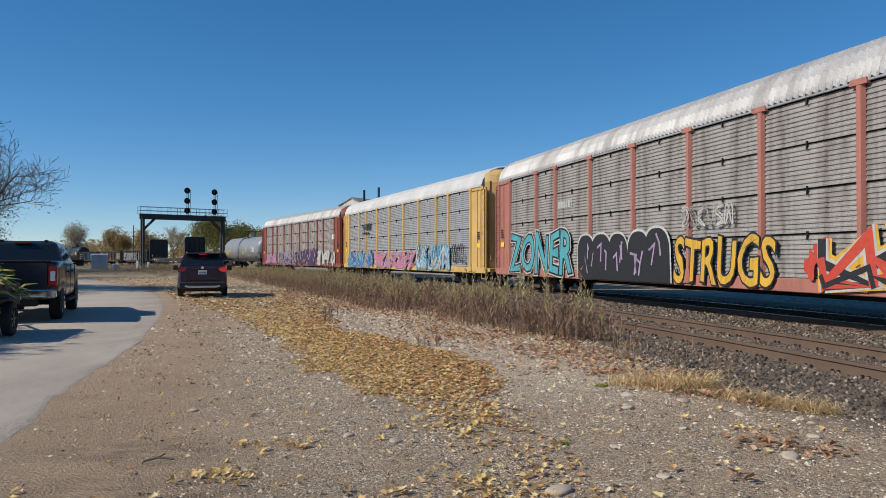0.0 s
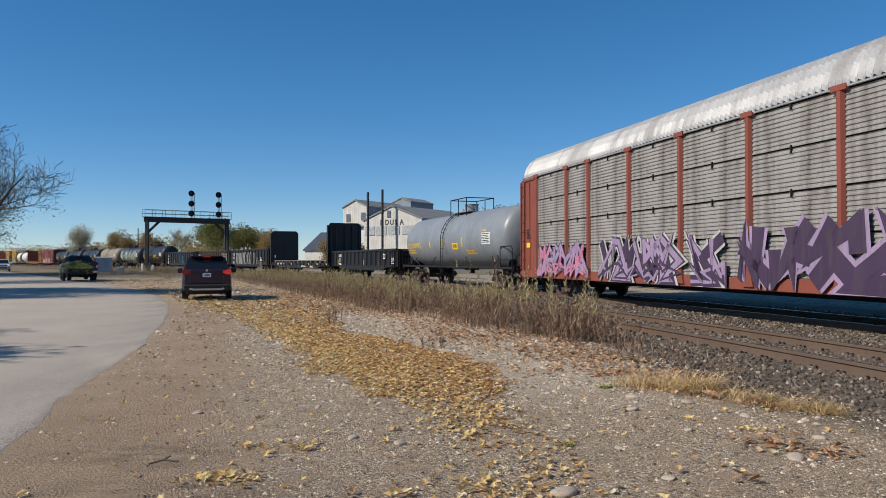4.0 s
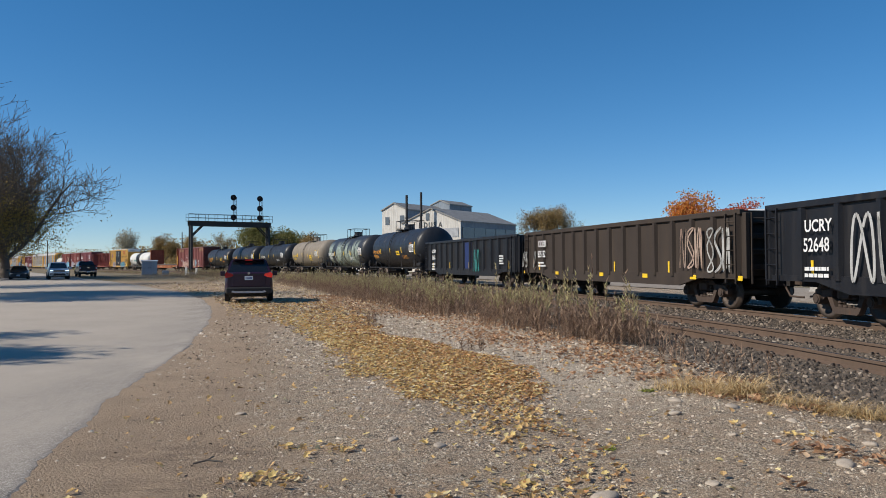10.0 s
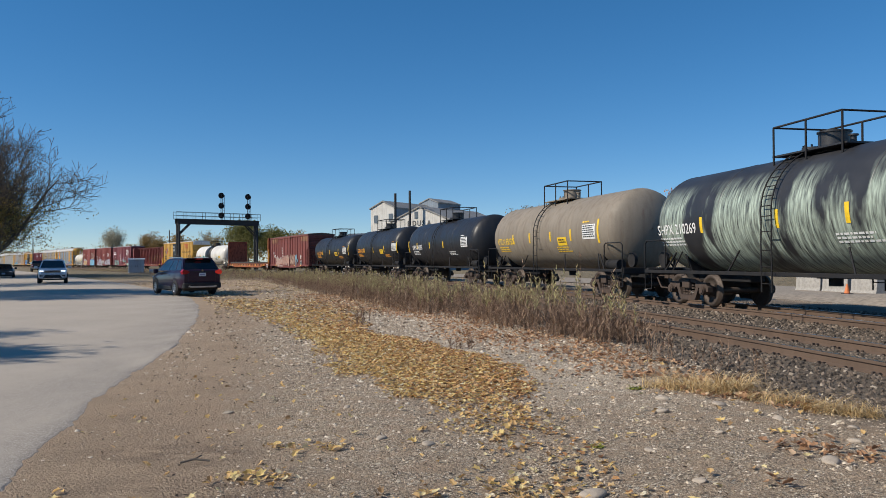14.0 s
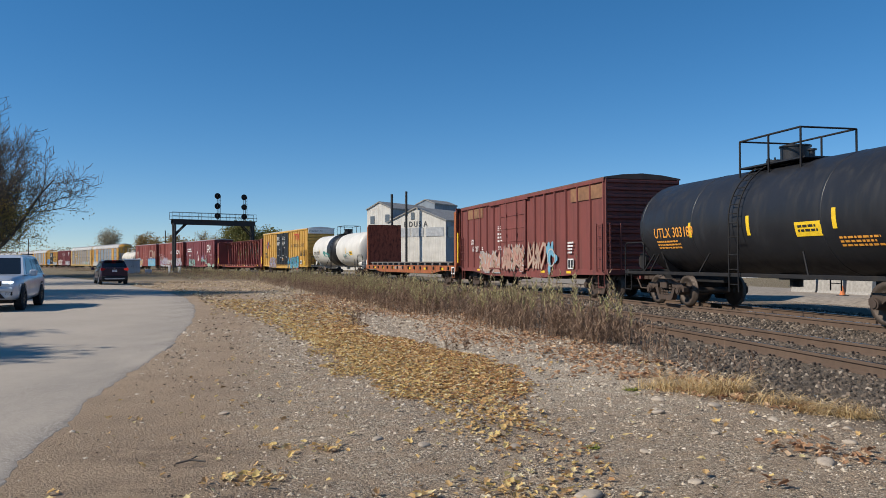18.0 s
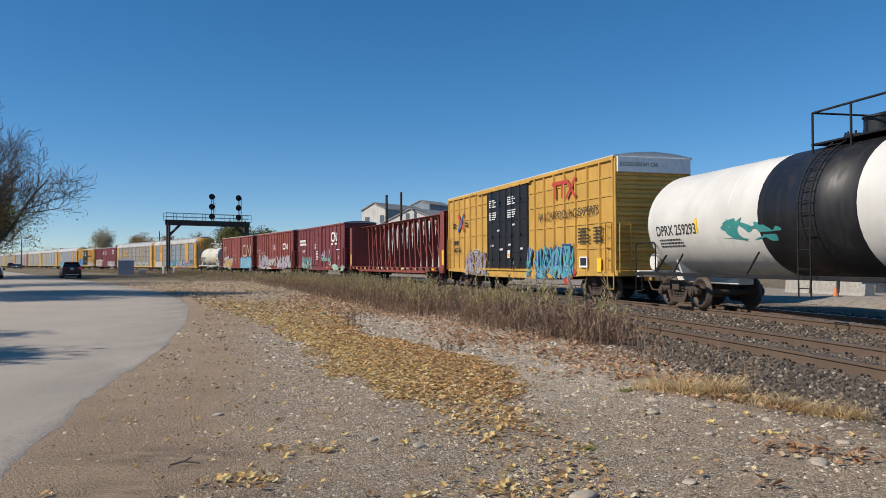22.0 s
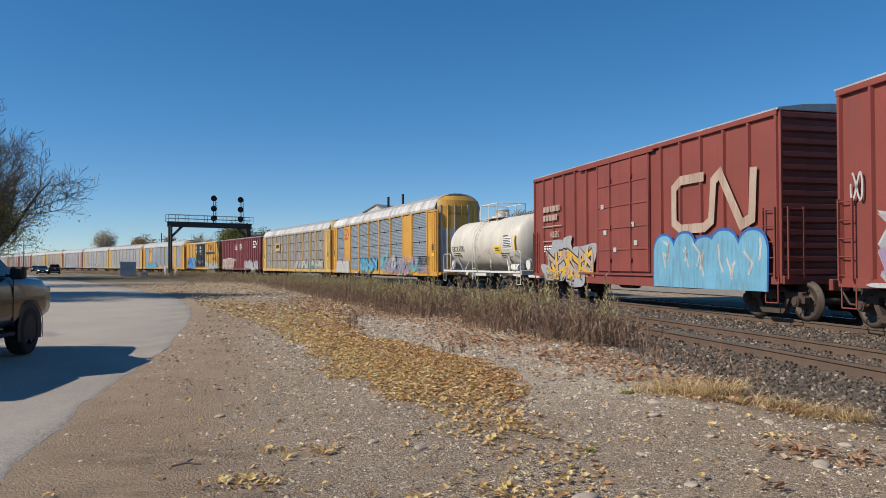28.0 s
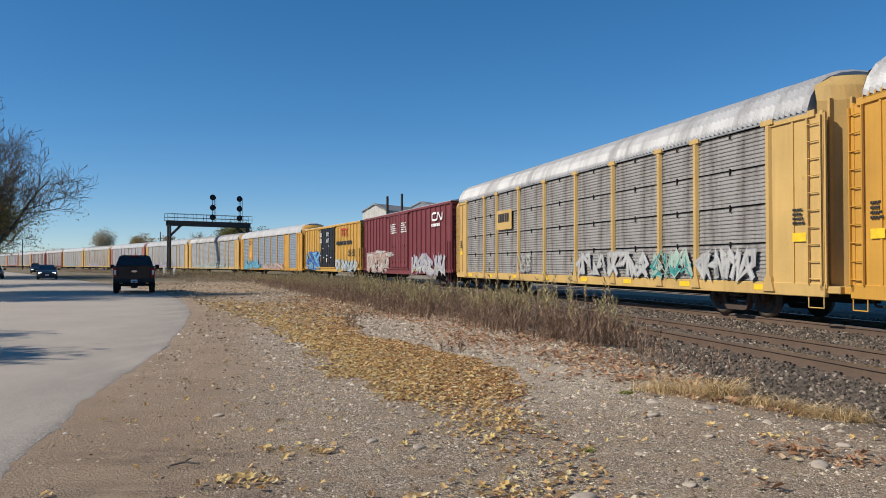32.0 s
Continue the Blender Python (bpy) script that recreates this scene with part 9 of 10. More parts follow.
GOLD_LEAF = islands("golden_fallen_leaf", [(0.0, (0.26, 0.15, 0.07)), (0.2, (0.64, 0.41, 0.18)), (0.45, (0.82, 0.53, 0.21)), (0.75, (0.85, 0.64, 0.24)), (0.9, (0.85, 0.72, 0.40)), (1.0, (0.85, 0.76, 0.56))], 0.7, glow_through=0.25)
SCRAP = islands("brown_leaf_scrap", [(0.0, (0.07, 0.05, 0.035)), (0.45, (0.19, 0.125, 0.08)), (0.75, (0.40, 0.29, 0.18)), (1.0, (0.70, 0.58, 0.42))], 0.85)
ORANGE_LEAF = islands("orange_fallen_leaf", [(0.0, (0.20, 0.085, 0.035)), (0.3, (0.50, 0.25, 0.10)), (0.6, (0.74, 0.40, 0.16)), (0.85, (0.82, 0.54, 0.25)), (1.0, (0.84, 0.62, 0.34))], 0.7, glow_through=0.25)
TAN_LEAF = islands("tan_fallen_leaf", [(0.0, (0.22, 0.15, 0.09)), (0.4, (0.60, 0.44, 0.26)), (0.8, (0.80, 0.62, 0.37)), (1.0, (0.90, 0.80, 0.60))], 0.8, glow_through=0.2)
RUST_LEAF = islands("russet_fallen_leaf", [(0.0, (0.264, 0.132, 0.072)), (0.4, (0.504, 0.276, 0.144)), (0.8, (0.696, 0.432, 0.24)), (1.0, (0.768, 0.576, 0.384))], 0.75, glow_through=0.25)

# ballast of the near track and between the tracks
p = on_ground(90000, -3, 14, 5, 46, rng, 1.5)
o = off_line(p[:, 0], p[:, 1])
edge = 7.1 + 0.35 * np.sin(p[:, 1] * 0.8) + rng.normal(0, 0.25, len(p))
keep = (o < edge) & (o > -3.0) & (np.abs(np.abs(o - 4.5) - 0.752) > 0.10) & (np.abs(np.abs(o) - 0.752) > 0.10)
dist = np.hypot(p[:, 0], p[:, 1])
keep &= rng.uniform(0, 1, len(p)) < np.clip(1.6 - dist / 34, 0.12, 1)
p, dist, o = p[keep], dist[keep], o[keep]
inside = np.abs(o - 4.5) < 0.70
size = rng.uniform(0.035, 0.095, len(p)) * np.clip(dist / 15, 1, 1.6)
v, f = strewn(STONES, raised(p, np.where(inside, -0.005, 0.0)), size, rng)
gathered("ballast", v, f, BALLAST, "dark brown-grey crushed stone ballast", "ballast")

# small gravel over the dirt
p = np.concatenate([on_ground(170000, -7, 6, 3.6, 30, rng, 1.9), on_ground(16000, -4, 6, -4, 3.7, rng)])
o = off_line(p[:, 0], p[:, 1])
soil_edge = np.interp(p[:, 1], [4, 6.2, 8.9, 13.5, 22, 40], [-1.2, -1.75, -2.5, -3.6, -5.4, -10])
patchy = np.array([noise.noise((a * 1.3, b * 0.8, 5)) for a, b in p])
dens = np.clip(0.10 + 0.75 * np.clip((p[:, 0] - soil_edge) / 1.2 + 0.3, 0, 1) + 0.35 * patchy, 0.05, 1)
keep = (p[:, 0] > road_edge(p[:, 1]) + 0.06) & (o > 6.9) & (rng.uniform(0, 1, len(p)) < dens)
p = p[keep]
dist = np.hypot(p[:, 0], p[:, 1])
size = rng.gamma(1.5, 0.011, len(p)).clip(0.008, 0.075) * np.clip(dist / 7, 0.8, 2.2)
v, f = strewn(PEBBLES, raised(p, size * 0.02), size, rng, 0.25, 0.62)
gathered("gravel", v, f, GRAVEL, "grey-brown loose gravel on the dirt", "gravel")

# single larger stones
ROCK = paint("pale_field_stone", (0.47, 0.39, 0.305), 0.9, 0, 0.6, (0.24, 0.19, 0.15), scale=6, bump=0.4)
rock_mesh = []
for k in range(5):
    bm = bmesh.new()
    bmesh.ops.create_icosphere(bm, subdivisions=3, radius=0.5)
    vs = []
    for v in bm.verts:
        q = 1 + 0.28 * noise.noise(v.co * 1.7 + Vector((k * 7, 0, 3))) + 0.06 * noise.noise(v.co * 6 + Vector((k, 2, 0)))
        vs.append((v.co.x * q * 1.15, v.co.y * q * 0.85, v.co.z * q * 0.6))
    rock_mesh.append(Geo().add(vs, [tuple(v.index for v in f.verts) for f in bm.faces], True).mesh("stone", ROCK))
    bm.free()
for i, (x, y, s) in enumerate(((-0.61, 6.58, 0.14), (0.94, 5.12, 0.24), (-2.31, 7.88, 0.15), (2.33, 8.47, 0.22), (2.80, 8.04, 0.24), (0.56, 6.36, 0.15), (2.09, 7.70, 0.2), (2.85, 5.79, 0.22), (1.01, 8.85, 0.15), (-1.2, 9.5, 0.1), (3.35, 6.4, 0.16), (1.72, 5.35, 0.13), (-1.1, 8.0, 0.11), (1.6, 6.2, 0.12), (-0.2, 6.4, 0.16), (1.45, 8.9, 0.13), (3.6, 6.9, 0.15), (-2.6, 9.9, 0.09), (2.35, 6.75, 0.13), (1.2, 11.2, 0.13), (2.0, 10.3, 0.12), (1.3, 6.95, 0.1), (3.1, 7.3, 0.14))):
    st = tagged(new("stone", rock_mesh[i % 5]), "pale rounded field stone lying on the gravel", "stone", "loose stones")
    st.matrix_basis = pose(x, y, float(ground_z(x, y)) + s * 0.02, random.uniform(-12, 12), random.uniform(-12, 12), random.uniform(0, 360)) @ Matrix.Diagonal((s * 0.72, s * 0.72, s * 0.5, 1))

# fallen leaves
PILE_Y = [4.6, 6.0, 7.3, 8.2, 9.25, 11.0, 12.6, 15.0, 16.0, 19.9, 23.3, 27.0, 31.0]
PILE_L = [0.30, 0.35, 0.24, -0.20, -0.76, -1.36, -1.85, -2.72, -3.0, -4.6, -6.2, -8.0, -9.4]
PILE_R = [1.20, 1.10, 0.85, 0.62, 0.80, 0.80, 0.02, -0.93, -1.90, -2.6, -3.3, -4.5, -5.8]
PILE_D = [0.05, 0.06, 0.12, 0.40, 0.9, 1.0, 1.0, 0.9, 0.55, 0.16, 0.14, 0.12, 0.08]
p = on_ground(84000, -10, 2, 4.6, 31, rng, 1.3)
lo, hi = np.interp(p[:, 1], PILE_Y, PILE_L), np.interp(p[:, 1], PILE_Y, PILE_R)
u = rng.uniform(-0.25, 1.25, len(p))
p[:, 0] = lo + (hi - lo) * u
thick = np.array([0.6 * noise.noise((a * 1.4, b * 1.0, 3)) + 0.5 * noise.noise((a * 4.1, b * 3.2, 8)) for a, b in p])
cover = np.interp(p[:, 1], PILE_Y, PILE_D) * np.clip(np.minimum(u + 0.16, 1.2 - u) * 5.0 + 1.6 * thick, 0, 1) * np.clip((hi - lo) / 2.1, 0.25, 1)
keep = (rng.uniform(0, 1, len(p)) < cover) & (p[:, 0] > road_edge(p[:, 1]) + 0.3)
p, u, dens = p[keep], u[keep], cover[keep]
size = rng.uniform(0.04, 0.09, len(p)) * np.clip(np.hypot(p[:, 0], p[:, 1]) / 14, 0.9, 1.7)
place = raised(p, rng.uniform(0.006, 0.02, len(p)) + 0.026 * dens * rng.uniform(0, 1, len(p)))
warm = rng.uniform(0, 1, len(p)) < 0.06 + 0.50 * np.clip(u, 0, 1)
v, f = strewn(LEAVES, place[~warm], size[~warm], rng, 0.45)
gathered("golden_leaves", v, f, GOLD_LEAF, "golden and tan fallen leaves drifted in a long strip", "leaves")
v, f = strewn(LEAVES, place[warm], size[warm], rng, 0.45)
gathered("orange_leaves", v, f, ORANGE_LEAF, "orange-brown fallen leaves drifted in a long strip", "leaves")
# thin leaf litter further out between the road and the weeds
p = on_ground(15000, -24, -2, 22, 62, rng, 1.1)
o = off_line(p[:, 0], p[:, 1])
gather = np.array([noise.noise((a * 0.5, b * 0.4, 31)) + 0.5 * noise.noise((a * 1.7, b * 1.3, 9)) for a, b in p])
p = p[(o > 9.0) & (p[:, 0] > road_edge(p[:, 1]) + 0.5) & (gather > rng.uniform(-0.55, 0.35, len(p)))]
v, f = strewn(LEAVES, raised(p, rng.uniform(0.015, 0.04, len(p))), rng.uniform(0.08, 0.19, len(p)), rng, 0.5)
gathered("leaf_litter", v, f, TAN_LEAF, "pale tan leaf litter beside the road", "leaves")
# crumbs of leaf and clods on the dirt and gravel
p = np.concatenate([on_ground(11000, -7, 5.5, 3.8, 30, rng, 1.7), on_ground(1500, -4, 5.5, -4, 3.8, rng)])
gather = np.array([noise.noise((a * 1.9, b * 1.4, 17)) for a, b in p])
p = p[(off_line(p[:, 0], p[:, 1]) > 7.4) & (p[:, 0] > road_edge(p[:, 1]) + 0.15) & (gather > rng.uniform(-0.5, 0.45, len(p)))]
size = rng.uniform(0.014, 0.05, len(p)) * np.clip(np.hypot(p[:, 0], p[:, 1]) / 9, 0.9, 1.8)
v, f = strewn(LEAVES, raised(p, size * 0.15), size, rng, 0.5)
gathered("leaf_scraps", v, f, SCRAP, "brown scraps of leaf and bark on the dirt", "leaf litter")


def heaps(spots):
    """Leaves gathered round places: (x, y, radius, count)."""
    return np.concatenate([rng.normal(0, 0.5, (n, 2)) * (r, r * 0.8) + (x, y) for x, y, r, n in spots])


p = np.concatenate([heaps([(-1.36, 5.4, 0.26, 46), (-1.41, 6.42, 0.22, 16), (-1.15, 6.32, 0.2, 14), (-0.95, 6.3, 0.2, 10), (0.35, 5.2, 0.5, 46), (0.62, 5.05, 0.3, 36), (0.1, 6.9, 0.5, 40), (0.55, 7.3, 0.5, 46), (-0.15, 5.0, 0.4, 16), (1.0, 5.7, 0.5, 18), (1.18, 6.31, 0.16, 7), (1.62, 6.61, 0.16, 7), (2.87, 6.71, 0.2, 16), (0.85, 7.9, 0.4, 24)]),
                    on_ground(520, -3.6, 4.2, 4.0, 13, rng, 1.3)])
p = p[(off_line(p[:, 0], p[:, 1]) > 7.5) & (p[:, 0] > road_edge(p[:, 1]) + 0.2)]
v, f = strewn(LEAVES, raised(p, rng.uniform(0.012, 0.03, len(p))), rng.uniform(0.04, 0.095, len(p)), rng, 0.6)
gathered("scattered_leaves", v, f, GOLD_LEAF, "single yellow-brown leaves scattered on the gravel", "leaves")
# russet leaves at the foot of the weeds and by the ballast
p = on_ground(44000, -11, 4.5, 9.5, 36, rng, 1.25)
o = off_line(p[:, 0], p[:, 1])
deep = np.interp(p[:, 1], [9.5, 12.5, 14, 16, 20, 23, 30, 36], [8.4, 9.3, 10.0, 10.4, 9.6, 11.2, 12.0, 12.0])
gather = np.array([noise.noise((a * 1.2, b * 0.9, 27)) + 0.4 * noise.noise((a * 4, b * 3, 7)) for a, b in p])
p = p[(o > 7.3) & (o < deep) & (rng.uniform(0, 1, len(p)) < np.clip((deep - o) * 1.2, 0, 1) * np.clip(0.85 + 1.1 * gather, 0.05, 1))]
p = np.concatenate([p, heaps([(2.56, 10.1, 0.35, 60), (3.0, 8.75, 0.5, 60), (3.23, 8.46, 0.22, 40), (2.84, 6.21, 0.3, 34), (3.11, 5.95, 0.3, 30), (2.23, 5.22, 0.1, 7), (1.9, 10.6, 0.7, 60), (3.5, 7.8, 0.4, 30)])])
v, f = strewn(LEAVES, raised(p, rng.uniform(0.012, 0.045, len(p))), rng.uniform(0.05, 0.115, len(p)), rng, 0.6)
gathered("russet_leaves", v, f, RUST_LEAF, "russet fallen leaves along the foot of the weeds", "leaves")
twigs = thing("twig", "small dead twig on the dirt", "twig", m=pose(-1.95, 5.75, 0.03))
part("stem", Geo().tube([(-0.1, 0, 0), (0, 0.03, 0.02), (0.12, 0.02, 0.01)], 0.008, 5).tube([(0, 0.03, 0.02), (0.03, 0.1, 0.03)], 0.006, 5), WOOD_POLE, twigs)

# dry grass tufts by the ballast
STRAW = islands("dry_straw_grass", [(0.0, (0.48, 0.30, 0.11)), (0.5, (0.70, 0.48, 0.22)), (1.0, (0.80, 0.62, 0.34))], 0.7)
GREEN_BLADE = islands("yellow_green_leaf", [(0.0, (0.20, 0.24, 0.04)), (1.0, (0.40, 0.38, 0.05))])


def tuft(name, label, clumps, mat, seed, wide=0.0035):
    """Arching blades. clumps: (x, y, radius, count, length, way in degrees, how far they all go that way, droop)."""
    r, verts, faces = random.Random(seed), [], []
    for x, y, rad, count, long, way, bias, droop in clumps:
        for i in range(count):
            a, d = r.uniform(0, 6.28), rad * math.sqrt(r.random())
            px, py = x + d * math.cos(a), y + d * math.sin(a) * 0.7
            b = radians(way) + r.uniform(-0.7, 0.7) if r.random() < bias else r.uniform(0, 6.28)
            l, w, up = long * r.uniform(0.45, 1.1), wide * r.uniform(0.7, 1.5), r.uniform(0.5, 1.35)
            q, n = Vector((px, py, float(ground_z(px, py)) - 0.005)), len(verts)
            side = Vector((-math.sin(b), math.cos(b), 0)) * w
            for k in range(5):
                verts += [tuple(q - side * (1 - 0.2 * k)), tuple(q + side * (1 - 0.2 * k))]
                q = q + Vector((math.cos(b) * math.cos(up), math.sin(b) * math.cos(up), math.sin(up))) * l / 4
                q.z = max(q.z, float(ground_z(px, py)) + 0.012)
                up -= droop * r.uniform(0.25, 0.55)
                b += r.uniform(-0.15, 0.15)
            faces += [(n + 2 * k, n + 2 * k + 1, n + 2 * k + 3, n + 2 * k + 2) for k in range(4)]
    return gathered(name, verts, faces, mat, label, "grass")


tuft("dry_grass", "straw-coloured dry grass standing in a clump by the ballast", [(2.72, 9.1, 0.22, 260, 0.42, 120, 0.3, 1.0), (3.0, 8.85, 0.24, 300, 0.42, 60, 0.2, 1.1), (3.16, 8.7, 0.16, 170, 0.5, 180, 0.3, 1.2), (3.28, 8.72, 0.10, 150, 0.62, 5, 0.85, 1.75), (2.5, 9.3, 0.2, 110, 0.28, 90, 0.2, 1.0)], STRAW, 3)
tuft("lying_grass", "straw-coloured dry grass lying beside the ballast", [(3.5, 8.1, 0.22, 190, 0.42, -30, 0.8, 1.9), (3.72, 7.7, 0.25, 260, 0.42, -40, 0.8, 1.9), (3.92, 7.45, 0.18, 190, 0.35, -60, 0.7, 2.0), (3.3, 8.35, 0.2, 110, 0.35, -20, 0.7, 1.8)], STRAW, 4)
tuft("low_green_plant", "small yellow-green plant on the gravel", [(2.2, 9.2, 0.07, 46, 0.11, 0, 0.0, 1.4), (1.2, 6.33, 0.05, 22, 0.09, 0, 0.0, 1.6)], GREEN_BLADE, 8, 0.011)

# tall dry weeds along the near track
WEED = islands("dry_weed", [(0.0, (0.36, 0.26, 0.15)), (0.35, (0.52, 0.42, 0.22)), (0.65, (0.60, 0.51, 0.27)), (0.85, (0.52, 0.50, 0.22)), (1.0, (0.80, 0.68, 0.42))], 0.85, glow_through=0.3)
WEED_DARK = islands("dark_brown_weed", [(0.0, (0.16, 0.10, 0.068)), (0.5, (0.36, 0.235, 0.16)), (1.0, (0.62, 0.44, 0.30))], 0.9, glow_through=0.3)


def weed_patch(name, label, spots, tall, mats, stems, seed, plume=11, twigs=6, foot=0.10, head=0.60):
    """Upright stems, bare and twiggy below, with a feathery head above. mats: of the stems and of the heads."""
    r, verts, faces, kinds = random.Random(seed), [], [], []

    def blade(a, b, w, kind):
        d = (b - a).normalized()
        side = Vector((d.y, -d.x, 0))
        if side.length < 0.05:
            side = Vector((r.uniform(-1, 1), r.uniform(-1, 1), 0))
        side = side.normalized() * w
        up = d.cross(side).normalized() * w
        n = len(verts)
        verts.extend([tuple(a - side), tuple(a + side * 0.5 + up), tuple(a + side * 0.5 - up), tuple(b)])
        faces.extend([(n, n + 1, n + 3), (n + 1, n + 2, n + 3), (n + 2, n, n + 3)])
        kinds.extend([kind] * 3)

    for x, y, k in spots:
        z = float(ground_z(x, y)) - 0.02
        for st in range(stems):
            h = tall * k * r.uniform(0.6, 1.1)
            base = Vector((x + r.gauss(0, foot), y + r.gauss(0, foot), z))
            lean = Vector((r.gauss(0, 0.08), r.gauss(0, 0.08), 1)).normalized()
            blade(base, base + lean * h, 0.0055, 0)
            for i in range(twigs):
                p = base + lean * h * r.uniform(0.1, 0.75)
                a, l = r.uniform(0, 6.28), r.uniform(0.05, 0.17)
                blade(p, p + Vector((math.cos(a) * l * 0.6, math.sin(a) * l * 0.6, l * r.uniform(0.2, 1.0))), r.uniform(0.003, 0.008), 0)
            leafy = r.random() < 0.75
            for i in range(plume if leafy else plume // 3):
                f = head + (1 - head) * r.random()
                p = base + lean * h * f
                a, l = r.uniform(0, 6.28), r.uniform(0.06, 0.17) * (1.35 - f * 0.6)
                blade(p, p + Vector((math.cos(a) * l * 0.55, math.sin(a) * l * 0.55, l * r.uniform(0.35, 1.1))), r.uniform(0.006, 0.014), 1 if leafy else 0)
    ob = gathered(name, verts, faces, mats[0], label, "weeds")
    ob.data.materials.append(mats[1])
    ob.data.polygons.foreach_set("material_index", kinds)
    return ob


def along(n, s0, s1, o0, o1, power=1.0, seed=1, clump=0.5):
    r, out = random.Random(seed), []
    for i in range(n):
        s = s0 + (s1 - s0) * r.random() ** power
        back, front = (o0(s), o1(s))
        o = back + (front - back) * r.random()
        if noise.noise((s * clump, o * clump, seed)) < -0.12 and r.random() < 0.8:
            continue
        x, y, _ = on_line(s, o)
        out.append((x, y, 0.8 + 0.35 * noise.noise((s * 0.6, o * 0.6, seed + 5))))
    return out


front = lambda s: float(np.interp(s, [13, 15, 17, 19, 22, 25, 32, 41, 53, 70, 110], [7.0, 7.2, 7.6, 8.2, 8.5, 9.5, 10.0, 10.4, 10.7, 10.6, 10.4]))
weed_patch("tall_weeds", "tall dry grey-green weeds beside the track", along(640, 19.5, 60, lambda s: 6.3, lambda s: front(s) - 0.5, 1.25, 2, 0.35), 1.15, (WEED_DARK, WEED), 5, 1)
weed_patch("brown_weeds", "low tangled brown weeds in front of the tall ones", along(620, 15.5, 60, lambda s: 6.5, front, 1.35, 9, 0.8), 0.8, (WEED_DARK, WEED_DARK), 5, 2, 6, 9)
weed_patch("far_weeds", "dry weeds along the track towards the gantry", along(760, 58, 128, lambda s: 6.3, front, 1.0, 6), 1.0, (WEED_DARK, WEED), 3, 3, 8, 4)
weed_patch("goldenrod", "single tall seeded weeds with grey-green heads by the ballast", [(*on_line(s, o)[:2], k) for s, o, k in ((16.4, 7.1, 1.0), (16.9, 7.3, 1.1), (17.4, 6.9, 1.25), (18.0, 7.4, 1.2), (18.3, 6.8, 1.35), (16.0, 6.8, 0.9), (18.8, 7.6, 1.0), (19.4, 7.0, 1.2), (15.7, 7.0, 0.75), (17.1, 6.6, 1.1), (20.3, 7.4, 1.2), (21.5, 7.8, 1.3))], 1.2, (WEED_DARK, WEED), 4, 14, 24, 8, 0.13, 0.5)
weed_patch("sparse_weeds", "thin dead weeds at the edge of the ballast", [(*on_line(s, o)[:2], k) for s, o, k in ((13.5, 7.2, .5), (14.2, 6.9, .6), (12.8, 7.0, .4), (12.0, 7.1, .45), (11.2, 7.0, .4), (15.0, 6.8, .7), (14.8, 7.1, .6), (15.3, 6.5, .7), (14.0, 7.4, .5), (13.0, 7.5, .35))], 0.85, (WEED_DARK, WEED_DARK), 4, 4, 5, 8)
r = random.Random(3)
for x, y, h, n in ((-2.05, 18.0, 0.42, 5), (0.15, 13.4, 0.22, 3)):
    weed_patch("small_shrub", "small dead shrub standing on the gravel", [(x + r.uniform(-0.12, 0.12), y + r.uniform(-0.12, 0.12), 1) for i in range(n)], h, (WEED_DARK, WEED_DARK), 2, 6, 5, 10)
# rough grass on the far verge and by the cabinet
vs = []
for i in range(2600):
    y = r.uniform(24, 120)
    x = float(road_edge(y)) - ROAD_WIDE / math.cos(float(road_heading(y))) - r.uniform(0.4, 14)
    vs.append((x, y, r.uniform(0.5, 1.0)))
VERGE = islands("verge_grass", [(0.0, (0.06, 0.08, 0.02)), (0.5, (0.13, 0.13, 0.035)), (1.0, (0.24, 0.18, 0.07))])
weed_patch("verge_grass", "short green and brown grass on the verge", vs, 0.22, (VERGE, VERGE), 3, 8, 2, 2, 0.3)
vs = []
for i in range(1500):
    s, o = r.uniform(70, 190), r.uniform(8.5, 15)
    x, y, _ = on_line(s, o)
    if x > float(road_edge(y)) + 0.6:
        vs.append((x, y, r.uniform(0.4, 1.0)))
weed_patch("dry_verge", "brown dry growth between the road and the track", vs, 0.45, (WEED_DARK, WEED), 2, 9, 3, 4, 0.2)


# ---- trees ----
BARK = paint("grey_brown_bark", (0.17, 0.135, 0.105), 0.95, 0, 0.35, (0.10, 0.08, 0.06), scale=3, bump=0.6)


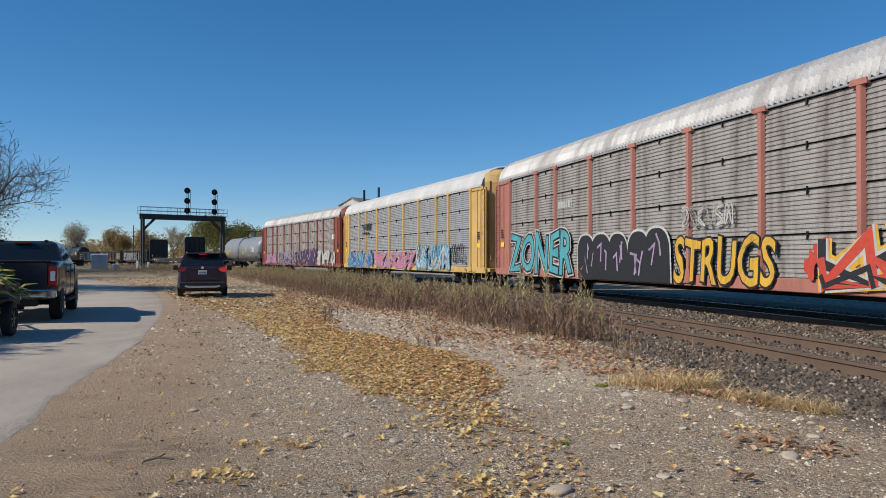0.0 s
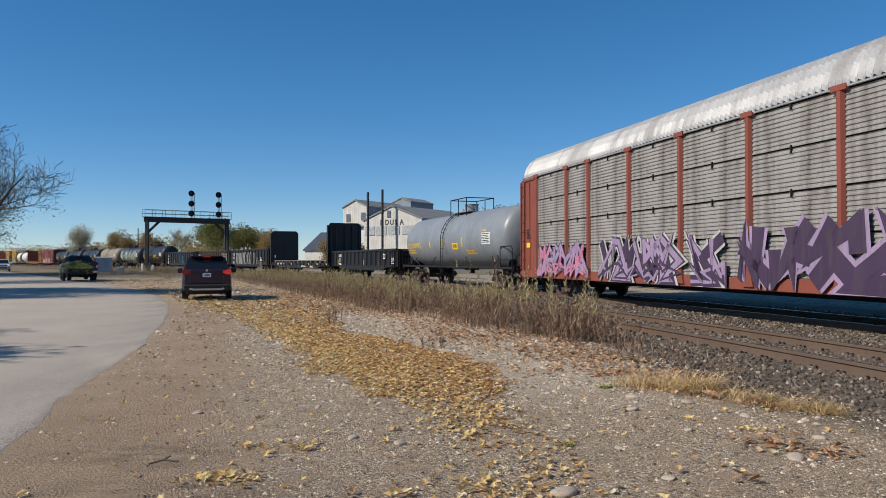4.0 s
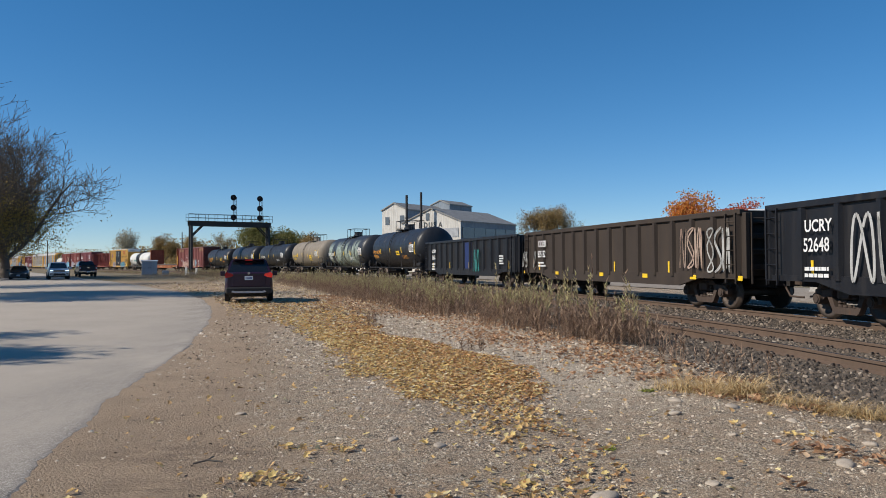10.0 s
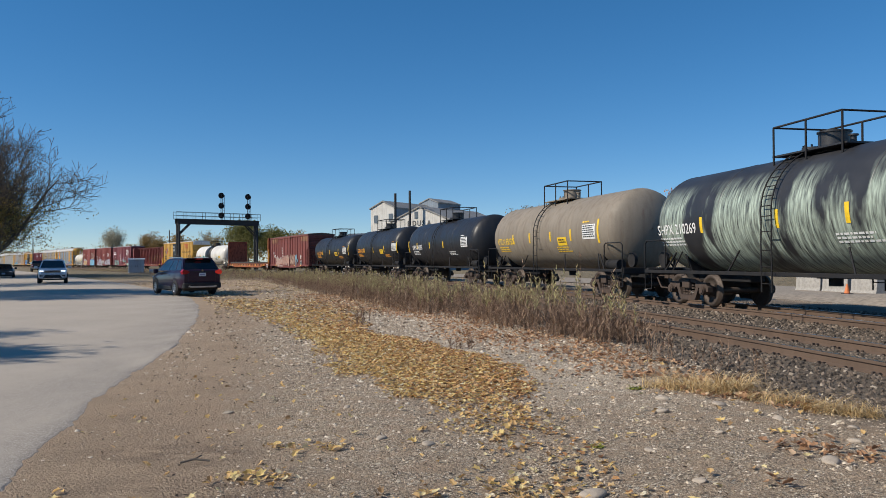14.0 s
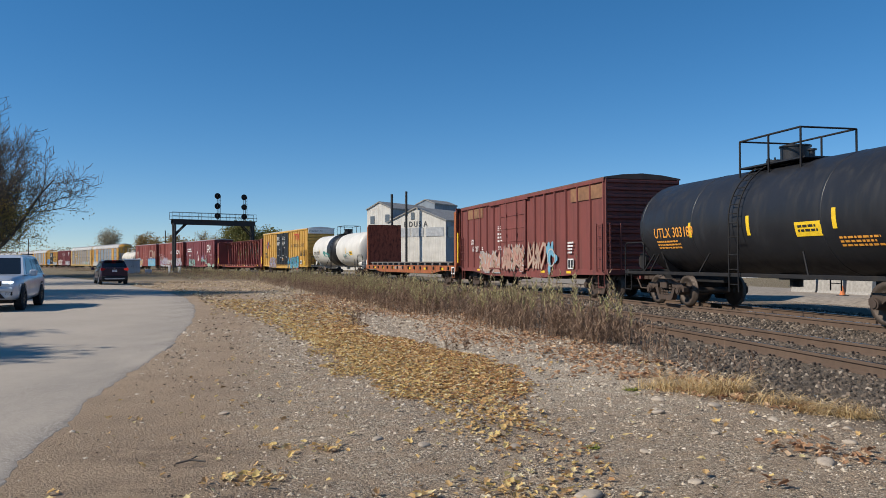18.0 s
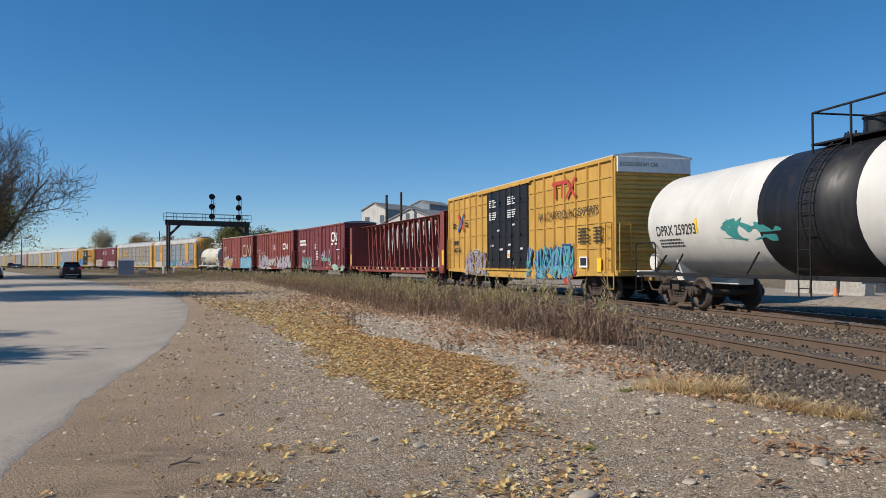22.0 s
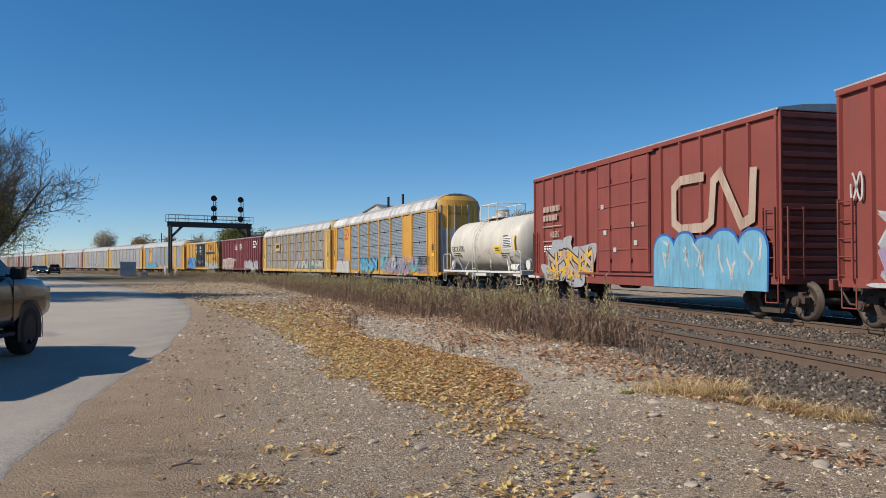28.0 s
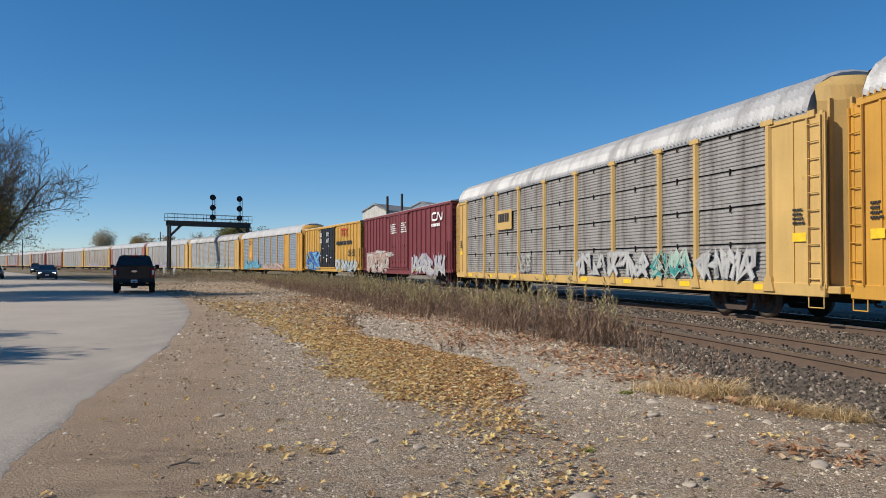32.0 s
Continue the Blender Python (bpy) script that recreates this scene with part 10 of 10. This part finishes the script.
def grow(rnd, base, heading, length, radius, depth, limbs, tips, spread_a=0.6, min_len=0.35):
    """Limbs as tapered pieces: (a, b, ra, rb); tips gather the ends of the twigs."""
    a, d = Vector(base), Vector(heading).normalized()
    parts = 3 if depth > 2 else 2
    ra = radius
    for i in range(parts):
        d = (d + Vector((rnd.uniform(-1, 1), rnd.uniform(-1, 1), rnd.uniform(-0.5, 0.8))) * 0.13).normalized()
        b = a + d * length / parts
        rb = max(0.006, ra * (0.88 if depth > 1 else 0.75))
        limbs.append((a.copy(), b.copy(), ra, rb))
        a, ra = b, rb
        if depth > 0 and (i > 0 or depth < 4):
            for k in range(rnd.choice((1, 1, 2)) if depth > 1 else 2):
                side = d.orthogonal().normalized()
                side.rotate(Matrix.Rotation(rnd.uniform(0, 6.28), 3, d))
                nd = (d * math.cos(spread_a) + side * math.sin(spread_a) * rnd.uniform(0.7, 1.3) + Vector((0, 0, 0.12))).normalized()
                grow(rnd, a, nd, length * rnd.uniform(0.58, 0.8), ra * rnd.uniform(0.5, 0.72), depth - 1, limbs, tips, spread_a, min_len)
    tips.append(a.copy())
    if depth > 0:
        grow(rnd, a, d, length * 0.72, ra * 0.85, depth - 1, limbs, tips, spread_a, min_len)


def tree(x, y, height, seed, leaf_mat, leaves, leaf_size, label, depth=5, spread_a=0.62, trunk_r=None, lean=(0, 0), cloud=0.9, wide=1.0, twig=0.011, bole=0.30, low=0):
    rnd = random.Random(seed)
    ob = thing("tree", label, "tree", m=pose(x, y, 0, 0, 0, rnd.uniform(0, 360)))
    limbs, tips = [], []
    grow(rnd, (0, 0, 0), (lean[0], lean[1], 1), height * bole, trunk_r or height * 0.022, depth, limbs, tips, spread_a)
    tall = max(t.z for t in tips)
    for i in range(low):
        a = 6.2832 * (i + rnd.random()) / low
        grow(rnd, (0, 0, tall * rnd.uniform(0.10, 0.34)), (math.cos(a), math.sin(a), rnd.uniform(0.1, 0.6)), tall * 0.125, (trunk_r or 0.3) * 0.30, depth - 2, limbs, tips, 0.6)
    k = height / tall
    g = Geo()
    for a, b, ra, rb in limbs:
        n = 8 if ra > 0.12 else 5 if ra > 0.04 else 3
        a, b = Vector((a.x * wide, a.y * wide, a.z)), Vector((b.x * wide, b.y * wide, b.z))
        g.cyl(a * k, b * k, max(ra, twig), n, max(rb, twig * 0.75), caps=False)
    part("trunk", g, BARK, ob)
    if leaves:
        rg = np.random.RandomState(seed)
        tp = np.array([tuple(t * k) for t in tips]) * (wide, wide, 1)
        tp = tp[tp[:, 2] > height * 0.16]
        c = tp[rg.randint(0, len(tp), leaves)] + np.clip(rg.normal(0, cloud * 0.5, (leaves, 3)), -0.6 * cloud, 0.6 * cloud)
        base = [([(0.5, 0, 0), (0, 0.32, 0.08), (-0.5, 0, 0), (0, -0.32, 0.08)], [(0, 1, 2, 3)]), ([(0.5, 0, 0.1), (0.1, 0.4, 0), (-0.45, 0.1, 0.1), (-0.1, -0.36, 0)], [(0, 1, 2, 3)])]
        v, f = strewn(base, c, rg.uniform(0.6, 1.3, leaves) * leaf_size, rg)
        me = bpy.data.meshes.new("crown")
        me.from_pydata(v, [], f)
        me.materials.append(leaf_mat)
        part("crown", me, None, ob)
    return ob


SPARSE = islands("sparse_brown_leaf", [(0.0, (0.254, 0.196, 0.0586)), (0.5, (0.43, 0.332, 0.0978)), (1.0, (0.586, 0.391, 0.137))], 0.8, glow_through=0.28)
MAPLE = islands("orange_maple_leaf", [(0.0, (0.448, 0.134, 0.0299)), (0.5, (0.747, 0.255, 0.0449)), (1.0, (0.822, 0.448, 0.0897))], 0.75, glow_through=0.28)
SCARLET = islands("red_maple_leaf", [(0.0, (0.329, 0.0524, 0.0373)), (0.5, (0.628, 0.105, 0.0524)), (1.0, (0.718, 0.239, 0.0748))], 0.75, glow_through=0.28)
GREENISH = islands("yellow_green_leaf_crown", [(0.0, (0.105, 0.128, 0.0375)), (0.5, (0.225, 0.225, 0.0675)), (1.0, (0.39, 0.315, 0.105))], 0.8, glow_through=0.4)
OCHRE = islands("ochre_leaf_crown", [(0.0, (0.232, 0.145, 0.058)), (0.5, (0.406, 0.275, 0.102)), (1.0, (0.522, 0.377, 0.16))], 0.8, glow_through=0.4)
PALE_LEAF = islands("pale_leaf_crown", [(0.0, (0.384, 0.352, 0.256)), (1.0, (0.576, 0.512, 0.352))], 0.8, glow_through=0.4)

LOWER = "lower tree with yellow-brown leaves by the road"
BARE = "large almost bare tree with a few brown leaves beside the road"


def spreading_tree(x, y, height, seed, leaf_mat, leaves, leaf_size, label, half=0.42, trunk_r=0.45, fork=0.16, leafy=(0.1, 0.6), thin=0.02, order=4):
    """A bare crown: ascending limbs from a low fork, whose side branches turn up at their ends. half: the crown's half width over its height."""
    rnd = random.Random(seed)
    ob = thing("tree", label, "tree", m=pose(x, y, 0))
    g, tips = Geo(), []

    def limb(a, d, length, r, level):
        n = 5 if level < 2 else 4
        joints = [(Vector(a), r)]
        for i in range(n):
            lift = 0.10 if level else 0.02
            d = (d + Vector((rnd.gauss(0, 0.13), rnd.gauss(0, 0.13), rnd.gauss(lift, 0.10)))).normalized()
            joints.append((joints[-1][0] + d * length / n, r * (1 - 0.72 * (i + 1) / n)))
        for (p, rp), (q, rq) in zip(joints, joints[1:]):
            g.cyl(p, q, max(rp, thin), 7 if rp > 0.12 else 4 if rp > 0.05 else 3, max(rq, thin * 0.8), caps=False)
        tips.append(joints[-1][0])
        if level >= order:
            return
        for i in range(1, n + 1):
            for k in range(2 if level < order - 1 else rnd.choice((1, 2))):
                p, rp = joints[i]
                side = d.orthogonal().normalized()
                side.rotate(Matrix.Rotation(rnd.uniform(0, 6.28), 3, d))
                nd = (d * rnd.uniform(0.55, 0.9) + side * rnd.uniform(0.6, 1.0)).normalized()
                limb(p - (p - joints[i - 1][0]) * rnd.uniform(0, 0.7), nd, length * rnd.uniform(0.36, 0.58), max(rp * 0.62, thin), level + 1)

    top = Vector((rnd.uniform(-0.2, 0.2), rnd.uniform(-0.2, 0.2), height * fork))
    g.cyl((0, 0, -0.1), (0, 0, height * fork * 0.4), trunk_r * 1.35, 9, trunk_r, caps=False)
    g.cyl((0, 0, height * fork * 0.4), top, trunk_r, 9, trunk_r * 0.85, caps=False)
    count = 7
    for i in range(count):
        a = 6.2832 * (i + rnd.uniform(-0.2, 0.2)) / count
        out = half * (0.35 if i % 3 == 0 else rnd.uniform(0.85, 1.25))
        way = Vector((math.cos(a) * out, math.sin(a) * out, 0.42 if i % 3 else 0.8)).normalized()
        limb(top - Vector((0, 0, rnd.uniform(0, height * fork * 0.45))), way, height * rnd.uniform(0.58, 0.72), trunk_r * rnd.uniform(0.42, 0.6), 1)
    part("trunk", g, BARK, ob)
    if leaves:
        rg = np.random.RandomState(seed)
        tp = np.array([tuple(t) for t in tips])
        tp = tp[(tp[:, 2] > height * leafy[0]) & (tp[:, 2] < height * leafy[1])]
        c = tp[rg.randint(0, len(tp), leaves)] + np.clip(rg.normal(0, 0.5, (leaves, 3)), -0.9, 0.9)
        base = [([(0.5, 0, 0), (0, 0.32, 0.08), (-0.5, 0, 0), (0, -0.32, 0.08)], [(0, 1, 2, 3)]), ([(0.5, 0, 0.1), (0.1, 0.4, 0), (-0.45, 0.1, 0.1), (-0.1, -0.36, 0)], [(0, 1, 2, 3)])]
        v, f = strewn(base, c, rg.uniform(0.6, 1.3, leaves) * leaf_size, rg)
        me = bpy.data.meshes.new("crown")
        me.from_pydata(v, [], f)
        me.materials.append(leaf_mat)
        part("crown", me, None, ob)
    return ob


spreading_tree(-52.6, 86.5, 18.0, 21, SPARSE, 6500, 0.20, BARE, 0.42, 0.5, leafy=(0.1, 0.45), thin=0.026)
spreading_tree(-51.0, 76.0, 17.0, 22, SPARSE, 6500, 0.18, BARE, 0.42, 0.5, leafy=(0.1, 0.48), thin=0.024)
spreading_tree(-58.6, 96.0, 16.0, 23, SPARSE, 5200, 0.22, BARE, 0.42, 0.42, leafy=(0.1, 0.5), thin=0.026)
spreading_tree(-53.8, 83.0, 11.5, 26, SPARSE, 9000, 0.20, LOWER, 0.42, 0.25, leafy=(0.1, 0.95), thin=0.018, order=3)
spreading_tree(-58.0, 91.0, 10.5, 27, SPARSE, 8000, 0.20, LOWER, 0.42, 0.25, leafy=(0.1, 0.95), thin=0.018, order=3)
# trees off to the side, whose shadows lie across the road
tree(-33.3, 35.2, 17.6, 31, SPARSE, 16000, 0.24, BARE, 5, 0.45, 0.4, twig=0.03)
tree(-30.5, 29.6, 13.9, 32, SPARSE, 9000, 0.24, BARE, 5, 0.5, 0.28, twig=0.02)
tree(-25.2, 11.8, 13.6, 33, SPARSE, 4500, 0.24, BARE, 5, 0.42, 0.28, twig=0.02, wide=0.42)
tree(-20.9, 8.6, 12.4, 34, SPARSE, 4500, 0.24, BARE, 5, 0.42, 0.28, twig=0.02, wide=0.42)
tree(-44.0, 52.0, 20.5, 35, SPARSE, 6000, 0.22, BARE, 5, 0.55, 0.35, twig=0.02)
# autumn trees across the tracks
tree(30.5, 105.0, 10.6, 41, MAPLE, 11440, 0.29, "round maple in bright orange leaf", 4, 0.62, cloud=1.5)
tree(37.5, 101.0, 9.0, 42, SCARLET, 10560, 0.27, "maple in red leaf behind the shed", 4, 0.7, cloud=1.5)
tree(33.5, 98.0, 5.6, 43, GREENISH, 5720, 0.24, "low tree in yellow-green autumn leaf", 4, 0.75, cloud=1.2)
tree(27.5, 103.0, 5.2, 44, GREENISH, 5280, 0.24, "low tree in yellow-green autumn leaf", 4, 0.75, cloud=1.2)
tree(14.5, 150.0, 12.5, 45, OCHRE, 7040, 0.29, "ochre autumn tree with bare twigs", 5, 0.62, cloud=1.0)
tree(19.5, 152.0, 12.0, 46, PALE_LEAF, 4840, 0.24, "pale half-bare autumn tree", 5, 0.62, cloud=1.0)
tree(56.0, 96.0, 10.5, 47, OCHRE, 5720, 0.24, "ochre tree beside the grey shed", 5, 0.6, cloud=1.2)
tree(62.0, 104.0, 11.5, 48, OCHRE, 5720, 0.24, "ochre tree beside the grey shed", 5, 0.6, cloud=1.2)
tree(29.5, 66.2, 4.0, 49, SPARSE, 60, 0.1, "bare shrub in front of the white shed", 4, 0.5, 0.05)
tree(26.2, 67.0, 2.6, 50, SPARSE, 40, 0.1, "bare shrub in front of the white shed", 4, 0.5, 0.04)
# behind the gantry and down the line
tree(-46.0, 172.0, 10.5, 51, GREENISH, 11000, 0.34, "broad yellow-green tree behind the gantry", 4, 0.75, cloud=1.9)
tree(-39.0, 170.0, 9.0, 52, GREENISH, 7920, 0.34, "green tree behind the gantry", 4, 0.7, cloud=1.7)
tree(-33.0, 168.0, 8.0, 53, OCHRE, 5720, 0.29, "low brownish autumn tree down the line", 4, 0.7, cloud=1.3)
tree(-87.0, 196.0, 10.4, 54, PALE_LEAF, 5200, 0.30, "pale half-bare tree down the line", 4, 0.5, cloud=1.5, wide=0.9, bole=0.2, low=12)
tree(-80.0, 200.0, 9.0, 55, OCHRE, 5720, 0.34, "ochre autumn tree down the line", 4, 0.7, cloud=1.4)
tree(-73.0, 205.0, 8.5, 56, OCHRE, 5280, 0.34, "ochre autumn tree down the line", 4, 0.7, cloud=1.4)
tree(-64.0, 200.0, 10.0, 57, SPARSE, 1980, 0.20, "bare autumn tree down the line", 5, 0.5)
tree(-11.0, 118.0, 4.2, 58, OCHRE, 5720, 0.18, "bush with ochre leaves beside the mill", 4, 0.8, cloud=0.8)
tree(-14.5, 120.0, 4.6, 59, OCHRE, 5720, 0.19, "bush with ochre leaves beside the mill", 4, 0.8, cloud=0.8)
tree(8.5, 118.0, 3.4, 60, OCHRE, 3300, 0.17, "small ochre bush by the mill wall", 4, 0.8, cloud=0.7)
# far woods as one mass of crowns
rg = np.random.RandomState(12)
pts, sizes = [], []
for i in range(260):
    s = rg.uniform(230, 620)
    x, y, _ = on_line(s, rg.uniform(-60, -16) if i % 3 else rg.uniform(16, 70))
    if i % 3 == 0 and x > float(road_edge(min(y, 239))) - 14:
        continue
    h = rg.uniform(5, 11)
    n = 190
    c = np.clip(rg.normal(0, 1, (n, 3)), -1.5, 1.5) * (h * 0.34, h * 0.34, h * 0.19) + (x, y, h * 0.55)
    pts.append(c)
    sizes.append(rg.uniform(0.35, 0.85, n))
for i in range(190):
    x, y = rg.uniform(10, 260), rg.uniform(190, 330)
    h, n = rg.uniform(5, 10), 260
    pts.append(np.clip(rg.normal(0, 1, (n, 3)), -1.5, 1.5) * (h * 0.26, h * 0.26, h * 0.2) + (x, y, h * 0.5))
    sizes.append(rg.uniform(0.4, 0.9, n))
pts, sizes = np.concatenate(pts), np.concatenate(sizes)
base = [([(0.5, 0, 0), (0, 0.42, 0.15), (-0.5, 0, 0), (0, -0.42, 0.15)], [(0, 1, 2, 3)]), ([(0.5, 0, 0.2), (0.1, 0.45, 0), (-0.45, 0.1, 0.2), (-0.1, -0.4, 0)], [(0, 1, 2, 3)])]
v, f = strewn(base, pts, sizes, rg)
gathered("far_woods", v, f, OCHRE, "brown and ochre autumn woods far behind the train", "woods")


# ---- what moves ----
def motions():
    for car, nose, tail, off in CARS:
        rows, mid_s = [], (nose + tail) / 2
        for k in range(33):
            s = mid_s + SPEED * (32.0 - k)
            ax, ay, _ = on_line(s - off)
            bx, by, _ = on_line(s + off)
            rows.append((float(k), pose((ax + bx) / 2, (ay + by) / 2, RAIL_TOP, 0, 0, math.degrees(math.atan2(ay - by, ax - bx)))))
        walk(car, rows)
    for axle, k, x, off in AXLES:
        nose, tail = CARS[k][1:3]
        near = 32.0 - (16.0 - (nose + tail) / 2 + off) / SPEED
        if not -1.0 < near < 33.0:
            continue
        beats = [0.0] + [near + 0.045 * i for i in range(-18, 19) if 0.0 < near + 0.045 * i < 32.0] + [32.0]
        turn, last, rows = 0.0, beats[1], []
        for i, t in enumerate(beats):
            if 0 < i < len(beats) - 1:
                turn += math.degrees(SPEED * (t - last) / WHEEL_R)
                last = t
            rows.append((t, pose(x, 0, WHEEL_R, 0, turn, 0)))
        walk(axle, rows)
    for ob, rows in MOVERS:
        walk(ob, rows)


motions()
